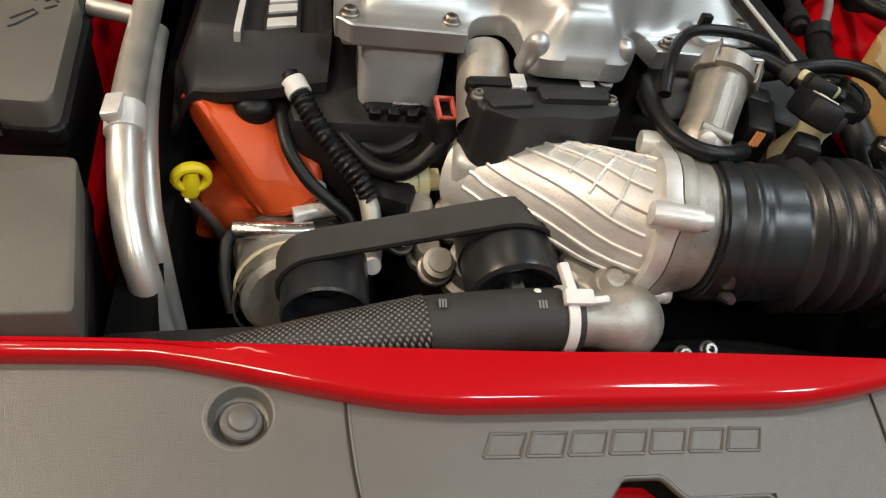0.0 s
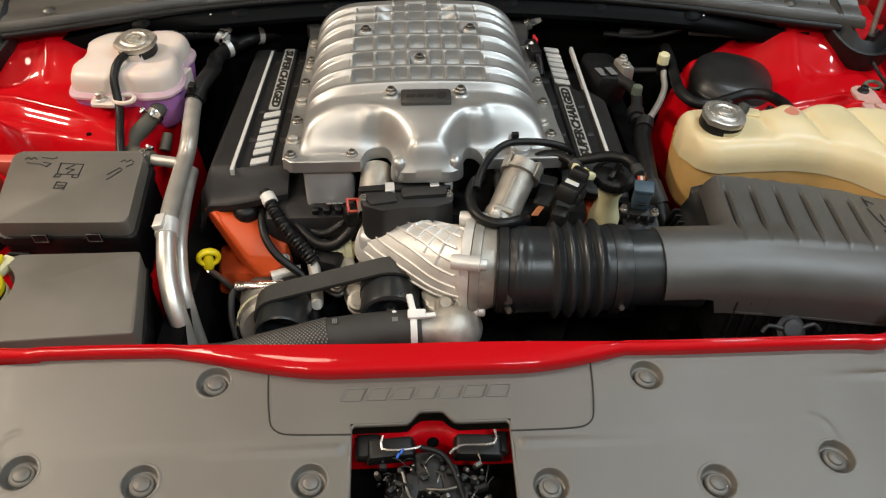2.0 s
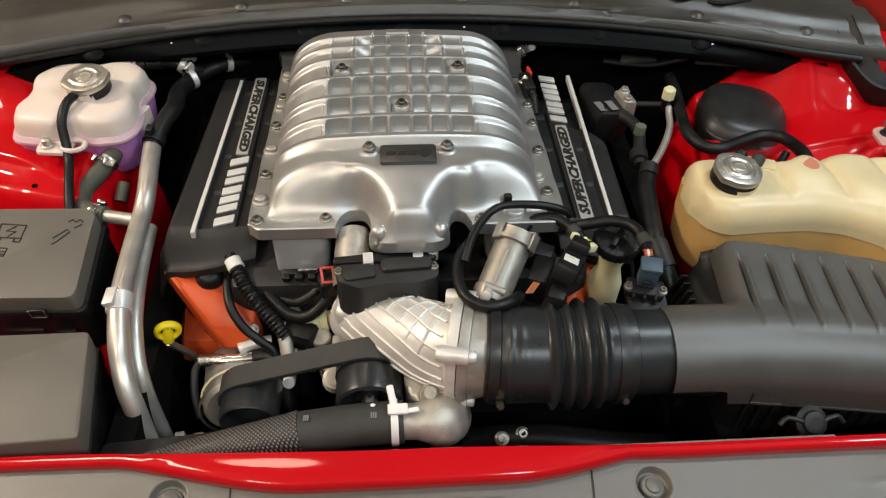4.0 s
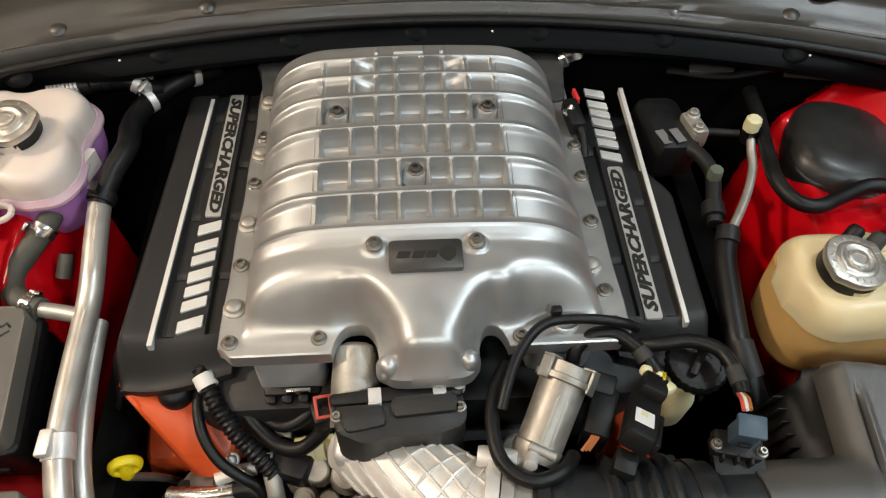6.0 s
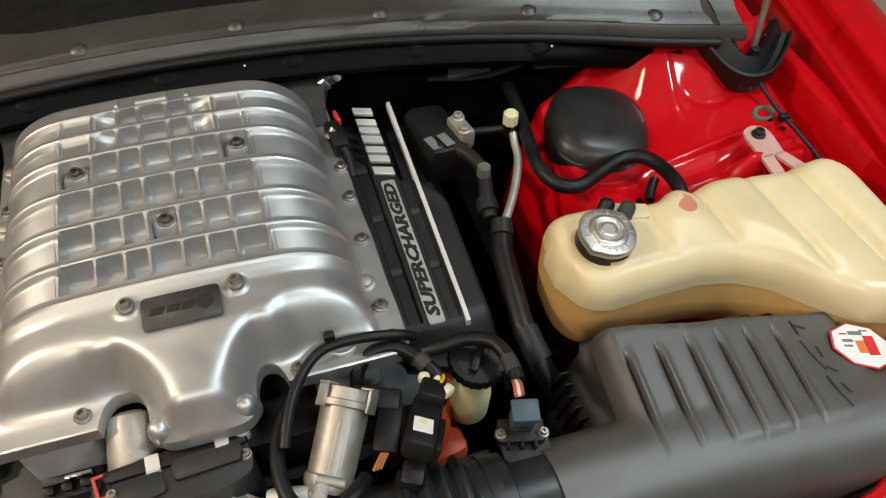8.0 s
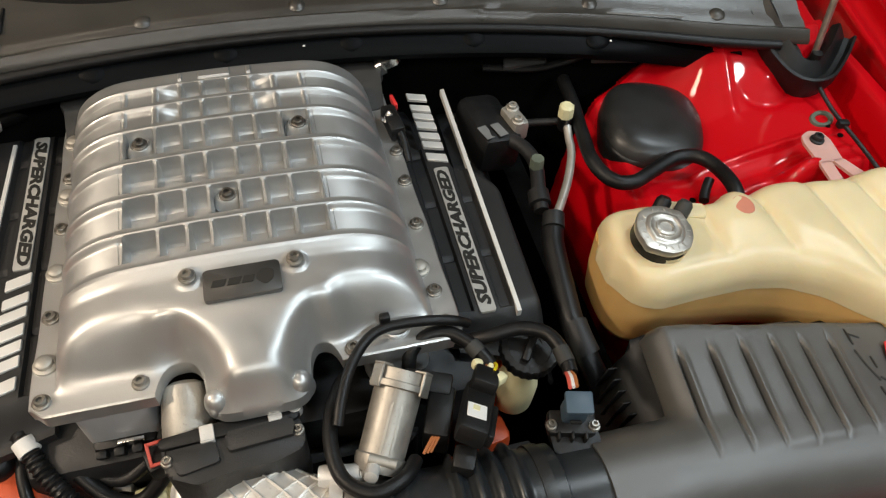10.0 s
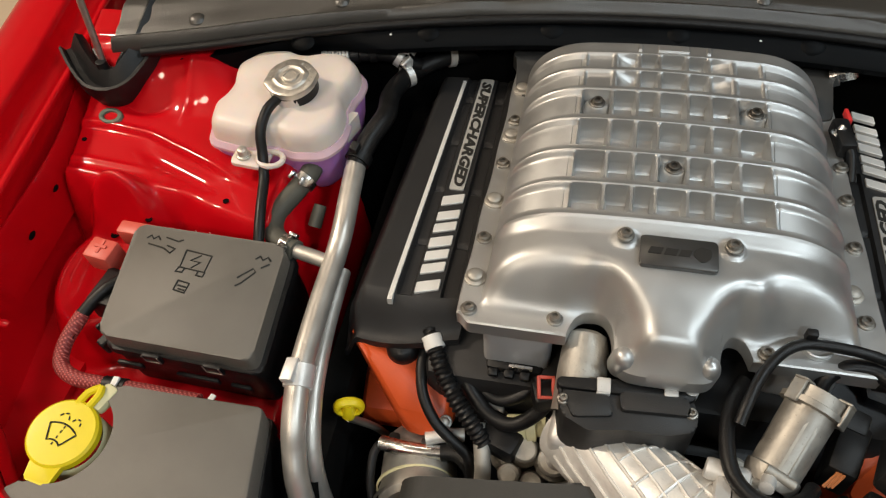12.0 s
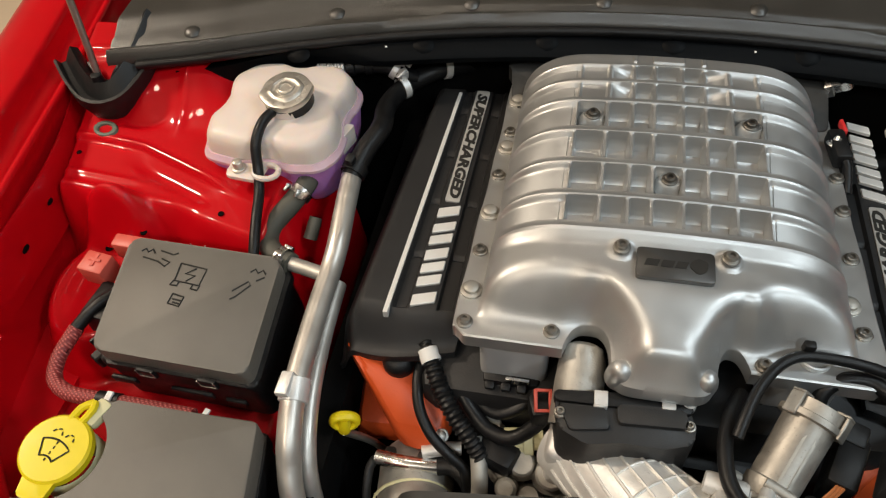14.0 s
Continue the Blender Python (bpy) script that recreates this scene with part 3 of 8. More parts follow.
def cowl():
    top = thing("cowl_panel", "dusty grey plastic cowl panel below the windscreen", "car trim")
    bm = bmesh.new()
    xs, vs = lines(-0.70, 0.74, 0.02), lines(0, 1.0, 0.04)

    def at(x, v):
        v = v * (0.075 + 0.14 * smoothstep(0.12, 0.50, abs(x - 0.02)))
        z = 0.936 + 0.012 * smoothstep(0.0, 0.010, v) + 0.05 * v
        z -= 0.005 * math.exp(-((v - 0.018) / 0.005) ** 2)
        z += 0.012 * smoothstep(0.03, 0.06, v) * smoothstep(0.25, 0.45, abs(x - 0.02)) * (1 - 0.8 * smoothstep(0.10, 0.13, v))
        return (x, cowl_edge(x) + v, z - 0.008 * (x / 0.7) ** 2)

    field(bm, xs, vs, at, skirt=0.006)
    part("panel", bm, COWL, top, smooth=50)
    bm = bmesh.new()
    rings = [[(x, cowl_edge(x) + 0.05, 0.93), (x, cowl_edge(x) + 0.05, 0.936), (x, cowl_edge(x) + 0.32, 0.95), (x, cowl_edge(x) + 0.32, 0.93)] for x in lines(-0.70, 0.74, 0.06)]
    loft(bm, rings)
    bmesh.ops.recalc_face_normals(bm, faces=bm.faces[:])
    part("scuttle", bm, BLACK, top, "black scuttle under the wipers")
    for x in (-0.60, -0.42, -0.25, -0.085, 0.10, 0.28, 0.47, 0.63):
        bm = bmesh.new()
        lathe(bm, [(0, 0.006), (0.005, 0.0058), (0.010, 0.003), (0.012, 0.0)], pose(x, cowl_edge(x) + 0.032, 0.9475 - 0.008 * (x / 0.7) ** 2), 16)
        part("rivet", bm, COWL, top)
    # hexagon mesh strip at the left and a moulded clip
    for k in range(14):
        bm = bmesh.new()
        box(bm, 0.004, 0.05, 0.004, pose(-0.36 + 0.009 * k, cowl_edge(-0.3) + 0.085, 0.950), 0.001, 1)
        part("vent_slat", bm, BLACK, top)
    for x, y in ((0.43, 0.0), (0.49, 0.004)):
        bm = bmesh.new()
        tube(bm, [(x, cowl_edge(x) + 0.055, 0.958), (x + 0.02, cowl_edge(x) + 0.045, 0.960), (x + 0.07, cowl_edge(x) + 0.055, 0.960)], 0.003, 8)
        part("cable", bm, BLACK, top)
    for s, x in ((-1, -0.56), (1, 0.56)):
        bm = bmesh.new()
        prism(bm, rounded([(-0.05, -0.02), (0.03, -0.025), (0.06, 0.02), (-0.03, 0.03)], 0.006), 0, 0.008, pose(x, cowl_edge(x) + 0.09, 0.947, 3, 0, s * -12), 0.003)
        part("moulded_pad", bm, COWL, top)
    for w, v in ((0.10, 0.0), (0.12, 0.008), (0.08, 0.016), (0.11, 0.024)):
        bm = bmesh.new()
        box(bm, w, 0.0035, 0.0006, pose(0.545 - (0.12 - w) / 2, cowl_edge(0.55) + 0.020 + v, 0.9425 + 0.0006 * (v > 0.01) + 0.05 * v, 4, 0, -16))
        part("print_bar", bm, LABEL_GREY, top)
    seal = thing("weather_strip", "black rubber weather strip along the cowl", "seal")
    bm = bmesh.new()
    tube(bm, [(x, cowl_edge(x) - 0.006, 0.931 - 0.008 * (x / 0.7) ** 2) for x in lines(-0.66, 0.70, 0.08)], 0.0065, 10, step=0.02)
    part("strip", bm, RUBBER, seal)
    for x in (-0.35, 0.10, 0.305, 0.485):
        bm = bmesh.new()
        lathe(bm, [(0, 0.0013), (0.0013, 0.001), (0.0017, 0)], pose(x, cowl_edge(x) - 0.016, 0.9215), 10)
        part("clip_dot", bm, WHITE, seal)
    wall = thing("bulkhead", "bulkhead ledge and insulation under the cowl, blackened for shade", "car panel")
    # no hood is built; its shade here is put into these near-black colours
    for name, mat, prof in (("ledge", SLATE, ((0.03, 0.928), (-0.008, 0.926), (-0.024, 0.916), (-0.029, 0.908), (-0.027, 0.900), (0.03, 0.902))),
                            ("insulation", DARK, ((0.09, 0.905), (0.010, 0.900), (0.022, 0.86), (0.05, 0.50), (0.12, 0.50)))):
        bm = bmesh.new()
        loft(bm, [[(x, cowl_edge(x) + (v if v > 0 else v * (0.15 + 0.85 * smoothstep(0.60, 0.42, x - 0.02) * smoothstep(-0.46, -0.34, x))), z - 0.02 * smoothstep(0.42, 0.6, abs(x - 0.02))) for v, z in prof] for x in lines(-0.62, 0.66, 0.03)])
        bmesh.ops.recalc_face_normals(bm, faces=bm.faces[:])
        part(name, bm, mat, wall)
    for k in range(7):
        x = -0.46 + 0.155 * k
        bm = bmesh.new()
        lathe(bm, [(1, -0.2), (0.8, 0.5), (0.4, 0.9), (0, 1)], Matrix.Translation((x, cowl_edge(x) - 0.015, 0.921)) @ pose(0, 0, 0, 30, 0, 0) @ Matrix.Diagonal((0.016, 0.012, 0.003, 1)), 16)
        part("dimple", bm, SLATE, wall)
    screen = thing("windscreen", "dark car windscreen behind the cowl", "windscreen")
    bm = bmesh.new()
    rings = [[(x, cowl_edge(x) + 0.30, 0.94), (x, cowl_edge(x) + 0.31, 0.945), (x, cowl_edge(x) + 1.0, 1.36), (x, cowl_edge(x) + 1.0, 1.35)] for x in lines(-0.68, 0.72, 0.07)]
    loft(bm, rings)
    bmesh.ops.recalc_face_normals(bm, faces=bm.faces[:])
    part("pane", bm, GLASS_BLACK, screen)


cowl()


# ---- front cover over the radiator ----
HOLE = (-0.094, 0.077, -0.474, -0.356)
CLIPS = [(-0.246, -0.300), (0.236, -0.309), (-0.425, -0.396), (-0.303, -0.410), (-0.134, -0.414), (0.111, -0.428), (0.283, -0.432), (0.414, -0.412), (0.553, -0.275)]


def panel_z(x, y):
    z = 0.815 + 0.13 * (y + 0.29) - 0.6 * max(0.0, -0.44 - y) ** 2
    z -= 0.03 * max(0.0, abs(x) - 0.45)
    z -= 0.004 * smoothstep(-0.368, -0.385, y) * smoothstep(0.42, 0.16, abs(x))
    return z


def front_cover():
    top = thing("radiator_cover", "grey grained plastic cover over the radiator", "engine bay cover")
    ys = lines(-0.66, -0.250, 0.0032, (HOLE[2], HOLE[3]))
    xs = lines(-0.72, 0.72, 0.0034, (HOLE[0], HOLE[1], -0.026, 0.01))

    def bump(x):
        return 0.014 * smoothstep(0.028, 0.011, abs(x + 0.008))

    def z_at(x, v):
        y = v + bump(x) * smoothstep(-0.306, HOLE[3], v) * smoothstep(-0.40, HOLE[3], v)
        z = panel_z(x, y)
        for cx, cy in CLIPS:
            if math.hypot(x - cx, y - cy) < 0.0185:
                z -= 0.0002
        for cx, cy, sg in ((-0.437, -0.372, 1), (0.40, -0.385, -1)):
            d = math.hypot(x - cx, y - cy)
            z += 0.0018 * math.exp(-((d - 0.020) / 0.0018) ** 2) * smoothstep(-0.005, 0.01, sg * (cx - x))
        z += 0.004 * math.exp(-((y + 0.318) / 0.004) ** 2 - ((x - 0.52) / 0.05) ** 2)
        for x0, x1, sg in ((0.080, 0.235, 1), (-0.250, -0.098, -1)):
            t = (x - x0) / (x1 - x0) if sg > 0 else (x1 - x) / (x1 - x0)
            if 0 < t < 1:
                z += 0.0045 * (1 - t) ** 0.7 * smoothstep(0.0, 0.06, t) * smoothstep(-0.3885, -0.3855, y) * smoothstep(-0.374 - 0.004 * t, -0.382, y)
        return (x, y, z)

    def keep(x, y):
        if any(abs(x - cx) < 0.02 and math.hypot(x - cx, y - cy) < 0.0195 for cx, cy in CLIPS):
            return False
        if HOLE[0] < x < HOLE[1] and HOLE[2] < y < HOLE[3]:
            return False
        if y > -0.2665 and abs(x) < 0.44:
            return y < min(lip(x) + 0.004, -0.278 if x > 0.2 else 0.0)
        return y < -0.268 or abs(x) < 0.44

    bm = bmesh.new()
    field(bm, xs, ys, z_at, keep, skirt=0.004)
    part("panel", bm, PANEL, top, smooth=45)
    for cx, cy in CLIPS:
        m = pose(cx, cy, panel_z(cx, cy), 7.4, 0, 0)
        bm = bmesh.new()
        lathe(bm, [(0.0222, -0.0004), (0.0205, 0.0003), (0.0186, 0.0003), (0.0178, -0.0008), (0.0166, -0.0095), (0.0150, -0.0112), (0, -0.0112)], m, 40)
        part("clip_bowl", bm, PANEL, top, smooth=60)
        bm = bmesh.new()
        lathe(bm, [(0.0124, -0.0115), (0.0124, -0.0078), (0.0112, -0.0066), (0.0086, -0.0064), (0.0080, -0.0042), (0.0066, -0.0032), (0, -0.0030)], m @ pose(0.0015, 0.001, 0, -7, 9, 0), 28)
        part("push_clip", bm, PANEL, top)
    # rolled edge round the latch opening
    bm = bmesh.new()
    rim = [(HOLE[0], HOLE[2] + 0.004), (HOLE[0], -0.42), (HOLE[0], HOLE[3] - 0.004), (HOLE[0] + 0.004, HOLE[3])]
    rim += [(x, HOLE[3] + bump(x)) for x in lines(HOLE[0] + 0.008, HOLE[1] - 0.008, 0.004)] + [(HOLE[1] - 0.004, HOLE[3]), (HOLE[1], HOLE[3] - 0.004), (HOLE[1], -0.42), (HOLE[1], HOLE[2] + 0.004)]
    tube(bm, [(x, y, panel_z(x, y) - 0.0036) for x, y in rim], 0.0020, 10, smooth=False, flat=1.6)
    part("opening_edge", bm, PANEL, top, smooth=60)
    # the badge plate is parted from the cover by a narrow seam at each side of the opening
    for line in ([(-0.187, -0.286), (-0.185, -0.312), (-0.181, -0.342), (-0.177, -0.356), (-0.168, -0.3635), (-0.154, -0.366), (-0.120, -0.3672), (HOLE[0] + 0.001, -0.368)],
                 [(0.175, -0.291), (0.173, -0.316), (0.169, -0.346), (0.165, -0.360), (0.156, -0.3672), (0.142, -0.3695), (0.110, -0.3700), (HOLE[1] - 0.001, -0.370)]):
        bm = bmesh.new()
        tube(bm, [(x, y, panel_z(x, y) + 0.0004) for x, y in line], 0.0009, 6)
        part("seam", bm, INK, top)
        side = 1 if line[0][0] < 0 else -1
        bm = bmesh.new()
        tube(bm, [(x + side * 0.0022 * smoothstep(-0.366, -0.345, y), y + 0.0022 * smoothstep(-0.345, -0.366, y), panel_z(x, y) - 0.0010) for x, y in line], 0.0015, 8)
        part("seam_lip", bm, PANEL, top, smooth=60)
    # raised wide maker's marks, as plain slanted blocks
    for k in range(7):
        w, h = 0.0115, 0.0072
        x0, y0 = -0.091 + 0.0265 * k, -0.3215
        bm = bmesh.new()
        ring = [(-w - 0.003, -h), (w - 0.004, -h), (w + 0.002, h), (-w + 0.003, h), (-w - 0.003, -h)]
        tube(bm, [pose(x0, y0, panel_z(x0, y0) + 0.0001, 7, 0, -1.2) @ Vector((u, v, 0)) for u, v in ring], 0.0013, 6, smooth=False)
        part("raised_frame", bm, PANEL, top)
    # latch, deep in the opening
    latch = thing("hood_latch", "black hood latch over red metal in an opening", "latch")
    bm = bmesh.new()
    rings = []
    for x in lines(-0.12, 0.10, 0.008):
        y = -0.362 + bump(x)
        rings.append([(x, y + 0.012, 0.778), (x, y + 0.004, 0.777), (x, y - 0.001, 0.773), (x, y - 0.006, 0.762), (x, y - 0.008, 0.74), (x, y + 0.012, 0.74)])
    loft(bm, rings)
    bmesh.ops.recalc_face_normals(bm, faces=bm.faces[:])
    part("support", bm, RED, latch, "glossy red latch support under black brackets")
    # the well's near-black colour carries the shade deep in the opening
    bm = bmesh.new()
    box(bm, 0.24, 0.18, 0.012, pose(-0.008, -0.43, 0.715))
    part("well", bm, DARK, latch)
    # uncut hole: a near-black disc paints its inner shade
    bm = bmesh.new()
    lathe(bm, [(0, 0.0), (0.0060, 0), (0.0068, -0.001)], pose(-0.006, -0.3555, 0.7640, 66, 0, 0), 16)
    part("hole", bm, DARK, latch)
    for name, x, y, z, sx, sy, sz, rz, mat in (("side_bracket", -0.052, -0.381, 0.766, 0.056, 0.026, 0.018, 4, BLACK), ("side_bracket", 0.042, -0.382, 0.767, 0.056, 0.028, 0.018, -4, BLACK),
                                               ("pawl", -0.012, -0.405, 0.75, 0.034, 0.05, 0.026, 0, DARK_METAL), ("claw", 0.012, -0.425, 0.752, 0.024, 0.06, 0.022, 12, DARK_METAL),
                                               ("claw", -0.032, -0.428, 0.750, 0.022, 0.05, 0.022, -16, DARK_METAL), ("connector", -0.076, -0.377, 0.768, 0.030, 0.030, 0.014, 2, BLACK),
                                               ("connector", 0.066, -0.378, 0.769, 0.018, 0.028, 0.012, -2, BLACK), ("base_plate", -0.01, -0.43, 0.735, 0.10, 0.08, 0.014, 0, BLACK)):
        bm = bmesh.new()
        box(bm, sx, sy, sz, pose(x, y + 0.010, z + 0.005, 10, 0, rz), 0.004, 2, 0.85)
        part(name, bm, mat, latch)
    for pts, r, mat in (([(-0.060, -0.375, 0.79), (-0.06, -0.39, 0.789), (-0.03, -0.391, 0.789), (-0.02, -0.388, 0.789)], 0.0016, BRIGHT),
                        ([(0.06, -0.372, 0.79), (0.058, -0.388, 0.79), (0.022, -0.389, 0.789), (0.01, -0.396, 0.785)], 0.0016, BRIGHT),
                        ([(-0.02, -0.389, 0.788), (0.0, -0.395, 0.786), (0.012, -0.41, 0.782), (0.022, -0.44, 0.775), (0.03, -0.47, 0.76)], 0.003, BLACK),
                        ([(-0.015, -0.43, 0.775), (0.005, -0.433, 0.778), (0.02, -0.428, 0.776)], 0.0018, DULL_STEEL),
                        ([(-0.04, -0.41, 0.776), (-0.03, -0.44, 0.772), (0.0, -0.45, 0.77)], 0.0020, DULL_STEEL)):
        bm = bmesh.new()
        tube(bm, [(x, y + 0.010, z + 0.005) for x, y, z in pts], r, 8)
        part("rod", bm, mat, latch)
    # small levers, springs and rivets of the mechanism
    rng = random.Random(11)
    for k in range(150):
        x, y = rng.uniform(-0.066, 0.052), rng.uniform(-0.472, -0.388)
        z = 0.772 + 0.10 * (y + 0.42) + rng.uniform(-0.008, 0.010)
        w = 0.25 + 0.45 * rng.random() ** 1.5
        bm = bmesh.new()
        if k % 3 == 0:
            lathe(bm, [(0, 0.006), (0.004 * w, 0.0055), (0.0055 * w, 0.003), (0.0055 * w, -0.006)], pose(x, y, z, rng.uniform(0, 40), rng.uniform(-20, 20), 0), 10)
            part("rivet", bm, (DULL_STEEL, DARK_METAL)[k % 2], latch)
        elif k % 3 == 1:
            box(bm, 0.022 * w, 0.006, 0.010, pose(x, y, z - 0.006, rng.uniform(-10, 30), 0, rng.uniform(-50, 50)), 0.0012, 1)
            part("lever", bm, DULL_STEEL if k % 10 == 0 else (BLACK, DARK_METAL)[k % 2], latch)
        else:
            a = rng.uniform(0, 6.28)
            d = Vector((math.cos(a), math.sin(a), 0.2)) * 0.016 * w
            c = Vector((x, y, z + 0.006))
            tube(bm, [c - d, c + Vector((0, 0, 0.003)), c + d], 0.0008, 6)
            part("spring_wire", bm, DULL_STEEL if k % 4 == 1 else BLACK, latch)
    for x, y in ((-0.044, -0.389), (-0.040, -0.384)):
        bm = bmesh.new()
        box(bm, 0.0025, 0.006, 0.001, pose(x, y, 0.7945, 10, 0, -25), 0.0003, 1)
        part("paint_mark", bm, material("blue_paint_mark", (0.02, 0.12, 0.6), 0.5), latch)
    for x in (-0.06, 0.045):
        bm = bmesh.new()
        box(bm, 0.065, 0.018, 0.002, pose(x, -0.463, 0.7715, 8, 0, 0), 0.0005, 1)
        part("label", bm, WHITE, latch)


front_cover()


# ---- supercharger ----
FLANGE = 0.90
WALLS = [-0.102, -0.0695, -0.0435, -0.0215, 0.0075, 0.0305, 0.056, 0.0865]
RIBS = [(0.084, 0.092), (0.124, 0.132), (0.166, 0.174), (0.211, 0.219), (0.259, 0.267), (0.294, 0.301), (0.328, 0.336)]
MID = -0.005


def slope(y):
    return -0.044 * y


def lid_front(x):
    """The front rim of the lid: two arched notches beside a blunt nose."""
    a = abs(x)
    c, w = (-0.067, 0.0215) if x < 0 else (0.0605, 0.0150)
    d = abs(x - c) / w
    base = -0.013 + 0.010 * smoothstep(0.178, 0.192, a)
    nose = -0.016 - 0.030 * math.sqrt(max(0.0, 1 - (a / 0.0475) ** 5)) if a < 0.0475 else -0.016
    y = nose if a < abs(c) else base
    if d < 1:
        arch = (0.013 if x < 0 else 0.006) - 0.032 * (1 - math.sqrt(1 - d ** 2.4))
        y = max(y, arch)
    return y


def groove(y):
    """Depth between ribs along the sides: sharp at each rib, shallow ahead of the next."""
    for (a0, a1), (b0, b1) in zip(RIBS, RIBS[1:]):
        if a1 <= y <= b0:
            t = (y - a1) / (b0 - a1)
            return 0.0095 * smoothstep(0.0, 0.10, t) * (1 - 0.55 * t) * smoothstep(0.0, 0.0050, b0 - y)
    return 0.0


def pocket(x, y):
    """Depth of the rounded pockets between the lengthwise walls."""
    if not WALLS[0] - 0.004 < x < WALLS[-1] + 0.004:
        return 0.0
    for (a0, a1), (b0, b1) in zip(RIBS, RIBS[1:]):
        if a1 <= y <= b0:
            along = smoothstep(0.0, 0.0030, y - a1) * (0.5 * smoothstep(0.0, 0.0028, b0 - y) + 0.5 * smoothstep(0.0008, 0.0085, b0 - y))
            for k, (p, q) in enumerate(zip(WALLS, WALLS[1:])):
                if p <= x <= q:
                    deep = 0.0205
                    if y > 0.265:
                        deep = (0.0042, 0.0042 + 0.0080 * smoothstep(p + 0.002, q - 0.002, x), 0.0190, 0.0190, 0.0190, 0.0122 - 0.0080 * smoothstep(p + 0.002, q - 0.002, x), 0.0042)[k]
                    inside = smoothstep(0.0014, 0.0038, x - p) * smoothstep(0.0014, 0.0038, q - x)
                    return along * (0.0012 + (deep - 0.0012) * inside)
            return along * 0.0012
    return 0.0


def foot(x):
    """Where the dome meets the rim at the front."""
    return lid_front(x) + 0.002 if abs(x) < 0.0905 and lid_front(x) != -0.013 else 0.006


def crest(x):
    """The front limit of the flat top: back over the two arches, forward along the nose."""
    line = -0.030 + 0.074 * smoothstep(0.034, 0.088, abs(x)) - 0.008 * smoothstep(0.125, 0.165, abs(x))
    arch = max(lid_front(x + 0.002 * k) - 0.0026 * abs(k) for k in range(-16, 17))
    return max(line, arch + 0.024) if 0.02 < abs(x) < 0.11 else line


def front_slope():
    """Rise from the foot line (0) to the flat top (1) on a regular grid, softened."""
    step, x0, y0, nx, ny = 0.0015, -0.195, -0.07, 261, 121
    gx, gy = np.meshgrid(x0 + step * np.arange(nx), y0 + step * np.arange(ny), indexing="ij")
    ft = np.array([foot(v) for v in gx[:, 0]])
    cr = np.array([crest(v) for v in gx[:, 0]])

    def away(line):
        pts = []
        for i in range(nx - 1):
            n = max(1, int(abs(line[i + 1] - line[i]) / step))
            for k in range(n):
                pts.append((gx[i, 0] + step * k / n, line[i] + (line[i + 1] - line[i]) * k / n))
        best = np.full(gx.shape, 1.0)
        for px, py in pts:
            best = np.minimum(best, (gx - px) ** 2 + (gy - py) ** 2)
        return np.sqrt(best)

    df, dc = away(ft), away(cr)
    t = df / (df + dc + 1e-6)
    t[gy <= ft[:, None]] = 0.0
    t[gy >= cr[:, None]] = 1.0
    t = 0.45 * t + 0.55 * t * t * (3 - 2 * t)
    kern = np.exp(-0.5 * (np.arange(-14, 15) / 3.8) ** 2)
    kern /= kern.sum()
    for axis in (0, 1):
        pad = np.pad(t, [(14, 14) if k == axis else (0, 0) for k in (0, 1)], mode="edge")
        t = np.apply_along_axis(lambda v: np.convolve(v, kern, mode="valid"), axis, pad)

    def at(x, y):
        u = min(max((x - x0) / step, 0), nx - 1.001)
        v = min(max((y - y0) / step, 0), ny - 1.001)
        i, j = int(u), int(v)
        u, v = u - i, v - j
        return float((t[i, j] * (1 - u) + t[i + 1, j] * u) * (1 - v) + (t[i, j + 1] * (1 - u) + t[i + 1, j + 1] * u) * v)
    return at


RISE = front_slope()


def calm_front(x):
    """The front rim averaged over its neighbourhood, for an even spread of the mesh."""
    return sum(lid_front(x + 0.004 * k) for k in range(-6, 7)) / 13


def lid_z(x, y):
    a = abs(x - MID * (1 - smoothstep(0.15, 0.19, abs(x))))
    rear = smoothstep(0.384, 0.350, y)
    top = 0.9555 + 0.008 * smoothstep(0.070, 0.088, y) + 0.013 * smoothstep(0.05, 0.25, y) - 0.0035 * (x / 0.1) ** 2 - 0.003 * smoothstep(0.30, 0.36, y) - 0.017 * smoothstep(0.035, -0.035, y)
    front = RISE(x, y) if y < 0.10 else 1.0
    b = 0.168
    q = min(max((a - 0.088) / (b - 0.088), 0.0), 1.0)
    side = math.sqrt(max(0.0, 1 - q ** 2.4))
    k = front * side * rear
    base = FLANGE + slope(y)
    d = groove(y) * smoothstep(0.0, 0.25, side) * (1 if not WALLS[0] < x < WALLS[-1] else 0) + pocket(x, y)
    z = base + max(top - FLANGE, 0.0) * k - d * smoothstep(0.05, 0.4, k)
    # a thin raised line along the front of every rib
    for r0, r1 in RIBS:
        if abs(y - r0) < 0.006:
            z += 0.0013 * smoothstep(0.0, 0.12, k) * math.exp(-((y - r0 - 0.0012) / 0.0016) ** 2)
    # stubs of the lengthwise walls on the last rib
    if 0.335 < y < 0.347 and k > 0.3:
        for w0, w1 in ((-0.0455, -0.0415), (-0.0235, 0.0095), (0.0285, 0.0325)):
            if w0 <= x <= w1:
                z += 0.0022
    for bx, by in ((-0.046, 0.066), (0.048, 0.066)):
        z += 0.0022 * smoothstep(0.0125, 0.0095, math.hypot(x - bx, y - by))
    return z


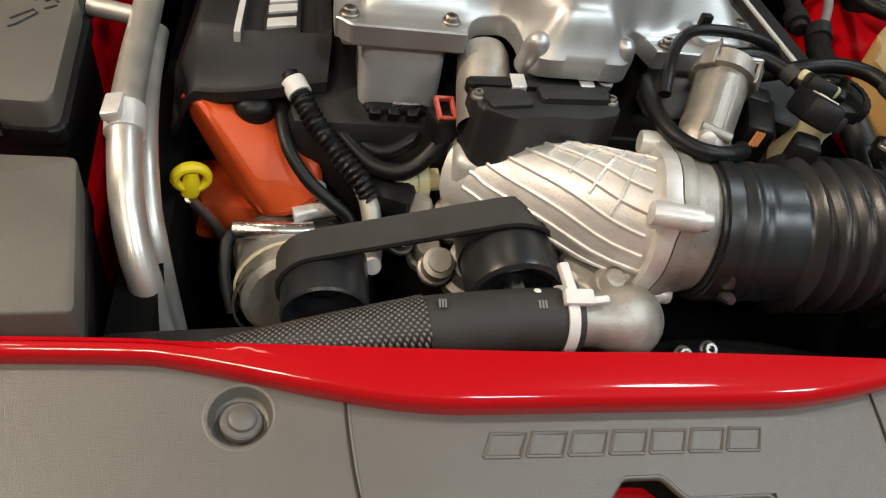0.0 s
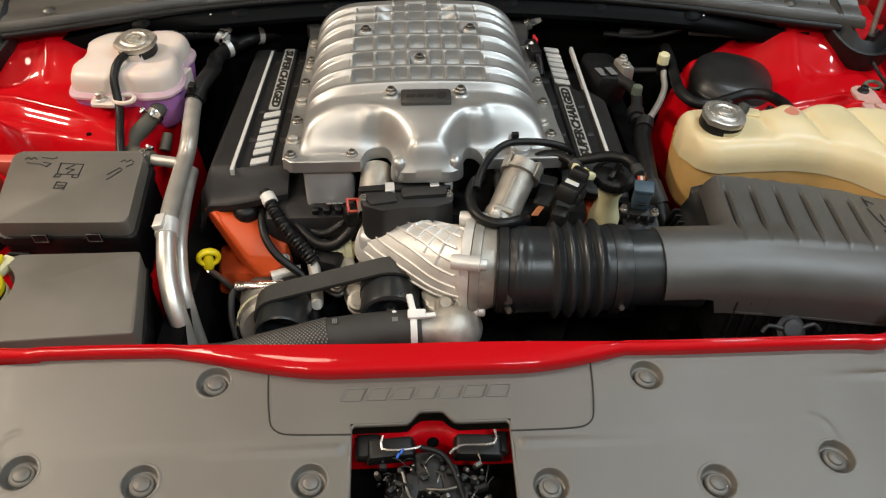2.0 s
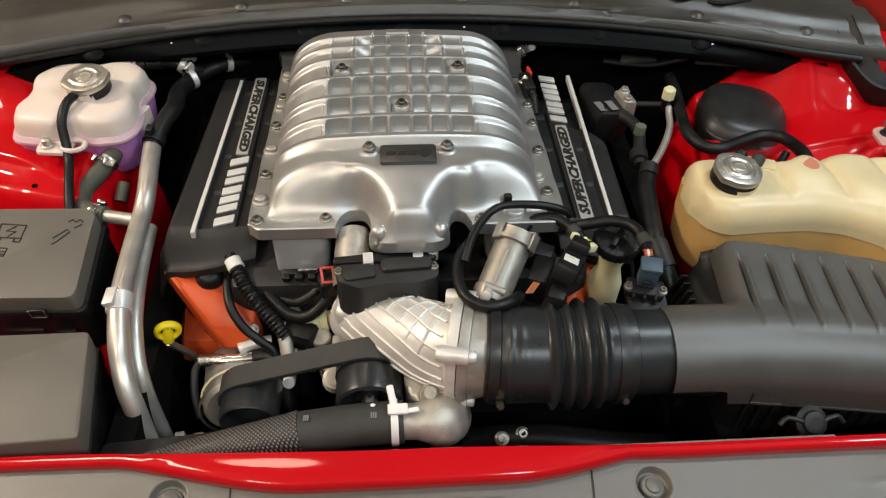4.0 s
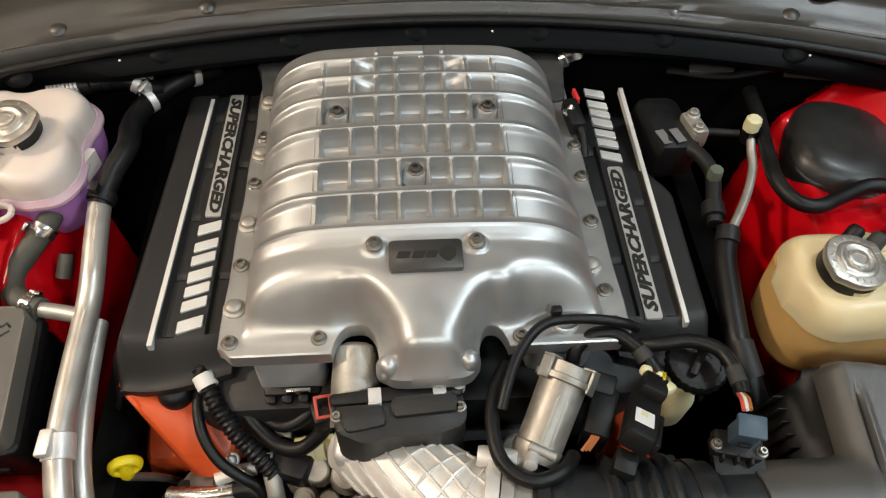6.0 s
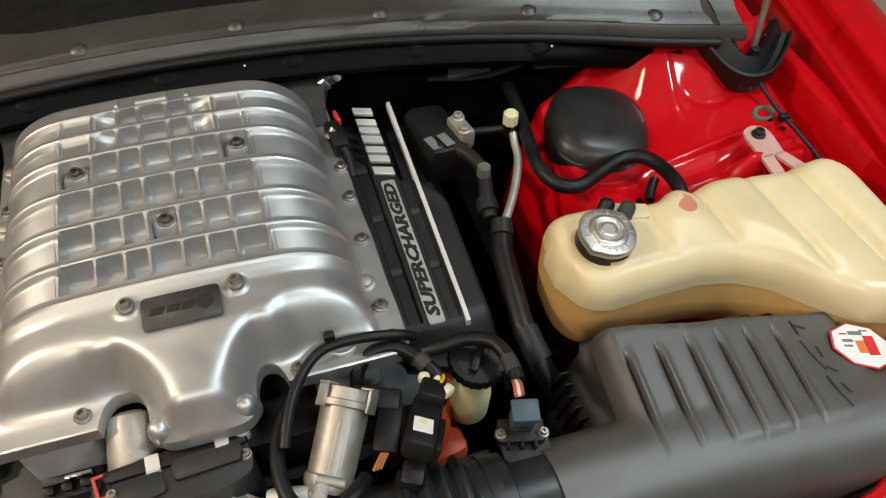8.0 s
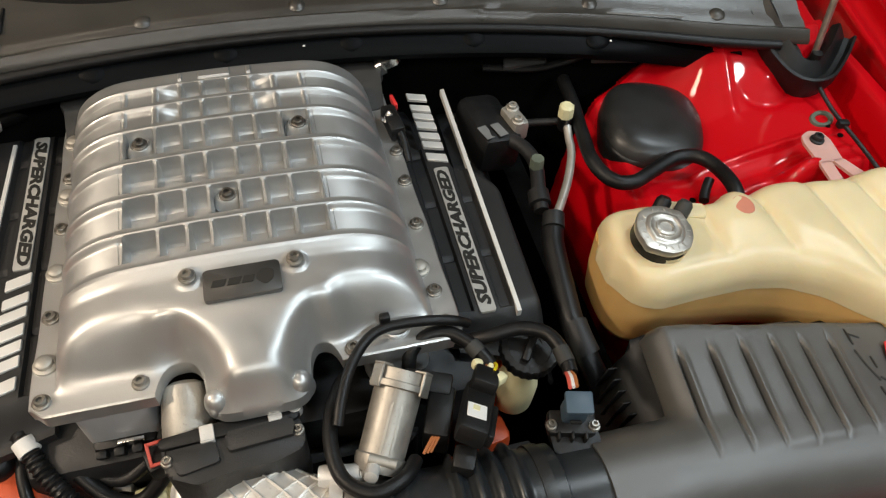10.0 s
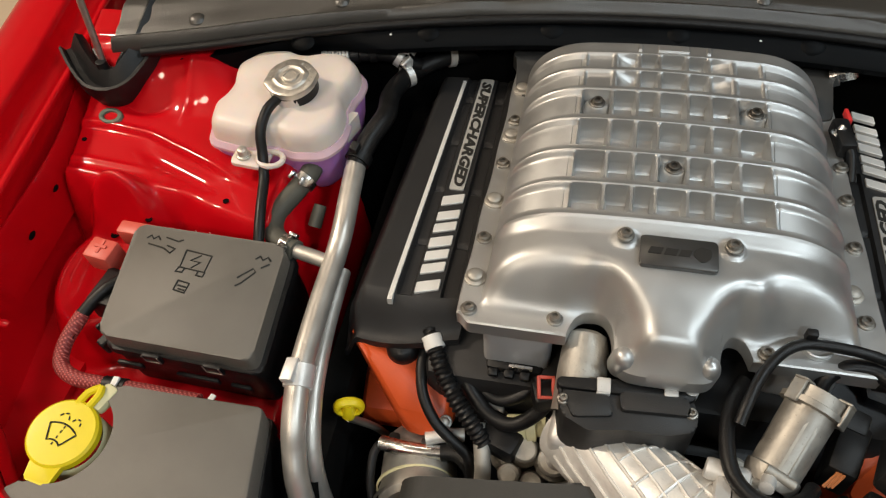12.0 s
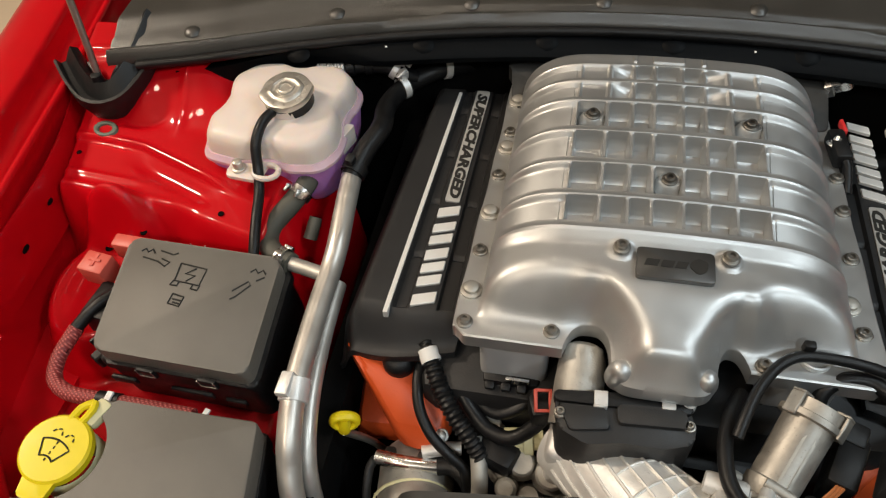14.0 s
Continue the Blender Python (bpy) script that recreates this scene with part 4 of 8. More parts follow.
def supercharger():
    top = thing("supercharger", "silver supercharger with a ribbed cast lid on the engine", "supercharger")
    edges = []
    for w in WALLS:
        edges += [w + 0.0001 * q for q in (-46, -38, -32, -26, -20, -13, 0, 13, 20, 26, 32, 38, 46)]
    xs = lines(-0.192, 0.190, 0.0026, edges + [-0.1908, 0.1888] + [c + 0.0009 * k for c in (-0.0885, -0.0465, 0.0460, 0.0755) for k in range(-3, 4)])
    vs = lines(0.0, 1.0, 0.006)
    rib_lines = []
    for a, b in RIBS:
        rib_lines += [a, a + 0.0012, a + 0.0026, b, b + 0.0012, b + 0.004, a - 0.0062, a - 0.0042, a - 0.0025, a - 0.0010]
    ys = lines(-0.05, 0.378, 0.0026, rib_lines)
    bm = bmesh.new()

    def at(x, y):
        f = lid_front(x)
        if y < 0.06:
            v = (y + 0.05) / 0.11
            g = calm_front(x)
            g += (f - g) * (1 - v) ** 2
            y = g + v * (0.06 - g)
        w = 1.0
        if abs(x) > 0.17:
            w = 1 - 0.022 * smoothstep(0.0, 0.3, y) + 0.003 * math.sin(y * 60) * smoothstep(0.17, 0.19, abs(x))
        edge = 0.0012 if x in (xs[0], xs[-1]) or y <= f + 1e-6 else 0.0
        return (x * w, y, lid_z(x, y) - edge)

    field(bm, xs, ys, at, skirt=0.016)
    part("lid", bm, SILVER, top, "satin silver ribbed cast lid", smooth=32)
    for bx, by in ((-0.0365, -0.032), (0.0350, -0.030)):
        bm = bmesh.new()
        lathe(bm, [(0.0125, -0.024), (0.0115, -0.006), (0.0100, 0.002), (0.0086, 0.0066), (0.0062, 0.0098), (0.0032, 0.0113), (0, 0.0117)], pose(bx, by, 0.9075, 16, 0, 0), 28)
        part("nose_boss", bm, SILVER, top, smooth=80)
    bm = bmesh.new()
    lathe(bm, [(0.0155, -0.003), (0.0150, 0.0012), (0.0138, 0.0022), (0.0128, 0.0010), (0.0124, -0.002)], pose(0.128, 0.012, 0.903, -2, 3, 0), 32)
    part("cast_ring", bm, SILVER, top)
    # body below the lid
    bm = bmesh.new()
    prism(bm, rounded([(-0.168, 0.03), (-0.098, 0.03), (-0.09, 0.035), (0.09, 0.035), (0.096, 0.03), (0.165, 0.03), (0.165, 0.37), (-0.165, 0.37)], 0.012), 0.74, 0.886, None)
    part("housing", bm, DARK_METAL, top, "dark cast supercharger housing")
    bm = bmesh.new()
    box(bm, 0.068, 0.080, 0.086, pose(-0.134, 0.034, 0.802, 0, 0, 0), 0.010, 3)
    part("cooler_box", bm, GREY_PAINT, top, "grey painted intercooler end box")
    bm = bmesh.new()
    box(bm, 0.10, 0.05, 0.012, pose(-0.137, 0.02, 0.8755, 0, 0, 0), 0.004, 2)
    part("collar", bm, GREY_PAINT, top)
    bm = bmesh.new()
    box(bm, 0.05, 0.010, 0.010, pose(-0.134, -0.005, 0.800), 0.002, 2)
    part("ledge", bm, DARK_METAL, top)
    bm = bmesh.new()
    box(bm, 0.066, 0.06, 0.07, pose(0.130, 0.032, 0.816), 0.010, 3)
    part("cooler_box", bm, GREY_PAINT, top)
    # rear cast wings and plate
    for s in (-1, 1):
        bm = bmesh.new()
        prism(bm, rounded([(s * 0.10, 0.32), (s * 0.182, 0.33), (s * 0.190, 0.40), (s * 0.198, 0.412), (s * 0.180, 0.435), (s * 0.06, 0.425)][::s], 0.008), 0.866, 0.888, None, 0.003)
        part("rear_flange", bm, CAST_DARK, top, "dark cast rear flange")
    bm = bmesh.new()
    box(bm, 0.26, 0.05, 0.06, pose(0.0, 0.385, 0.825), 0.018, 3)
    part("rear_housing", bm, DARK_METAL, top)
    bm = bmesh.new()
    lathe(bm, [(0, 0.02), (0.009, 0.02), (0.011, 0.017), (0.011, 0), (0.015, 0), (0.015, -0.008)], pose(0.198, 0.415, 0.888, 0, 60, -10), 6)
    part("rear_fitting", bm, BRIGHT, top, "bright steel rear fitting")
    # screws round the rim
    for x, y in ((-0.181, 0.002), (-0.100, 0.003), (-0.181, 0.092), (-0.179, 0.205), (-0.176, 0.280), (-0.176, 0.388),
                 (0.174, 0.044), (0.177, 0.134), (0.179, 0.200), (0.180, 0.250), (0.176, 0.006), (0.086, -0.004), (0.178, 0.375), (0.182, 0.405)):
        bolt(top, (x, y, FLANGE + slope(y) + 0.001 - 0.006 * (y > 0.36) + 0.003 * (y > 0.36)), 0.0054, (-2.5, 0), name="rim_screw", mat=SCREW)
    for x, y in ((-0.181, 0.040), (-0.179, 0.146), (-0.176, 0.252), (0.166, 0.075), (-0.175, 0.34)):
        bolt(top, (x, y, FLANGE + slope(y) + 0.001), 0.0075, (-2.5, 0), name="rim_stud", socket=False, h=0.006, mat=CAST_DULL)
    for x, y, z in ((-0.046, 0.066, 0.9578), (0.048, 0.066, 0.9578), (-0.084, 0.238, 0), (0.074, 0.240, 0), (-0.005, 0.156, 0)):
        # pocket screws get darker steel, which paints in the shade of their recesses
        bolt(top, (x, y, z or 0.9580 + 0.004 * (y > 0.2)), 0.0054, (3, 0), name="lid_screw", mat=SCREW if z else DULL_STEEL)
        if not z:
            bm = bmesh.new()
            lathe(bm, [(0.0150, -0.010), (0.0118, -0.004), (0.0104, -0.0005), (0.0096, 0.0004), (0.0088, -0.0008), (0, -0.0008)], pose(x, y, 0.9585 + 0.004 * (y > 0.2), 2, 0, 0), 28)
            part("screw_seat", bm, SILVER, top)
    # badge with a plain mark
    bm = bmesh.new()
    w, h = 0.0335, 0.0165
    prism(bm, rounded([(-w, -h), (w, -h), (w, h), (-w, h)], 0.004), -0.003, 0.0025, None, 0.0008)
    badge = part("badge", bm, BADGE, top, "dark rectangular metal badge")
    badge.matrix_basis = pose(0.0005, 0.0515, 0.9563, 1.0, 0, 0)
    for k, (x, y, ww, hh) in enumerate(((-0.020, 0, 0.012, 0.0072), (-0.0065, 0, 0.011, 0.0072), (0.0055, 0, 0.010, 0.0072))):
        bm = bmesh.new()
        prism(bm, [(x - ww / 2 - 0.001, -hh / 2), (x + ww / 2 - 0.0015, -hh / 2), (x + ww / 2 + 0.001, hh / 2), (x - ww / 2 + 0.0015, hh / 2)], 0.0024, 0.0031)
        part("mark_block", bm, INK, badge)
    bm = bmesh.new()
    prism(bm, rounded([(0.012, -0.002), (0.020, -0.009), (0.027, -0.004), (0.028, 0.006), (0.019, 0.009), (0.013, 0.004)], 0.003), 0.0024, 0.0031)
    part("mark_shape", bm, INK, badge)
    # sensor lead clipped along the far side
    bm = bmesh.new()
    box(bm, 0.018, 0.046, 0.020, pose(0.184, 0.290, 0.888, 0, 0, 6), 0.004)
    part("sensor_plug", bm, BLACK, top)
    bm = bmesh.new()
    box(bm, 0.004, 0.020, 0.009, pose(0.192, 0.322, 0.896, 0, 0, 8), 0.001)
    part("lock_tab", bm, LABEL_RED, top, "red lock tab")
    bm = bmesh.new()
    tube(bm, [(0.180, 0.31, 0.90), (0.183, 0.285, 0.903), (0.19, 0.265, 0.897), (0.192, 0.24, 0.88)], 0.005, 10)
    part("sensor_lead", bm, RUBBER, top)
    bm = bmesh.new()
    lathe(bm, [(0, 0.014), (0.004, 0.013), (0.005, 0.004), (0.007, 0.003), (0.007, 0)], pose(0.176, 0.292, 0.899, 0, 40, 30), 10)
    part("sensor_tip", bm, BRIGHT, top)


supercharger()


# ---- coil covers ----
def cover_z(a, y, full):
    z = 0.862 - 0.040 * y
    z -= 0.045 * smoothstep(0.295, 0.322, a) ** 1.3 + 0.05 * max(0.0, a - 0.24) ** 1.2
    z -= (0.030 + 0.012 * smoothstep(0.20, 0.31, a)) * smoothstep(0.046, 0.012, y) ** 1.2
    z -= 0.03 * smoothstep(0.405, 0.425, y)
    if not full:
        z -= 0.05 * smoothstep(0.262, 0.285, a + 0.9 * max(0.0, y - 0.24) - 0.12 * smoothstep(0.215, 0.25, y) * 0 - 0.03 * smoothstep(0.26, 0.20, y))
    inside = smoothstep(0.200, 0.203, a) * smoothstep(0.264, 0.261, a) * smoothstep(0.040, 0.043, y) * smoothstep(0.412, 0.409, y)
    rail = smoothstep(0.2165, 0.2185, a) * smoothstep(0.2495, 0.2475, a)
    z -= 0.006 * inside * (1 - 0.8 * rail)
    for k in range(4):
        z -= 0.0035 * inside * (1 - rail) * math.exp(-((y - 0.112 - 0.084 * k) / 0.0022) ** 2)
    return z


def lean(s, a, y):
    """The covers splay a little to one side of the engine's line."""
    k = min(max((a - 0.195) / 0.073, 0.0), 1.3)
    return a + (0.0015 - 0.030 * (y - 0.03) if s < 0 else -0.0065 + 0.031 * (y - 0.03)) * k


def coil_cover(s):
    top = thing("coil_cover", "charcoal grained plastic coil cover with satin strip and raised marks", "engine cover", "coil covers")
    xs = lines(0.192, 0.322, 0.003, (0.200, 0.203, 0.261, 0.264, 0.2165, 0.2185, 0.2475, 0.2495))
    ys = lines(0.008, 0.430, 0.004, (0.036, 0.040, 0.043, 0.409, 0.412))
    bm = bmesh.new()
    nose = lambda a, y: y - 0.012 * smoothstep(0.06, 0.01, y) * math.sin(math.pi * (a - 0.192) / 0.13)
    field(bm, xs, ys, lambda a, y: (s * (lean(s, a, y) + 0.003 * smoothstep(0.04, 0.01, y)), nose(a, y), cover_z(a, y, s < 0)), skirt=0.010)
    part("shell", bm, COVER, top, smooth=35)
    bm = bmesh.new()
    zs = [(y, cover_z(0.268, max(y, 0.047), True) + 0.0008) for y in (0.026, 0.047, 0.15, 0.28, 0.396)]
    loft(bm, [[(s * lean(s, a, y), y, z + h) for a, h in ((0.2655, -0.008), (0.2655, 0.0015), (0.2704, 0.0015), (0.2704, -0.008))] for y, z in zs])
    bmesh.ops.recalc_face_normals(bm, faces=bm.faces[:])
    part("strip", bm, CHROME_STRIP, top, "satin silver strip", smooth=0)
    # big maker's mark as plain slanted bars, and the small word in its frame
    y0, y1 = (0.042, 0.183) if s < 0 else (0.262, 0.394)
    bars = ((0.0, 0.10), (0.18, 0.09), (0.31, 0.09), (0.46, 0.10), (0.60, 0.09), (0.73, 0.09), (0.90, 0.10))
    if s < 0:
        bars = [(1 - u - w, w) for u, w in bars]
    for u, w in bars:
        w *= (y1 - y0) / 2
        yb = y0 + u * (y1 - y0) + w
        h, sh = 0.0122, 0.0040
        bm = bmesh.new()
        pts = [(-h, -w + s * sh), (h, -w - s * sh), (h, w - s * sh), (-h, w + s * sh)]
        prism(bm, rounded(pts, 0.0012, 2), -0.002, 0.0022, pose(s * lean(s, 0.2335, yb), yb, cover_z(0.233, yb, True) + 0.0004, -2.3, 0, 0), 0.0005, 1)
        part("mark_block", bm, CHROME_STRIP, top, "satin silver raised block")
    yc, ln = (0.2985, 0.212) if s < 0 else (0.1415, 0.218)
    xc = s * lean(s, 0.2335, yc)
    zc = cover_z(0.233, yc, True) + 0.0018
    m = pose(xc, yc, zc, -2.3, 0, 0) @ pose(0, 0, 0, 0, 0, 90 * s - (0.9 if s < 0 else 1.0))
    bm = bmesh.new()
    prism(bm, rounded([(-ln / 2, -0.0086), (ln / 2, -0.0086), (ln / 2, 0.0086), (-ln / 2, 0.0086)], 0.0030, 4), -0.0030, 0.0, m, 0.0004, 1)
    part("word_plate", bm, LETTER, top, "dull silver plate with black lettering")
    bm = text_bm("SUPERCHARGED", 0.0172, 0.0004, Matrix.Identity(4), 0.25, bold=0.0008)
    wide = max(v.co.x for v in bm.verts) - min(v.co.x for v in bm.verts)
    bmesh.ops.transform(bm, matrix=m @ pose(0, 0, 0.0003) @ Matrix.Diagonal((ln * 0.94 / wide, 1.0, 1, 1)), verts=bm.verts[:])
    part("lettering", bm, INK, top, "black lettering", smooth=0)
    return top


coil_cover(-1)
coil_cover(1)


# ---- engine block, heads and front drive ----
def engine():
    top = thing("engine_block", "engine block with orange painted heads and alloy front covers", "engine")
    bm = bmesh.new()
    box(bm, 0.46, 0.44, 0.30, pose(0, 0.19, 0.52), 0.02)
    part("block", bm, DARK_METAL, top)
    # orange head corners: faceted blocks below the coil covers
    for s in (-1, 1):
        bm = bmesh.new()
        pts = [(-0.318, 0.015, 0.800), (-0.300, -0.004, 0.812), (-0.285, -0.012, 0.806), (-0.250, -0.020, 0.780), (-0.205, -0.050, 0.772), (-0.196, -0.058, 0.762),
               (-0.225, -0.064, 0.742), (-0.246, -0.058, 0.735), (-0.272, -0.028, 0.742), (-0.302, 0.03, 0.74), (-0.20, -0.01, 0.68), (-0.255, -0.005, 0.68),
               (-0.20, 0.08, 0.80), (-0.318, 0.08, 0.80), (-0.19, 0.08, 0.65), (-0.29, 0.08, 0.65), (-0.238, -0.012, 0.795), (-0.252, -0.048, 0.764)]
        vs = [bm.verts.new((0.19 - (x + 0.19) * 0.45 if s > 0 else x, y, z)) for x, y, z in pts]
        bmesh.ops.convex_hull(bm, input=vs)
        bmesh.ops.delete(bm, geom=[v for v in bm.verts if not v.link_faces], context="VERTS")
        bmesh.ops.bevel(bm, geom=bm.edges[:], offset=0.0025, segments=2, affect="EDGES")
        part("cylinder_head", bm, ORANGE, top, "orange painted cylinder head", smooth=48)
        bm = bmesh.new()
        box(bm, 0.085, 0.012, 0.010, pose(s * 0.222, -0.068, 0.726, -15, s * 14, s * 6), 0.003)
        part("head_rail", bm, CAST_DARK, top)
    bm = bmesh.new()
    lathe(bm, [(0, 0.022), (0.010, 0.021), (0.016, 0.016), (0.018, 0.008), (0.018, -0.01)], pose(-0.256, 0.006, 0.796, 12, 0, 0), 22)
    part("head_plug", bm, RUBBER, top, "black rubber plug on the head")
    for p, r in (((-0.200, -0.054, 0.766), 0.005),):
        bolt(top, p, r, (30, 0), name="head_bolt", socket=False, mat=CAST, h=0.007)
    bm = bmesh.new()
    box(bm, 0.09, 0.07, 0.05, pose(-0.275, 0.005, 0.665, 0, 12, 8), 0.012)
    part("head_foot", bm, ORANGE, top)
    # alloy timing cover behind the belts
    bm = bmesh.new()
    prism(bm, rounded([(-0.16, -0.045), (0.14, -0.045), (0.15, 0.0), (-0.17, 0.0)], 0.01), 0.54, 0.762, None, 0.008)
    part("timing_cover", bm, DARK_METAL, top)
    for x, y, z, r, h in ((-0.115, -0.062, 0.742, 0.013, 0.030), (-0.085, -0.068, 0.742, 0.016, 0.026), (-0.13, -0.058, 0.72, 0.018, 0.03), (-0.06, -0.09, 0.70, 0.025, 0.04),
                          (0.005, -0.07, 0.72, 0.03, 0.05), (0.09, -0.05, 0.73, 0.02, 0.03), (-0.105, -0.085, 0.715, 0.012, 0.03), (-0.15, -0.03, 0.755, 0.010, 0.025)):
        bm = bmesh.new()
        lathe(bm, [(r * 1.25, 0), (r * 1.25, h * 0.3), (r, h * 0.38), (r, h * 0.92), (r * 0.85, h), (0, h)], pose(x, y, z, 18, 0, 0), 18)
        part("boss", bm, CAST_DULL, top)
    # power steering or alternator body at the left
    bm = bmesh.new()
    lathe(bm, [(0, -0.05), (0.034, -0.05), (0.040, -0.04), (0.042, 0.0), (0.040, 0.01), (0.043, 0.014), (0.043, 0.03), (0.038, 0.036), (0, 0.036)], pose(-0.225, -0.095, 0.700, 78, 0, 12), 28)
    part("alternator", bm, CAST_DULL, top, "dull alloy alternator body")
    for k in range(2):
        bm = bmesh.new()
        lathe(bm, [(0.0425, -0.002), (0.0445, -0.001), (0.0445, 0.001), (0.0425, 0.002)], pose(-0.225, -0.105 - 0.018 * k, 0.699, 78, 0, 12), 28)
        part("band", bm, CREAM if k == 0 else STEEL, top)
    bm = bmesh.new()
    box(bm, 0.10, 0.05, 0.06, pose(-0.255, -0.17, 0.63, 0, 0, 8), 0.012)
    part("bracket", bm, DARK_METAL, top)
    for x, y in ((-0.262, -0.168), (-0.240, -0.172), (-0.285, -0.166)):
        bm = bmesh.new()
        box(bm, 0.012, 0.018, 0.016, pose(x, y, 0.688, 0, 0, 8), 0.002)
        part("lug", bm, CAST_DULL, top)


engine()


def wrap(bm, circles, y0, y1, thick=0.004, n=24, ribs=True):
    """A belt round circles (x, z, r) listed clockwise, seen from the front."""
    pts = []
    k = len(circles)
    tang = []
    for i in range(k):
        (x1, z1, r1), (x2, z2, r2) = circles[i], circles[(i + 1) % k]
        d = math.hypot(x2 - x1, z2 - z1)
        base = math.atan2(z2 - z1, x2 - x1)
        off = math.acos(max(-1, min(1, (r1 - r2) / d)))
        tang.append(base + off)
    for i in range(k):
        x, z, r = circles[i]
        a0, a1 = tang[i - 1], tang[i]
        while a1 > a0:
            a1 -= 2 * math.pi
        m = max(2, int(n * (a0 - a1) / (2 * math.pi)) + 2)
        for j in range(m):
            a = a0 + (a1 - a0) * j / (m - 1)
            pts.append((x, z, r, a))
    rings = []
    grooves = 6
    for x, z, r, a in pts:
        ring = []
        c, s_ = math.cos(a), math.sin(a)
        for q in range(grooves * 2 + 1):
            y = y0 + (y1 - y0) * q / (grooves * 2)
            rr = r + thick - (0.0006 if q % 2 and ribs else 0.0)
            ring.append((x + c * rr, y, z + s_ * rr))
        ring.append((x + c * r, y1, z + s_ * r))
        ring.append((x + c * r, y0, z + s_ * r))
        rings.append(ring)
    rings.append(rings[0])
    loft(bm, rings, cap=False)
    bmesh.ops.remove_doubles(bm, verts=bm.verts[:], dist=1e-6)
    bmesh.ops.recalc_face_normals(bm, faces=bm.faces[:])
    return bm


def pulley(name, x, y, z, r, label, depth=0.034, smooth_face=True, mat=None):
    top = thing(name, label, "pulley")
    bm = bmesh.new()
    prof = [(0, 0.012), (r * 0.20, 0.012), (r * 0.24, 0.020), (r * 0.52, 0.020), (r * 0.56, 0.010), (r * 0.78, 0.012), (r * 0.80, depth - 0.004), (r * 0.95, depth), (r, depth - 0.002),
            (r, 0.002), (r * 0.96, 0), (0, 0)]
    lathe(bm, prof, pose(x, y, z, 90, 0, 0), 48)
    bmesh.ops.recalc_face_normals(bm, faces=bm.faces[:])
    part("wheel", bm, mat or DUCT, top)
    bm = bmesh.new()
    lathe(bm, [(r * 0.19, 0), (r * 0.19, 0.006), (r * 0.14, 0.009), (0, 0.009)], pose(x, y - 0.012, z, 90, 0, 0), 6)
    part("bolt", bm, STEEL if r > 0.04 else WHITE, top)
    return top


def belts():
    drum = thing("blower_pulley", "black supercharger drive pulley below the intake elbow", "pulley")
    bm = bmesh.new()
    lathe(bm, [(0, 0.062), (0.008, 0.062), (0.009, 0.052), (0.018, 0.050), (0.020, 0.058), (0.026, 0.060), (0.028, 0.066), (0.034, 0.069), (0.0375, 0.067), (0.0385, 0.063), (0.0385, 0.030), (0.040, 0.029), (0.040, 0.0), (0, 0)],
          pose(-0.052, -0.117, 0.784, 90, 0, 0), 56)
    bmesh.ops.recalc_face_normals(bm, faces=bm.faces[:])
    part("drum", bm, DUCT, drum)
    bm = bmesh.new()
    lathe(bm, [(0.009, 0), (0.009, 0.006), (0.007, 0.009), (0, 0.009)], pose(-0.052, -0.176, 0.784, 90, 0, 0), 6)
    part("bolt", bm, STEEL, drum)
    pulley("idler_pulley", -0.194, -0.122, 0.747, 0.0345, "black idler pulley with a pale centre bolt", 0.056)
    pulley("idler_pulley", -0.095, -0.165, 0.700, 0.034, "grooved black idler pulley low in the drive", 0.03)
    belt = thing("drive_belt", "black ribbed rubber drive belt round the pulleys", "belt")
    bm = bmesh.new()
    wrap(bm, [(-0.194, 0.747, 0.035), (-0.052, 0.784, 0.0405), (-0.02, 0.60, 0.05)], -0.150, -0.121)
    part("ribbed_face", bm, RUBBER_GREY, belt, smooth=30)
    bm = bmesh.new()
    wrap(bm, [(-0.194, 0.747, 0.0342), (-0.052, 0.784, 0.0397), (-0.02, 0.60, 0.0492)], -0.1505, -0.1205, 0.0012, ribs=False)
    part("backing", bm, RUBBER, belt, smooth=30)
    belt2 = thing("drive_belt", "second grooved rubber belt low in the drive", "belt")
    bm = bmesh.new()
    wrap(bm, [(-0.095, 0.700, 0.0345), (0.02, 0.69, 0.05), (-0.04, 0.57, 0.05)], -0.195, -0.170)
    part("band", bm, RUBBER, belt2, smooth=30)


belts()


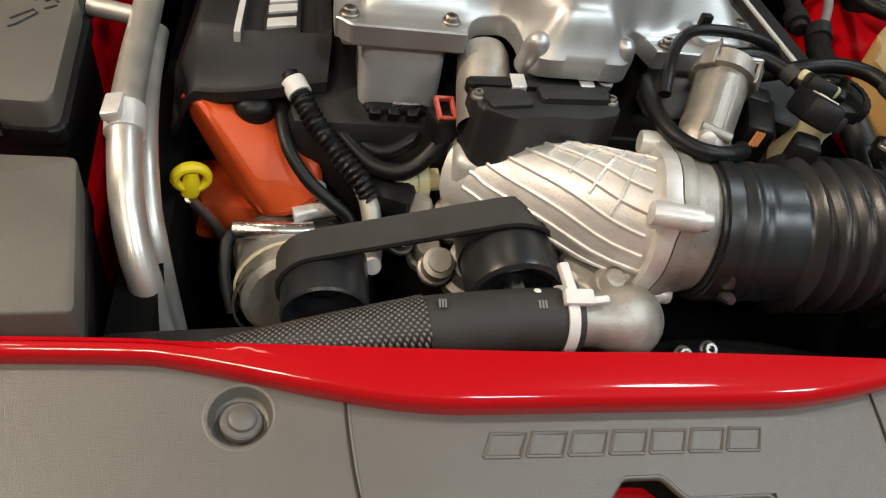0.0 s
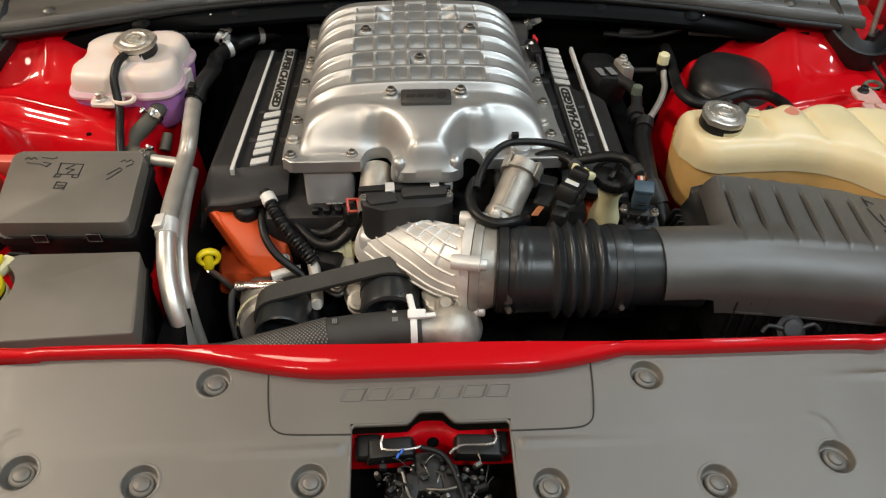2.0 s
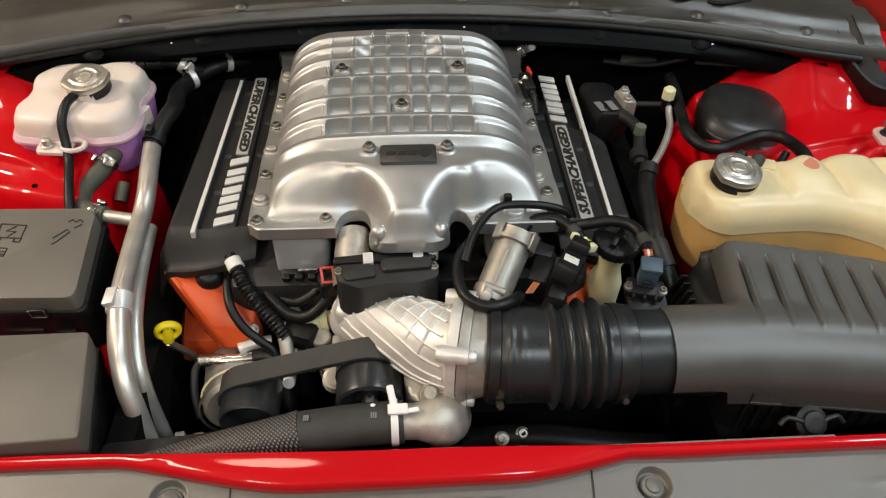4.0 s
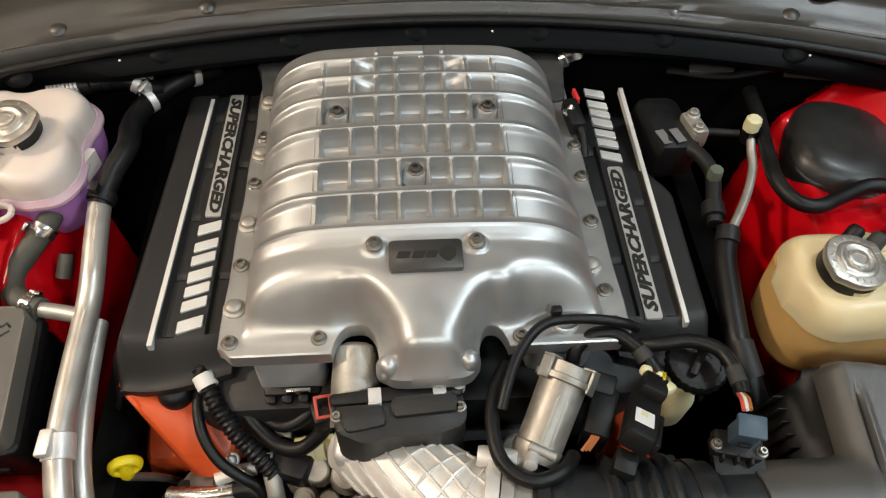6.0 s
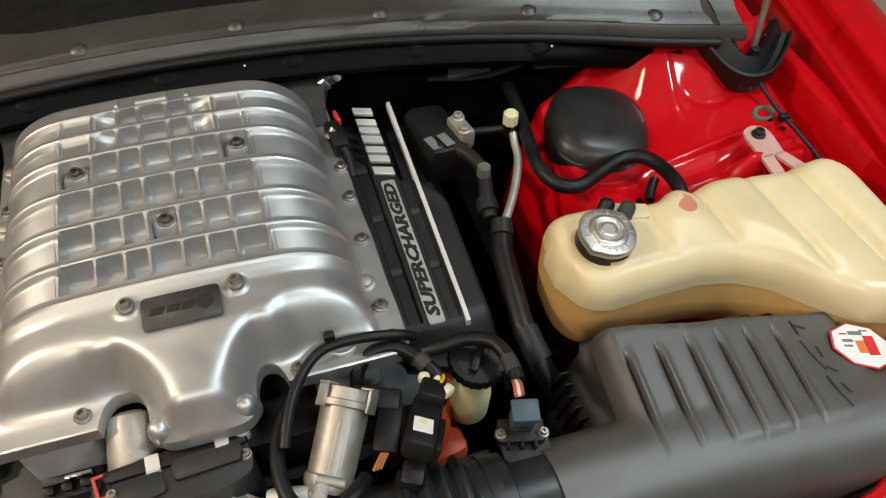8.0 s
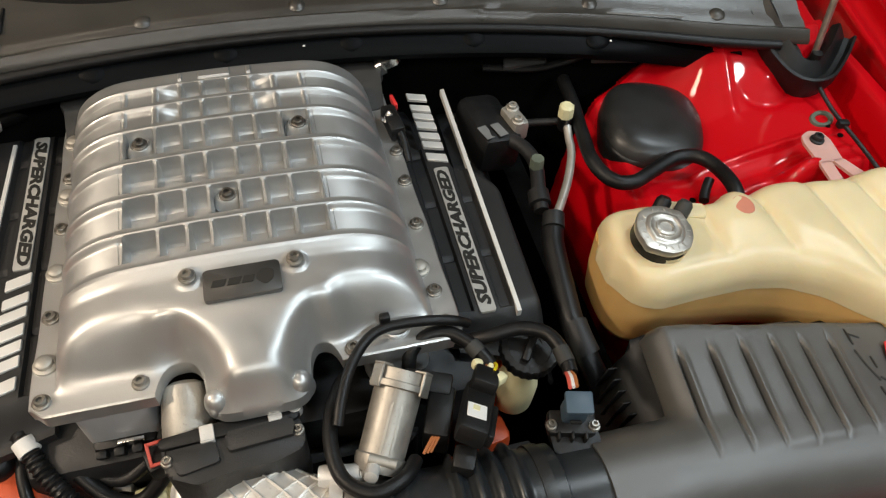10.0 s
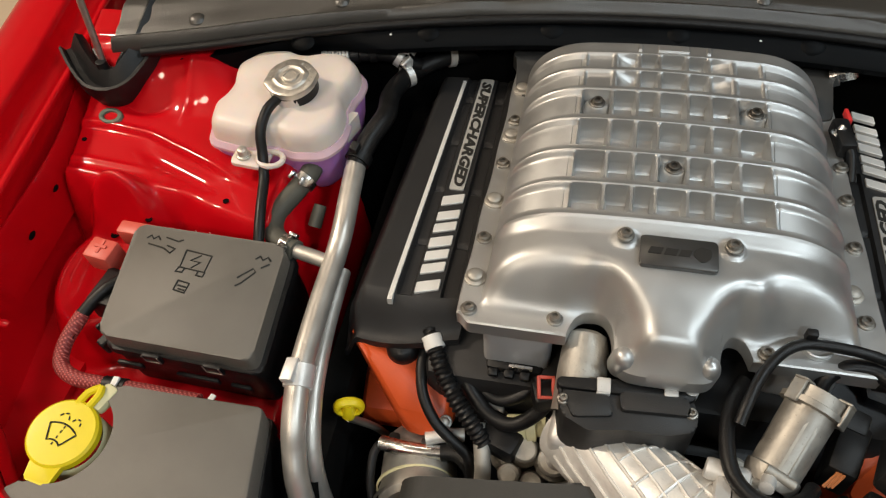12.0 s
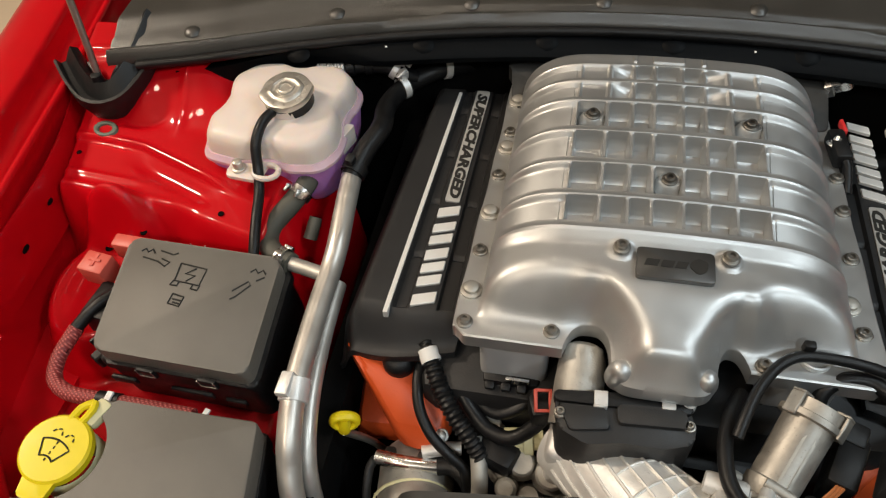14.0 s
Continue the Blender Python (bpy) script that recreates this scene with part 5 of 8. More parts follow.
# ---- intake elbow, throttle and duct ----
def intake():
    elbow = thing("intake_elbow", "bright cast alloy intake elbow with a raised grid of webs", "intake")
    B = Vector((0.052, -0.150, 0.838))
    d = Vector((1.0, -0.20, 0.02)).normalized()
    line = curve_points([(-0.068, -0.046, 0.792), (-0.046, -0.072, 0.802), (-0.010, -0.108, 0.821), (0.024, -0.136, 0.831), B, B + d * 0.02], 0.006)
    line = [p for p in line if (p - B).dot(d) <= 0.0005]
    up0 = Vector((0, -0.45, 1)).normalized()

    def skin(u, v, lift=0.0):
        """A point of the elbow: u along it, v the angle from its top."""
        f = min(max(u, 0.0), 1.0) * (len(line) - 1)
        i = min(int(f), len(line) - 2)
        p = line[i].lerp(line[i + 1], f - i)
        t = (line[min(i + 1, len(line) - 1)] - line[max(i - 1, 0)]).normalized()
        n_ = (up0 - t * up0.dot(t)).normalized()
        w = t.cross(n_)
        r = 0.0390 + 0.0075 * smoothstep(0.35, 0.98, u) + lift
        k = 1.0 + 0.10 * (1 - u) * abs(math.sin(v))
        return p + n_ * (r * math.cos(v)) + w * (r * k * math.sin(v))

    bm = bmesh.new()
    n = 44
    loft(bm, [[skin(i / 20, 2 * math.pi * k / n) for k in range(n)] for i in range(21)])
    bmesh.ops.recalc_face_normals(bm, faces=bm.faces[:])
    part("body", bm, CAST, elbow, smooth=60)

    def web(us, vs, width=0.0013):
        bm = bmesh.new()
        cnt = 16
        pts = [skin(us[0] + (us[1] - us[0]) * i / cnt, vs[0] + (vs[1] - vs[0]) * i / cnt, 0.0004) for i in range(cnt + 1)]
        tube(bm, pts, width, 6, smooth=False, flat=1.6)
        part("web", bm, CAST, elbow)

    for k in range(9):
        v0 = 1.65 - 0.36 * k
        web((0.14, 0.96), (v0 - 0.62, v0 + 0.20), 0.0014)
    for u, v0, v1 in ((0.40, -1.30, -0.35), (0.53, -1.35, -0.10), (0.65, -1.40, 0.15), (0.76, -1.40, 0.40), (0.87, -1.40, 0.60)):
        web((u + 0.05, u - 0.03), (v0, v1), 0.0014)
    # mouth block under the actuator
    bm = bmesh.new()
    box(bm, 0.060, 0.058, 0.085, pose(-0.062, -0.058, 0.745, 0, 0, -6), 0.010, 3)
    part("mouth", bm, CAST, elbow)
    throttle = thing("throttle_body", "machined alloy throttle body between elbow and duct", "throttle body")
    mt = aim(B, B + d)
    inv = mt.to_3x3().inverted()
    u2 = inv @ Vector((0, 0, 1))
    top_a = math.atan2(u2.y, u2.x)
    square = lambda a, z: 1 + (0.15 if z < 0.0135 else 0.0) * max(0, math.cos(2 * (a - top_a) * 2 + math.pi)) ** 3
    bm = bmesh.new()
    lathe(bm, [(0.040, -0.014), (0.0530, -0.012), (0.0540, -0.008), (0.0540, -0.0006), (0.040, 0.0)], mt, 64, square)
    part("flange", bm, CAST, elbow)
    bm = bmesh.new()
    lathe(bm, [(0.040, 0.0006), (0.0540, 0.0006), (0.0545, 0.006), (0.0530, 0.0115), (0.0505, 0.0126), (0.0505, 0.030), (0.047, 0.034), (0, 0.034)], mt, 64, square)
    part("ring", bm, CAST_DULL, throttle)
    for k in range(4):
        a_ = top_a + math.pi / 4 + math.pi / 2 * k
        c = mt @ Vector((0.0565 * math.cos(a_), 0.0565 * math.sin(a_), 0.0))
        bm = bmesh.new()
        lathe(bm, [(0, -0.022), (0.0085, -0.022), (0.0095, -0.018), (0.0095, 0.012), (0.0070, 0.013), (0.0070, 0.019), (0.0055, 0.021), (0, 0.021)], Matrix.Translation(c - mt.translation) @ mt, 16)
        part("lug", bm, CAST, throttle)
    bm = bmesh.new()
    tube(bm, [(0.040, -0.172, 0.874), (0.070, -0.178, 0.874)], 0.0072, 14)
    part("spigot", bm, CAST_DULL, throttle)
    # black duct: clamps, bellows and pipe
    duct = thing("intake_duct", "smooth black intake duct with bellows and clamps", "duct")
    P = [Vector((0.079, -0.157, 0.838)), Vector((0.13, -0.162, 0.839)), Vector((0.23, -0.164, 0.840)), Vector((0.33, -0.165, 0.838))]

    def rad(s_):
        """Cuff, smooth boot with a shallow bead, four rounded bellows, cuff, then the plain pipe."""
        x = s_
        r = 0.0535 - 0.0015 * math.exp(-((x - 0.014) / 0.004) ** 2)
        r += 0.0018 * math.exp(-((x - 0.026) / 0.003) ** 2) + 0.0010 * math.exp(-((x - 0.036) / 0.003) ** 2)
        if 0.062 < x < 0.128:
            r = 0.0535 + 0.0085 * math.sin((x - 0.062) / 0.0165 * math.pi) ** 2 * smoothstep(0.062, 0.070, x)
        if x > 0.158:
            r = 0.0480 + 0.003 * smoothstep(0.20, 0.26, x)
        return r

    bm = bmesh.new()
    tube(bm, P, 0.056, 40, 0.0022, rad)
    part("pipe", bm, DUCT, duct, smooth=55)
    for x, mat in ((0.087, BRIGHT), (0.222, STEEL)):
        bm = bmesh.new()
        lathe(bm, [(0.0525, -0.006), (0.0560, -0.0055), (0.0563, 0), (0.0560, 0.0055), (0.0525, 0.006)], aim((x, -0.158 if x < 0.2 else -0.164, 0.8385), (x + 1, -0.26 if x < 0.2 else -0.18, 0.84)), 44)
        part("clamp", bm, BLACK_SATIN, duct, "black worm-drive hose clamp")
        bm = bmesh.new()
        box(bm, 0.010, 0.018, 0.007, pose(x + 0.002, -0.206, 0.838, 62, 0, 0), 0.002)
        part("clamp_screw", bm, DULL_STEEL, duct)
        bm = bmesh.new()
        lathe(bm, [(0, 0.012), (0.0036, 0.012), (0.0044, 0.009), (0.0044, 0)], pose(x + 0.002, -0.214, 0.826, 62, 0, 0), 6)
        part("clamp_head", bm, DULL_STEEL, duct)
    bm = bmesh.new()
    prism(bm, rounded([(-0.022, -0.02), (0.022, -0.02), (0.022, 0.016), (-0.022, 0.016)], 0.006), 0, 0.008, pose(0.262, -0.116, 0.874, 15, 0, 0), 0.003)
    part("sensor_pad", bm, BLACK, duct)


intake()


# ---- filter box ----
def air_box():
    top = thing("air_filter_box", "black plastic air filter box with ridged lid", "air box")

    def axis(x):
        """Centre and radius of the duct that runs out along the front of the lid."""
        k = smoothstep(0.33, 0.66, x)
        return -0.166 - 0.014 * k, 0.836 - 0.026 * k, 0.0540 + 0.0015 * smoothstep(0.37, 0.41, x)

    def lid_top(x, y):
        z = 0.884 - 0.10 * max(0.0, x - 0.56) - 0.018 * smoothstep(0.45, 0.62, x)
        z -= 0.110 * smoothstep(0.388, 0.332, x - 0.11 * (y + 0.062)) ** 1.4
        z -= 0.05 * smoothstep(0.625, 0.665, x) + 0.06 * smoothstep(-0.058, -0.028, y - 0.02 * smoothstep(0.5, 0.38, x) + 0.10 * max(0.0, x - 0.50))
        u = x - 0.11 * (y + 0.062)
        for k in range(6):
            ln = smoothstep(-0.180 - 0.002 * k, -0.150, y) * smoothstep(-0.056 - 0.003 * k, -0.082 - 0.003 * k, y)
            d = u - 0.389 - 0.0327 * k
            z += ln * (0.0020 * math.exp(-((d - 0.0042) / 0.0026) ** 2) - 0.0085 * math.exp(-((d + 0.0005) / 0.0017) ** 2))
        return z

    def z_at(x, y):
        yc, zc, r = axis(x)
        a = lid_top(x, y) - 0.10 * smoothstep(-0.172, -0.225, y)
        q = 1 - ((y - yc) / r) ** 2
        b = zc + r * math.sqrt(q) if q > 0 else zc - 0.02
        h = max(0.0, 0.010 - abs(a - b)) / 0.010
        return max(a, b) + h * h * 0.0025

    us = [0.275 + 0.0065 * k for k in range(16)]
    for k in range(6):
        us += [0.389 + 0.0327 * k + e for e in (-0.0045, -0.0028, -0.0016, -0.0005, 0.0006, 0.0018, 0.0032, 0.0050, 0.0070, 0.0095, 0.0135, 0.018, 0.0225)]
    us = lines(0.275, 0.680, 0.0065, us)

    def at(u, v):
        yc, zc, r = axis(u)
        y0 = yc - 0.996 * r
        y = y0 + (-0.022 - y0) * v * (0.25 + 0.75 * v)
        x = u + 0.11 * (y + 0.062) * smoothstep(0.30, 0.345, u)
        return (x, y, z_at(x, y))

    bm = bmesh.new()
    field(bm, us, lines(0.0, 1.0, 0.014), at, keep=lambda u, v: u > 0.364 or v * (0.25 + 0.75 * v) < 0.53, skirt=0.003)
    part("lid", bm, BOX_GREY, top, "ridged grained grey-black lid with a rounded duct shoulder", smooth=45)
    bm = bmesh.new()
    prism(bm, rounded([(0.345, -0.216), (0.655, -0.216), (0.655, -0.035), (0.345, -0.035)], 0.03), 0.60, 0.822, None, 0.004)
    part("base", bm, BLACK, top)
    # dark finned left side, split from the lid; its black also paints its shading
    bm = bmesh.new()
    loft(bm, [[(x0, y, z0) for x0, z0 in ((0.42, 0.70), (0.330 - 0.02 * q, 0.70), (0.334 - 0.02 * q, 0.800), (0.344 - 0.015 * q, 0.828), (0.360, 0.846 - 0.010 * q), (0.380, 0.850 - 0.012 * q), (0.42, 0.850 - 0.012 * q))]
              for y, q in ((-0.150, 0.0), (-0.120, 0.0), (-0.080, 0.0), (-0.050, 0.0), (-0.036, -0.4), (-0.030, -1.2))])
    bmesh.ops.recalc_face_normals(bm, faces=bm.faces[:])
    part("flank", bm, BLACK, top, "dark rounded flank of the box, black for its shading", smooth=60)
    for k in range(7):
        bm = bmesh.new()
        box(bm, 0.020, 0.0022, 0.050, pose(0.338, -0.044 - 0.013 * k, 0.782, 0, 10, 0), 0.0008, 1)
        part("flank_fin", bm, BLACK, top)
    for k in range(16):
        bm = bmesh.new()
        box(bm, 0.003, 0.010, 0.135, pose(0.366 + 0.0165 * k, -0.2165, 0.698), 0.001, 1)
        part("base_rib", bm, BLACK, top)
    # octagonal label with bars for its print
    c = Vector((0.636, -0.116, z_at(0.622, -0.116) + 0.0010))
    m = Matrix.Translation(c) @ pose(0, 0, 0, 2, 9, -24)
    octo = [(math.cos(a) * 0.036, math.sin(a) * 0.026) for a in (math.pi / 8 + math.pi / 4 * k for k in range(8))]
    for k, (g, mat, zz) in enumerate(((1.0, LABEL_RED, 0.0), (0.94, WHITE, 0.0008))):
        bm = bmesh.new()
        prism(bm, [(x * g, y * g) for x, y in octo], zz - 0.001, zz, m)
        part("label" if k else "label_border", bm, mat, top, smooth=0)
    for x, y, sx, sy, mat in ((0.010, 0.002, 0.012, 0.022, LABEL_RED), (-0.001, -0.002, 0.010, 0.014, LABEL_ORANGE), (-0.016, 0.002, 0.012, 0.003, LABEL_GREY),
                              (-0.016, -0.004, 0.010, 0.002, LABEL_GREY), (-0.006, 0.013, 0.016, 0.004, LABEL_GREY), (0.004, 0.018, 0.010, 0.0015, LABEL_GREY),
                              (-0.02, 0.009, 0.008, 0.0015, LABEL_RED)):
        bm = bmesh.new()
        box(bm, sx, sy, 0.0004, m @ pose(x, y, 0.0010, 0, 0, 12))
        part("print_bar", bm, mat, top, smooth=0)
    # moulded dark stroke pattern beside the label
    for pts in ([(0.578, -0.057), (0.576, -0.073), (0.575, -0.090)], [(0.572, -0.096), (0.574, -0.113), (0.579, -0.132)], [(0.574, -0.138), (0.574, -0.157), (0.576, -0.174)],
                [(0.578, -0.078), (0.588, -0.083)], [(0.586, -0.105), (0.585, -0.118)], [(0.582, -0.128), (0.590, -0.136)], [(0.584, -0.148), (0.586, -0.160)]):
        bm = bmesh.new()
        tube(bm, [(x, y, z_at(x, y) + 0.0003) for x, y in pts], 0.0011, 6)
        part("moulded_stroke", bm, INK, top)
    # round fastener below the lid
    bm = bmesh.new()
    lathe(bm, [(0.014, -0.016), (0.018, 0), (0.018, 0.005), (0.013, 0.007), (0.012, 0.012), (0.006, 0.014), (0, 0.012)], pose(0.435, -0.236, 0.796, 40, 0, 0), 22)
    part("fastener", bm, DARK_METAL, top)
    for s in (-1, 1):
        bm = bmesh.new()
        tube(bm, [(0.435 + s * 0.012, -0.24, 0.803), (0.435 + s * 0.028, -0.236, 0.805), (0.435 + s * 0.036, -0.24, 0.798)], 0.003, 8)
        part("fastener_ear", bm, DARK_METAL, top)


air_box()


# ---- boxes at the left ----
def mark(parent, strokes, m, w=0.0011):
    """Moulded line marks: each stroke a list of flat points."""
    for st in strokes:
        bm = bmesh.new()
        tube(bm, [m @ Vector((x, y, 0.0)) for x, y in st], w, 5, smooth=False)
        part("moulded_mark", bm, INK, parent)


def wiggle(x0, x1, y, n):
    return [(x0 + (x1 - x0) * i / n, y + (0.0022 if i % 2 else -0.0022)) for i in range(n + 1)]


def fuse_box():
    top = thing("fuse_box", "black grained fuse box with moulded lid symbols", "fuse box")
    m = pose(-0.491, 0.010, 0.850, 6.5, 0, -1.5)
    out = rounded([(-0.095, 0.073), (0.088, 0.073), (0.098, -0.066), (-0.078, -0.066)], 0.012)
    bm = bmesh.new()
    prism(bm, out, -0.030, 0.0, m, 0.0028, 2)
    part("lid", bm, LID_BLACK, top, "grained charcoal lid")
    bm = bmesh.new()
    prism(bm, [(x * 1.06, y * 1.06) for x, y in out], -0.040, -0.026, m, 0.004)
    part("lid_rim", bm, BLACK, top)
    bm = bmesh.new()
    prism(bm, [(x * 1.02, y * 1.02) for x, y in out], -0.110, -0.038, m)
    part("base", bm, BLACK, top)
    for x, y, rz in ((-0.018, -0.074, 0), (0.052, -0.0735, 0), (-0.022, 0.079, 180)):
        q = m @ pose(x, y, -0.030, 0, 0, rz)
        bm = bmesh.new()
        box(bm, 0.020, 0.004, 0.016, q, 0.001)
        part("latch", bm, BLACK, top)
        bm = bmesh.new()
        for sx in (-0.0105, 0.0105):
            box(bm, 0.0009, 0.0009, 0.014, q @ pose(sx * 0.85, -0.0026, 0.003))
        box(bm, 0.018, 0.0009, 0.0009, q @ pose(0, -0.0026, 0.003))
        part("latch_wire", bm, STEEL, top)
    bm = bmesh.new()
    box(bm, 0.030, 0.012, 0.022, m @ pose(-0.092, -0.050, -0.062, 0, 0, 60), 0.002, 1)
    box(bm, 0.012, 0.004, 0.030, m @ pose(-0.100, -0.044, -0.058, 0, 0, 60), 0.001, 1)
    part("side_bracket", bm, BLACK, top, "black side bracket")
    for k, (x, w) in enumerate(((-0.060, 0.030), (0.020, 0.050), (0.070, 0.024))):
        bm = bmesh.new()
        box(bm, w, 0.005, 0.012, m @ pose(x, -0.074, -0.062 - 0.004 * k), 0.0015, 1)
        part("base_lug", bm, BLACK, top)
    mm = m @ pose(0, 0, 0.0002)
    mark(top, [wiggle(-0.075, -0.058, 0.058, 4), [(-0.052, 0.060), (-0.036, 0.057), (-0.031, 0.060)], [(-0.070, 0.049), (-0.050, 0.046), (-0.040, 0.041), (-0.036, 0.047), (-0.047, 0.050)],
               wiggle(0.060, 0.078, 0.052, 4)[::-1], [(0.048, 0.024), (0.062, 0.038), (0.066, 0.034), (0.054, 0.018), (0.049, 0.014)], [(0.070, 0.040), (0.078, 0.046)],
               [(-0.022, 0.048), (0.010, 0.045), (0.009, 0.024), (-0.021, 0.026), (-0.022, 0.048)], [(-0.002, 0.044), (-0.012, 0.036), (0.0, 0.035), (-0.008, 0.027)],
               [(-0.022, 0.026), (-0.024, 0.020), (-0.016, 0.020), (-0.015, 0.026)], [(0.002, 0.025), (0.001, 0.019), (0.009, 0.018), (0.010, 0.024)],
               [(-0.016, 0.010), (-0.002, 0.008), (-0.003, -0.004), (-0.017, -0.002), (-0.016, 0.010)], [(-0.014, 0.004), (-0.004, 0.003)], [(-0.012, 0.0), (-0.004, -0.001)]], mm)
    # red terminal cover behind it and its cable
    term = thing("terminal_cover", "faded red plastic battery terminal cover", "terminal cover")
    bm = bmesh.new()
    box(bm, 0.034, 0.028, 0.030, pose(-0.628, 0.060, 0.808, 4, 0, -8), 0.003)
    part("cap", bm, PINK_PLASTIC, term)
    bm = bmesh.new()
    box(bm, 0.080, 0.018, 0.028, pose(-0.576, 0.088, 0.818, 4, 0, -3), 0.003)
    part("bar", bm, PINK_PLASTIC, term)
    bm = bmesh.new()
    box(bm, 0.004, 0.018, 0.0016, pose(-0.628, 0.060, 0.8378, 4, 0, -8), 0.0004, 1)
    box(bm, 0.016, 0.004, 0.0019, pose(-0.628, 0.060, 0.8378, 4, 0, -8), 0.0004, 1)
    part("plus_mark", bm, PINK_PLASTIC, term)
    bm = bmesh.new()
    box(bm, 0.04, 0.05, 0.05, pose(-0.602, 0.020, 0.770, 0, 0, -8), 0.004)
    part("socket", bm, BLACK, term)
    cable = thing("battery_cable", "thick cable in a red braided sleeve", "cable")
    bm = bmesh.new()
    pts = [(-0.592, 0.030, 0.822), (-0.606, 0.010, 0.822), (-0.622, -0.016, 0.812), (-0.632, -0.048, 0.80), (-0.624, -0.074, 0.797), (-0.602, -0.086, 0.797), (-0.575, -0.088, 0.797),
           (-0.54, -0.088, 0.797), (-0.50, -0.089, 0.798), (-0.452, -0.091, 0.80)]
    tube(bm, pts[2:], 0.0085, 12)
    part("sleeve", bm, RED_WRAP, cable)
    bm = bmesh.new()
    tube(bm, pts[:4], 0.0075, 12)
    part("cable_end", bm, RUBBER, cable)
    bm = bmesh.new()
    tube(bm, [(-0.563, -0.088, 0.797), (-0.538, -0.088, 0.797)], 0.0098, 14)
    part("tape_wrap", bm, RUBBER, cable)
    bm = bmesh.new()
    box(bm, 0.007, 0.012, 0.003, pose(-0.547, -0.088, 0.806), 0.0005, 1)
    part("tag", bm, WHITE, cable)
    bm = bmesh.new()
    box(bm, 0.006, 0.014, 0.003, pose(-0.437, -0.091, 0.806, 0, 0, -12), 0.0005, 1)
    part("tag", bm, WHITE, cable)


fuse_box()


def second_box():
    top = thing("battery_box", "plain black grained plastic box beside the fuse box", "engine bay box")
    # plan with the scooped corner for the washer filler
    out = [(-0.372, -0.096), (-0.345, -0.236), (-0.572, -0.246), (-0.592, -0.230), (-0.588, -0.214)]
    for k in range(17):
        a = math.radians(-105 + 172 * k / 16)
        out.append((-0.560 + 0.050 * math.cos(a), -0.158 + 0.050 * math.sin(a)))
    out += [(-0.541, -0.104), (-0.528, -0.098)]
    out = rounded(out, 0.006, 2)
    bm = bmesh.new()
    prism(bm, out, 0.79, 0.826, None, 0.0026, 2)
    bmesh.ops.triangulate(bm, faces=[f for f in bm.faces if len(f.verts) > 4])
    part("lid", bm, LID_BLACK, top, "grained charcoal lid")
    bm = bmesh.new()
    prism(bm, [(-0.45 + (x + 0.45) * 1.03, -0.17 + (y + 0.17) * 1.04) for x, y in out], 0.775, 0.795, None, 0.003)
    part("lid_rim", bm, BLACK, top)
    bm = bmesh.new()
    prism(bm, out, 0.66, 0.778)
    part("base", bm, BLACK, top)


second_box()


def washer_filler():
    top = thing("washer_filler", "yellow washer fluid cap on a cream filler neck", "filler cap")
    m = pose(-0.558, -0.158, 0.828, 3, 4, 0)
    bm = bmesh.new()
    lathe(bm, [(0, 0.004), (0.020, 0.004), (0.0325, 0.0035), (0.0350, 0.001), (0.0355, -0.006), (0.034, -0.008), (0, -0.008)], m, 36)
    part("cap", bm, YELLOW, top, "yellow round cap")
    bm = bmesh.new()
    lathe(bm, [(0.031, -0.008), (0.033, -0.016), (0.034, -0.05), (0.036, -0.10)], m @ pose(0.006, -0.002, 0), 28)
    part("neck", bm, CREAM, top, "cream translucent neck")
    bm = bmesh.new()
    prism(bm, rounded([(-0.016, -0.048), (0.010, -0.052), (0.016, -0.028), (-0.018, -0.026)], 0.003), -0.006, 0.001, m, 0.002)
    part("lift_tab", bm, YELLOW, top)
    for dx in (-0.006, 0.006):
        bm = bmesh.new()
        tube(bm, [m @ Vector((0.006 + dx, 0.030, 0)), m @ Vector((0.012 + dx, 0.044, 0.002)), m @ Vector((0.016, 0.052, 0.001))], 0.004, 8)
        part("hinge_strap", bm, YELLOW, top)
    bm = bmesh.new()
    box(bm, 0.018, 0.030, 0.014, m @ pose(0.020, 0.044, -0.014, 0, 0, -22), 0.005)
    part("hinge_post", bm, CREAM, top)
    mm = m @ pose(0, 0, 0.0044, 0, 0, -14)
    arc = lambda r, a0, a1, n, cy: [(r * math.sin(math.radians(a0 + (a1 - a0) * i / n)), cy + r * math.cos(math.radians(a0 + (a1 - a0) * i / n))) for i in range(n + 1)]
    mark(top, [arc(0.030, -32, 32, 8, -0.022) + [(0.008, -0.011)] + arc(0.012, 40, -40, 4, -0.021) + [(-0.0159, 0.0034)]], mm, 0.0009)
    mark(top, [[(0, y), (0, y + 0.0028)] for y in (-0.014, -0.007, -0.001, 0.004)], mm, 0.0008)
    mark(top, [[(x, y), (x + dx, y + dy)] for x, y, dx, dy in ((-0.012, 0.013, 0.002, 0.003), (-0.008, 0.017, 0.003, 0.001), (-0.003, 0.016, 0.002, -0.003), (0.003, 0.013, 0.002, 0.003),
                                                               (0.007, 0.017, 0.003, 0), (0.012, 0.015, 0.001, -0.003))], mm, 0.0008)


washer_filler()


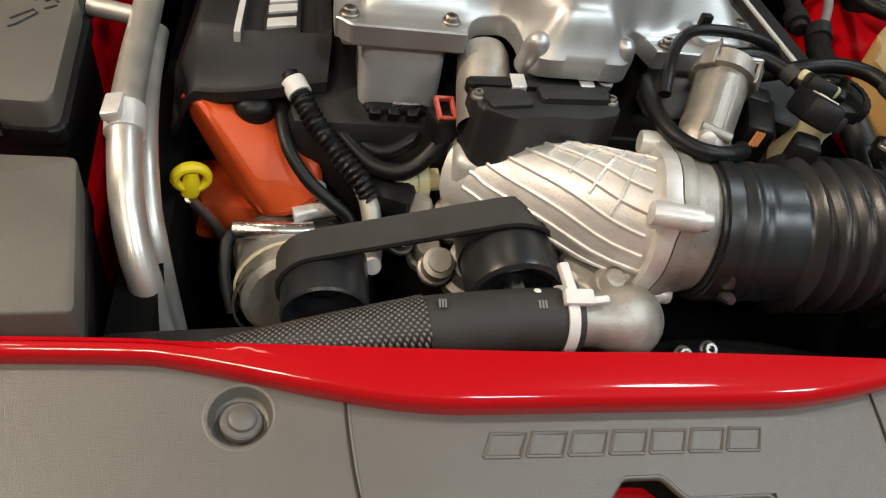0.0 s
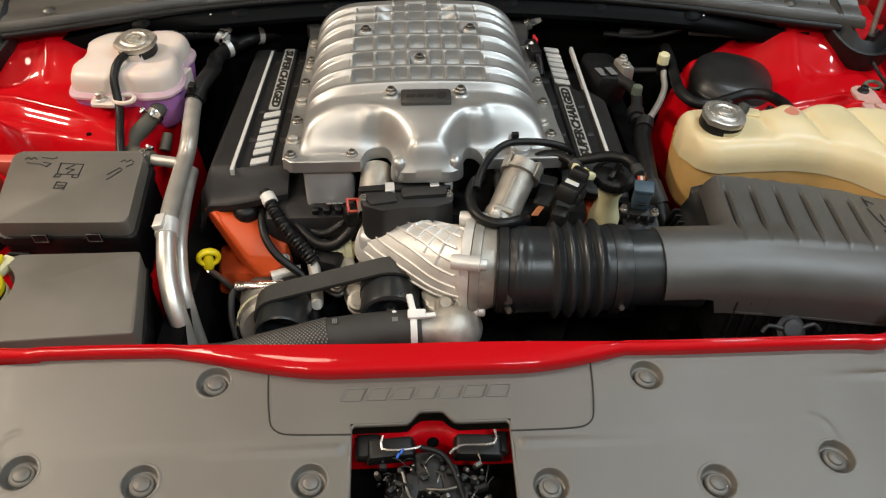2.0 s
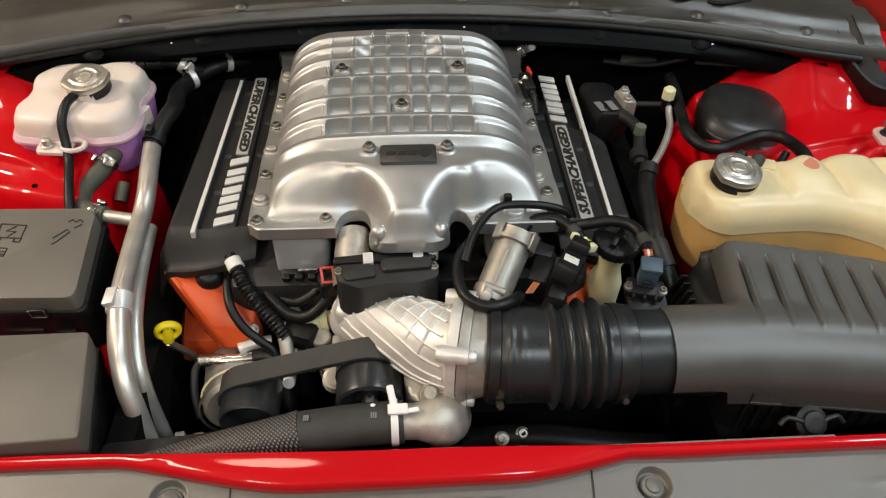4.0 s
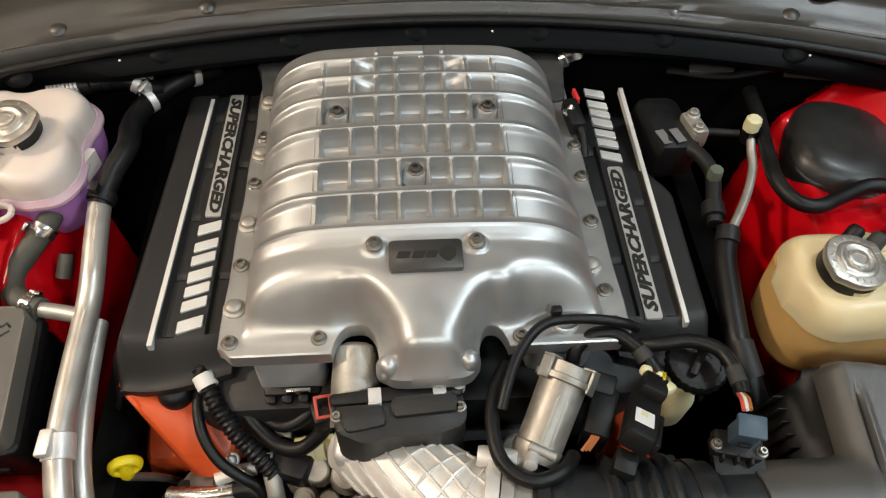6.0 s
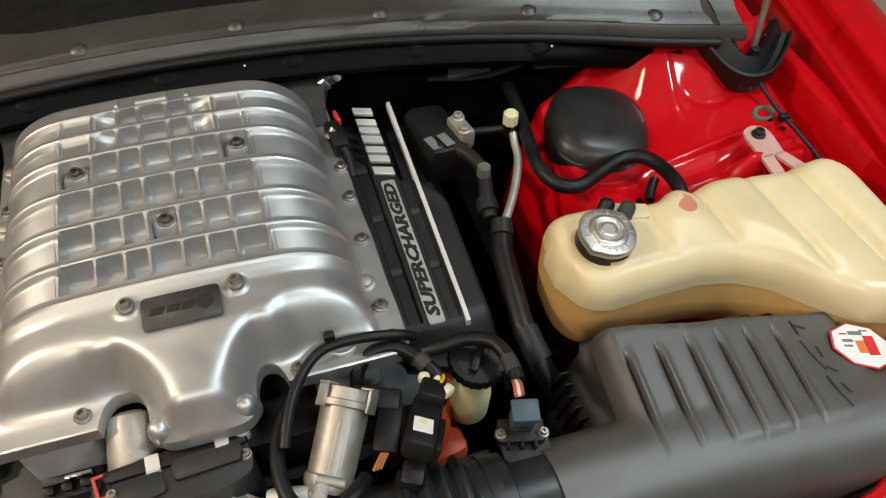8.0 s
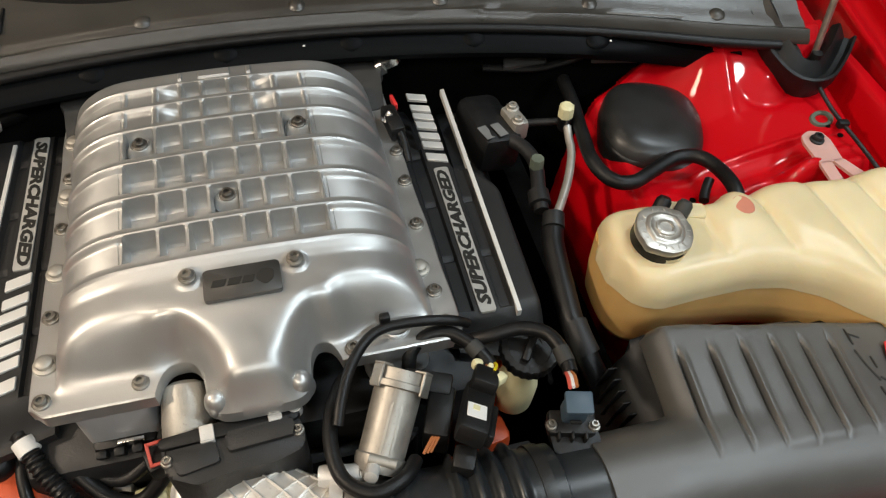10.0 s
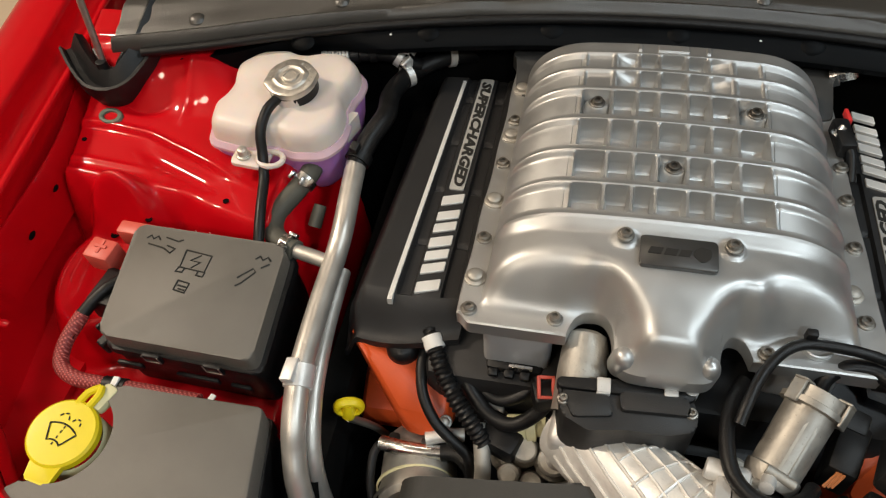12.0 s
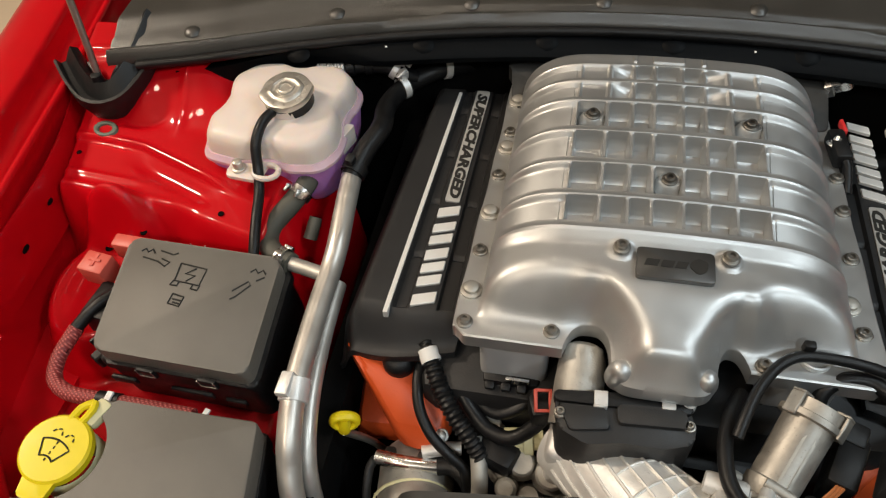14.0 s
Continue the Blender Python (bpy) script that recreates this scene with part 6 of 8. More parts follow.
# ---- left coolant reservoir ----
def filler_cap(parent, m, r=0.030):
    bm = bmesh.new()
    lathe(bm, [(r * 0.92, -0.022), (r * 0.98, -0.020), (r * 0.98, -0.006), (r * 0.9, -0.004), (0, -0.004)], m, 36)
    part("cap_skirt", bm, RUBBER, parent, "black rubber cap skirt")
    bm = bmesh.new()
    ears = lambda a, z: 1 + 0.10 * (max(0, math.cos(2 * a)) ** 14) + 0.035 * (max(0, math.cos(2 * a + math.pi)) ** 8)
    lathe(bm, [(r * 0.99, -0.007), (r * 1.01, -0.002), (r * 0.99, 0.001), (r * 0.92, 0.0018), (r * 0.70, 0.002), (r * 0.62, 0.0042), (r * 0.54, 0.0044), (r * 0.48, 0.003),
               (r * 0.36, 0.003), (r * 0.33, 0.0046), (r * 0.30, 0.0046), (r * 0.24, 0.0052), (r * 0.22, 0.0036), (0, 0.0036)], m, 48, ears)
    cap = part("cap", bm, CAP_METAL, parent, "stamped bright metal pressure cap")
    # unreadable stamped ring of print
    for k in range(22):
        if k % 6 == 5:
            continue
        a = 2 * math.pi * k / 22
        bm = bmesh.new()
        box(bm, 0.0012, 0.0042, 0.0007, m @ pose(r * 0.81 * math.cos(a), r * 0.81 * math.sin(a), 0.0017, 0, 0, math.degrees(a) + 90 + 25 * (k % 3 - 1)))
        part("stamped_bar", bm, CAP_METAL, cap, smooth=0)


def soft_block(bm, outline, levels, m=None):
    """A blow-moulded body: (z, scale about its middle, shift) levels of one outline."""
    cx = sum(p[0] for p in outline) / len(outline)
    cy = sum(p[1] for p in outline) / len(outline)
    rings = [[(cx + (x - cx) * k, cy + (y - cy) * k, z) for x, y in outline] for z, k in levels]
    loft(bm, rings)
    bmesh.ops.recalc_face_normals(bm, faces=bm.faces[:])
    if m is not None:
        bmesh.ops.transform(bm, matrix=m, verts=bm.verts[:])
    return bm


def left_tank():
    top = thing("coolant_reservoir", "milky coolant reservoir with purple fluid and a metal cap", "coolant tank")
    out = rounded([(-0.540, 0.206), (-0.485, 0.195), (-0.462, 0.201), (-0.446, 0.201), (-0.428, 0.196), (-0.392, 0.200), (-0.374, 0.228), (-0.376, 0.262), (-0.381, 0.276), (-0.381, 0.300), (-0.376, 0.314), (-0.376, 0.342),
                   (-0.400, 0.366), (-0.432, 0.364), (-0.447, 0.358), (-0.468, 0.358), (-0.484, 0.364), (-0.522, 0.358), (-0.546, 0.328), (-0.542, 0.302), (-0.538, 0.288), (-0.539, 0.262), (-0.548, 0.242)], 0.014, 4)
    cx, cy = -0.459, 0.280
    lobe = []
    for x, y in out:
        a, r = math.atan2(y - cy, x - cx), math.hypot(x - cx, y - cy)
        lobe.append((x - 0.015 * (x - cx) * max(0.0, -math.cos(4 * (a - math.pi / 4))) ** 2, y - 0.02 * (y - cy) * max(0.0, -math.cos(4 * (a - math.pi / 4))) ** 2))
    bm = bmesh.new()
    soft_block(bm, lobe, [(0.874, 0.97), (0.880, 0.958), (0.892, 0.945), (0.900, 0.925), (0.906, 0.89), (0.9095, 0.83), (0.911, 0.72), (0.912, 0.45)])
    part("upper_shell", bm, TANK_WHITE, top, smooth=70)
    bm = bmesh.new()
    soft_block(bm, out, [(0.8695, 0.98), (0.8715, 1.010), (0.8715, 1.022), (0.8755, 1.022), (0.8765, 1.012), (0.8815, 0.972), (0.8815, 0.85)])
    part("seam_flange", bm, TANK_PINK, top, "pinkish translucent seam")
    bm = bmesh.new()
    soft_block(bm, out, [(0.808, 0.82), (0.816, 0.88), (0.835, 0.93), (0.862, 0.965), (0.8705, 0.975)])
    part("lower_shell", bm, TANK_PURPLE, top, "purple fluid showing through the lower shell", smooth=70)
    filler_cap(top, pose(-0.443, 0.270, 0.934, 6, -3, 20))
    bm = bmesh.new()
    lathe(bm, [(0.027, 0), (0.027, 0.02)], pose(-0.443, 0.270, 0.905, 6, -3, 0), 24)
    part("neck", bm, TANK_WHITE, top)
    # mounting ear with screw, hose guide ring
    bm = bmesh.new()
    prism(bm, rounded([(-0.020, -0.016), (0.024, -0.020), (0.030, 0.02), (-0.016, 0.02)], 0.008), 0, 0.005, pose(-0.482, 0.192, 0.874, 3, 0, 0), 0.0015)
    part("ear", bm, TANK_WHITE, top)
    bolt(top, (-0.487, 0.188, 0.880), 0.006, (0, 0), name="ear_bolt", mat=CAP_METAL, socket=False, h=0.010)
    bm = bmesh.new()
    ring = [(-0.452 + 0.015 * math.cos(a), 0.186 + 0.012 * math.sin(a), 0.880) for a in (2 * math.pi * k / 16 for k in range(17))]
    tube(bm, ring, 0.0035, 8, smooth=False)
    part("hose_guide", bm, TANK_WHITE, top)
    bm = bmesh.new()
    prism(bm, rounded([(-0.006, -0.02), (0.006, -0.016), (0.004, 0.02), (-0.006, 0.018)], 0.003), -0.012, 0.012, pose(-0.380, 0.262, 0.868, 0, 0, -20))
    part("side_clip", bm, TANK_WHITE, top)
    hose = thing("overflow_hose", "thin black overflow hose from the cap", "hose")
    bm = bmesh.new()
    tube(bm, [(-0.452, 0.250, 0.922), (-0.460, 0.226, 0.921), (-0.464, 0.203, 0.907), (-0.461, 0.186, 0.884), (-0.456, 0.165, 0.868), (-0.449, 0.130, 0.860), (-0.443, 0.098, 0.848), (-0.440, 0.075, 0.832)], 0.0062, 12)
    part("hose", bm, RUBBER, hose)
    h2 = thing("coolant_hose", "curved olive-grey coolant hose with steel spring clamps", "hose")
    bm = bmesh.new()
    tube(bm, [(-0.412, 0.212, 0.850), (-0.413, 0.192, 0.852), (-0.424, 0.168, 0.846), (-0.437, 0.143, 0.838), (-0.436, 0.118, 0.834), (-0.420, 0.100, 0.835), (-0.398, 0.090, 0.836)], 0.0125, 16)
    part("hose", bm, HOSE_OLIVE, h2)
    for p, q in (((-0.4155, 0.184, 0.8505), (-0.424, 0.168, 0.846)), ((-0.410, 0.095, 0.8355), (-0.395, 0.089, 0.836))):
        bm = bmesh.new()
        lathe(bm, [(0.0125, -0.005), (0.0145, -0.005), (0.0145, 0.005), (0.0125, 0.005)], aim(p, q), 20)
        part("spring_clamp", bm, BRIGHT, h2, "bright spring clamp")
        for s in (-1, 1):
            bm = bmesh.new()
            box(bm, 0.004, 0.012, 0.010, aim(p, q) @ pose(s * 0.010, 0.014, 0, 20, 0, s * 30), 0.001)
            part("clamp_ear", bm, BRIGHT, h2)


left_tank()


def left_pipes():
    top = thing("coolant_pipe", "bright steel coolant pipe with a side branch", "pipe")
    main = [(-0.359, 0.218, 0.857), (-0.354, 0.165, 0.852), (-0.350, 0.122, 0.846), (-0.351, 0.090, 0.836), (-0.350, 0.030, 0.834), (-0.347, -0.03, 0.834), (-0.344, -0.068, 0.831),
            (-0.340, -0.104, 0.815), (-0.337, -0.124, 0.797), (-0.331, -0.145, 0.778), (-0.324, -0.160, 0.755), (-0.318, -0.175, 0.71)]
    bm = bmesh.new()
    tube(bm, main, 0.0125, 18)
    part("main_pipe", bm, ALLOY_PIPE, top)
    bm = bmesh.new()
    tube(bm, [(-0.342, 0.08, 0.822), (-0.341, 0.02, 0.816), (-0.337, -0.03, 0.812), (-0.332, -0.072, 0.804), (-0.327, -0.105, 0.785), (-0.321, -0.127, 0.762), (-0.316, -0.140, 0.725), (-0.310, -0.150, 0.66)], 0.0095, 16)
    part("second_pipe", bm, ALLOY_PIPE, top)
    bm = bmesh.new()
    tube(bm, [(-0.398, 0.090, 0.836), (-0.373, 0.085, 0.835), (-0.352, 0.080, 0.834)], 0.0085, 14)
    part("branch", bm, ALLOY_PIPE, top)
    bm = bmesh.new()
    lathe(bm, [(0.0125, -0.012), (0.0150, -0.011), (0.0150, 0.012), (0.0125, 0.013)], aim((-0.3448, -0.060, 0.832), (-0.3425, -0.085, 0.8245)), 18)
    part("collar", bm, CAST, top)
    bm = bmesh.new()
    box(bm, 0.014, 0.026, 0.008, pose(-0.350, -0.062, 0.842, 0, -12, 0), 0.002)
    part("collar_tab", bm, CAST, top)
    bm = bmesh.new()
    tube(bm, [(-0.3585, 0.212, 0.857), (-0.349, 0.250, 0.868), (-0.338, 0.290, 0.872), (-0.345, 0.34, 0.862), (-0.330, 0.395, 0.855), (-0.29, 0.43, 0.858), (-0.25, 0.455, 0.85)], 0.0128, 16)
    part("rubber_end", bm, RUBBER, top)
    for p, q in (((-0.3565, 0.222, 0.860), (-0.349, 0.25, 0.868)), ((-0.334, 0.385, 0.858), (-0.30, 0.42, 0.858)), ((-0.285, 0.434, 0.858), (-0.26, 0.45, 0.852))):
        bm = bmesh.new()
        w = 0.006 if p[1] < 0.3 else 0.0045
        lathe(bm, [(0.0125, -w), (0.0158, -w), (0.0158, w), (0.0125, w)], aim(p, q), 20)
        part("spring_clamp", bm, BLACK if p[1] < 0.3 else CAST, top)
        bm = bmesh.new()
        box(bm, 0.010, 0.014, 0.012, aim(p, q) @ pose(0, 0.020, -0.004, 0, 0, 10), 0.002)
        if p[1] > 0.3:
            for e in (-1, 1):
                box(bm, 0.009, 0.003, 0.016, aim(p, q) @ pose(e * 0.007, 0.026, -0.008 + 0.004 * e, 20 * e, 0, e * 24), 0.0008, 1)
        part("clamp_ear", bm, BLACK if p[1] < 0.3 else CAST, top)
    stub = thing("hose_stub", "short open grey hose stub", "hose")
    bm = bmesh.new()
    m = aim((-0.400, 0.140, 0.808), (-0.393, 0.172, 0.834))
    lathe(bm, [(0, 0.002), (0.0085, 0.002), (0.0080, 0.024), (0.0074, 0.029), (0.0045, 0.029), (0.004, 0.020), (0, 0.020)], m @ pose(0, 0, 0.006), 18)
    part("stub", bm, HOSE_OLIVE, stub)
    # corrugated coupling by the bulkhead
    cp = thing("coupling", "ribbed grey coupling on a black pipe", "coupling", at=(-0.034, 0.026, 0.006))
    bm = bmesh.new()
    tube(bm, [(-0.460, 0.375, 0.86), (-0.36, 0.392, 0.862)], 0.009, 14, step=0.004)
    part("pipe", bm, BLACK, cp)
    bm = bmesh.new()
    tube(bm, [(-0.425, 0.380, 0.862), (-0.405, 0.384, 0.862), (-0.385, 0.388, 0.862)], 0.013, 18, 0.0008, lambda s_: 0.0125 + 0.0012 * math.sin(s_ * 2 * math.pi / 0.004))
    part("ribbed_sleeve", bm, CAST, cp)
    bm = bmesh.new()
    box(bm, 0.028, 0.022, 0.022, pose(-0.358, 0.392, 0.852, 0, 0, 10), 0.004)
    part("end_block", bm, BLACK, cp)
    dip = thing("dipstick", "yellow ring dipstick handle", "dipstick")
    bm = bmesh.new()
    c = Vector((-0.302, -0.060, 0.777))
    m = Matrix.Translation(c) @ pose(0, 0, 0, 84, 10, 16)
    tube(bm, [m @ Vector((0.0130 * math.cos(a), 0.0105 * math.sin(a), 0)) for a in (2 * math.pi * k / 24 for k in range(25))], 0.0038, 10, smooth=False, flat=1.4)
    part("ring", bm, YELLOW, dip)
    bm = bmesh.new()
    lathe(bm, [(0, 0.003), (0.007, 0.002), (0.008, -0.002), (0.007, -0.012), (0.005, -0.02), (0, -0.02)], m @ pose(0, -0.014, 0, 90, 0, 0), 16)
    part("stem", bm, YELLOW, dip)
    bm = bmesh.new()
    tube(bm, [m @ Vector((0, -0.02, 0)), (-0.285, -0.045, 0.70), (-0.27, -0.03, 0.62)], 0.0045, 10)
    part("tube", bm, STEEL, dip)
    for s in (-1, 1):
        hinge_gaiter(s)
    fit = thing("hose_fitting", "grey ribbed sleeve on a black hose connector under the cowl", "hose fitting")
    p, q = Vector((-0.447, 0.376, 0.884)), Vector((-0.379, 0.393, 0.884))
    d = (q - p).normalized()
    bm = bmesh.new()
    tube(bm, [p - d * 0.035, p + d * 0.002], 0.0085, 14, smooth=False)
    part("rear_hose", bm, RUBBER, fit)
    for n in range(8):
        bm = bmesh.new()
        lathe(bm, [(0.0095, -0.0023), (0.0118, -0.0016), (0.0122, 0.0), (0.0118, 0.0016), (0.0095, 0.0023)], aim(p + d * (0.003 + 0.0045 * n), q + d), 18)
        part("sleeve_ring", bm, CAST, fit, "grey sleeve ring")
    bm = bmesh.new()
    lathe(bm, [(0.008, 0.0), (0.0122, 0.001), (0.0122, 0.012), (0.0098, 0.014), (0.0098, 0.026), (0.012, 0.027), (0.012, 0.036), (0.009, 0.037)], aim(p + d * 0.037, q + d), 20)
    part("connector", bm, BLACK, fit)
    bm = bmesh.new()
    box(bm, 0.006, 0.008, 0.016, aim(p + d * 0.048, q + d) @ pose(0, 0.012, 0), 0.0015, 1)
    part("lock_clip", bm, BLACK, fit)
    bm = bmesh.new()
    tube(bm, [q, (-0.355, 0.397, 0.880), (-0.336, 0.394, 0.872), (-0.322, 0.402, 0.862)], 0.0100, 14)
    part("hose", bm, RUBBER, fit)
    bm = bmesh.new()
    lathe(bm, [(0.0100, -0.004), (0.0130, -0.004), (0.0130, 0.004), (0.0100, 0.004)], aim((-0.345, 0.396, 0.877), (-0.336, 0.394, 0.872)), 18)
    for e in (-1, 1):
        box(bm, 0.008, 0.003, 0.012, aim((-0.345, 0.396, 0.877), (-0.336, 0.394, 0.872)) @ pose(e * 0.006, 0.018, 0.003 * e, 20 * e, 0, e * 24), 0.0008, 1)
    part("spring_clamp", bm, CAST, fit, "grey spring clamp")


def hinge_gaiter(s):
    """Rubber trough at the end of the cowl with the hood stay standing in it."""
    off = 0.0 if s < 0 else 0.035
    top = thing("hinge_trough", "black rubber trough at the hood hinge", "seal", "hinge troughs")
    bm = bmesh.new()
    pts = [(0.775, 0.326, 0.905), (0.750, 0.300, 0.895), (0.720, 0.278, 0.888), (0.692, 0.280, 0.890), (0.672, 0.304, 0.905), (0.660, 0.340, 0.925), (0.656, 0.375, 0.94)]
    P = curve_points([(s * (x + off), y, z) for x, y, z in pts], 0.008)
    rings = []
    for i, p in enumerate(P):
        t = (P[min(i + 1, len(P) - 1)] - P[max(i - 1, 0)]).normalized()
        side = t.cross(Vector((0, 0, 1))).normalized()
        if s > 0:
            side = -side
        up = Vector((0, 0, 1))
        rings.append([p + side * a * 0.82 + up * b for a, b in ((-0.020, 0.016), (-0.010, 0.022), (-0.004, 0.016), (0.006, 0.004), (0.014, 0.004), (0.019, 0.012), (0.023, 0.010),
                                                         (0.022, -0.006), (0.012, -0.025), (-0.010, -0.030), (-0.024, -0.01))])
    loft(bm, rings)
    bmesh.ops.recalc_face_normals(bm, faces=bm.faces[:])
    part("trough", bm, RUBBER, top, smooth=50)
    bm = bmesh.new()
    tube(bm, [p + (p - P[max(i - 1, 0)]).cross(Vector((0, 0, 1))).normalized() * (0.021 if s < 0 else -0.021) * -1 + Vector((0, 0, 0.013)) for i, p in enumerate(P) if 2 < i < len(P) - 2], 0.0035, 8)
    part("lip", bm, RUBBER, top)
    stay = thing("hood_stay", "thin dark rod of the hood stay standing in its socket", "rod", "hood stays")
    bm = bmesh.new()
    x, y = s * (0.715 + off), 0.292
    tube(bm, [(x, y, 0.885), (x + s * 0.004, y + 0.03, 1.05), (x + s * 0.01, y + 0.08, 1.40)], 0.0045, 12)
    part("rod", bm, STEEL, stay)
    bm = bmesh.new()
    lathe(bm, [(0, 0.03), (0.007, 0.028), (0.0085, 0.016), (0.006, 0.012), (0.011, 0.008), (0.012, -0.01)], pose(x, y, 0.888), 18)
    part("socket", bm, RUBBER, stay)


left_pipes()


# ---- right coolant tank ----
def right_tank():
    top = thing("coolant_reservoir", "long yellowed coolant tank with amber fluid and metal cap", "coolant tank")
    back = [(0.366, 0.070), (0.370, 0.102), (0.395, 0.112), (0.430, 0.112), (0.470, 0.100), (0.500, 0.094), (0.525, 0.108), (0.545, 0.100), (0.575, 0.108), (0.610, 0.108), (0.650, 0.102), (0.690, 0.104), (0.722, 0.108), (0.742, 0.085), (0.745, 0.03), (0.742, -0.06)]
    front = [(0.735, -0.095), (0.690, -0.100), (0.650, -0.088), (0.615, -0.058), (0.585, -0.026), (0.550, -0.006), (0.510, 0.002), (0.450, 0.001), (0.405, -0.002), (0.380, 0.012), (0.366, 0.038)]
    out = rounded(back + front, 0.02, 3)
    # keep the ring going one way round with the same count at each level

    def ring(z, grow):
        """The outline drawn in or out by grow metres."""
        n = len(out)
        pts = []
        for i in range(n):
            a, b = Vector(out[i - 1]), Vector(out[(i + 1) % n])
            d = (b - a)
            nrm = Vector((-d.y, d.x)).normalized() if d.length > 1e-6 else Vector((0, 0))
            p = Vector(out[i]) - nrm * grow * -1
            pts.append((p.x, p.y, z))
        return pts

    area = sum(out[i - 1][0] * out[i][1] - out[i][0] * out[i - 1][1] for i in range(len(out)))
    sgn = -1 if area > 0 else 1

    def fall(z, x):
        return z - 0.03 * max(0.0, x - 0.62)

    def shell(levels):
        bm = bmesh.new()
        loft(bm, [[(x, y, fall(z, x)) for x, y, z in ring(z, sgn * g)] for z, g in levels])
        bmesh.ops.triangulate(bm, faces=[f for f in bm.faces if len(f.verts) > 4])
        bmesh.ops.recalc_face_normals(bm, faces=bm.faces[:])
        return bm

    part("lower_shell", shell([(0.77, -0.012), (0.785, -0.005), (0.83, -0.001), (0.872, 0.0)]), TANK_AMBER, top, "amber fluid showing through the lower shell", smooth=75)
    fx, fy = (0.366, 0.372, 0.385, 0.405, 0.45, 0.51, 0.55, 0.585, 0.615, 0.65, 0.69, 0.735, 0.747), (0.045, 0.020, 0.006, -0.002, 0.001, 0.002, -0.006, -0.026, -0.058, -0.088, -0.100, -0.095, -0.06)
    bx, by = (0.366, 0.370, 0.380, 0.395, 0.43, 0.47, 0.50, 0.525, 0.545, 0.575, 0.61, 0.65, 0.69, 0.722, 0.740, 0.747), (0.065, 0.095, 0.107, 0.112, 0.112, 0.100, 0.094, 0.108, 0.100, 0.108, 0.108, 0.102, 0.104, 0.108, 0.085, 0.06)
    cuts = (0.36, 0.480, 0.552, 0.622, 0.682, 0.76)
    high = (0.0, 0.010, 0.008, 0.005, 0.010)

    def soft(d, r=0.028):
        return math.sqrt(1 - (1 - min(max(d / r, 0.0), 1.0)) ** 2)

    def border(x):
        f = sum(float(np.interp(x + d, fx, fy)) for d in (-0.005, 0.0, 0.005)) / 3
        b = sum(float(np.interp(x + d, bx, by)) for d in (-0.005, 0.0, 0.005)) / 3
        return f - 0.002, b + 0.002

    def roof(x, y):
        f, b = border(x)
        e = soft(y - f) * soft(b - y) * soft(x - 0.363, 0.02) * soft(0.750 - x, 0.02)
        z = 0.871 + 0.033 * e
        w = x + 0.10 * (y - 0.05)
        for lo, hi, h in zip(cuts, cuts[1:], high):
            if lo <= w < hi:
                t = (w - lo) / (hi - lo)
                z += h * (1 - abs(2 * t - 1) ** 3) * smoothstep(0.012, 0.060, y - f) * soft(b - y, 0.02)
                z -= 0.0025 * math.exp(-(min(w - lo, hi - w) / 0.004) ** 2) * e * smoothstep(0.0, 0.05, y - f)
        return fall(z, x)

    def at(x, v):
        f, b = border(x)
        y = f + (b - f) * (0.5 - 0.5 * math.cos(math.pi * v))
        return (x, y, roof(x, y))

    bm = bmesh.new()
    field(bm, lines(0.363, 0.750, 0.004, (0.3635, 0.3645, 0.7485, 0.7495)), lines(0, 1, 0.02), at, skirt=0.011)
    part("upper_shell", bm, TANK_CREAM, top, "yellowed translucent upper shell", smooth=80)
    bm = bmesh.new()
    lathe(bm, [(0.013, 0), (0.012, 0.0012), (0, 0.0018)], pose(0.522, 0.072, roof(0.522, 0.072) - 0.0012, -3, 0, 0) @ Matrix.Diagonal((0.9, 1.1, 1, 1)), 20)
    part("stain_patch", bm, PINKISH, top, "faded red patch moulded in the tank")
    bm = bmesh.new()
    lathe(bm, [(0.029, -0.01), (0.028, 0.0), (0.028, 0.014)], pose(0.417, 0.050, 0.898, 5, 0, 0), 28)
    part("neck", bm, TANK_CREAM, top)
    filler_cap(top, pose(0.416, 0.050, 0.924, 6, 2, 35))
    # vent stubs behind the cap
    bm = bmesh.new()
    prism(bm, rounded([(-0.028, -0.012), (0.030, -0.014), (0.034, 0.004), (-0.024, 0.012)], 0.006), 0, 0.012, pose(0.455, 0.088, 0.894, 0, 0, -10), 0.004)
    part("shelf", bm, TANK_CREAM, top)
    for x, y, mat in ((0.436, 0.092, RUBBER), (0.456, 0.082, RUBBER_GREY)):
        bm = bmesh.new()
        lathe(bm, [(0, 0.014), (0.006, 0.013), (0.0085, 0.009), (0.009, -0.004)], pose(x, y, 0.906, -20, 25, 0), 16)
        part("vent_plug", bm, mat, top)
    # flat forked bracket with a screw
    bm = bmesh.new()
    for pts in ([(0.672, 0.172), (0.676, 0.184), (0.690, 0.190), (0.705, 0.184), (0.708, 0.170), (0.704, 0.135), (0.672, 0.135)],
                [(0.672, 0.138), (0.688, 0.138), (0.684, 0.096), (0.668, 0.096)], [(0.690, 0.138), (0.705, 0.138), (0.724, 0.096), (0.704, 0.098)]):
        prism(bm, rounded(pts, 0.004, 2), 0.8785, 0.8825)
    part("bracket", bm, BRACKET_CLEAR, top, "translucent forked mounting bracket", smooth=20)
    bolt(top, (0.690, 0.172, 0.8835), 0.006, (0, 0), name="bracket_screw", mat=DARK_METAL, h=0.007)


right_tank()


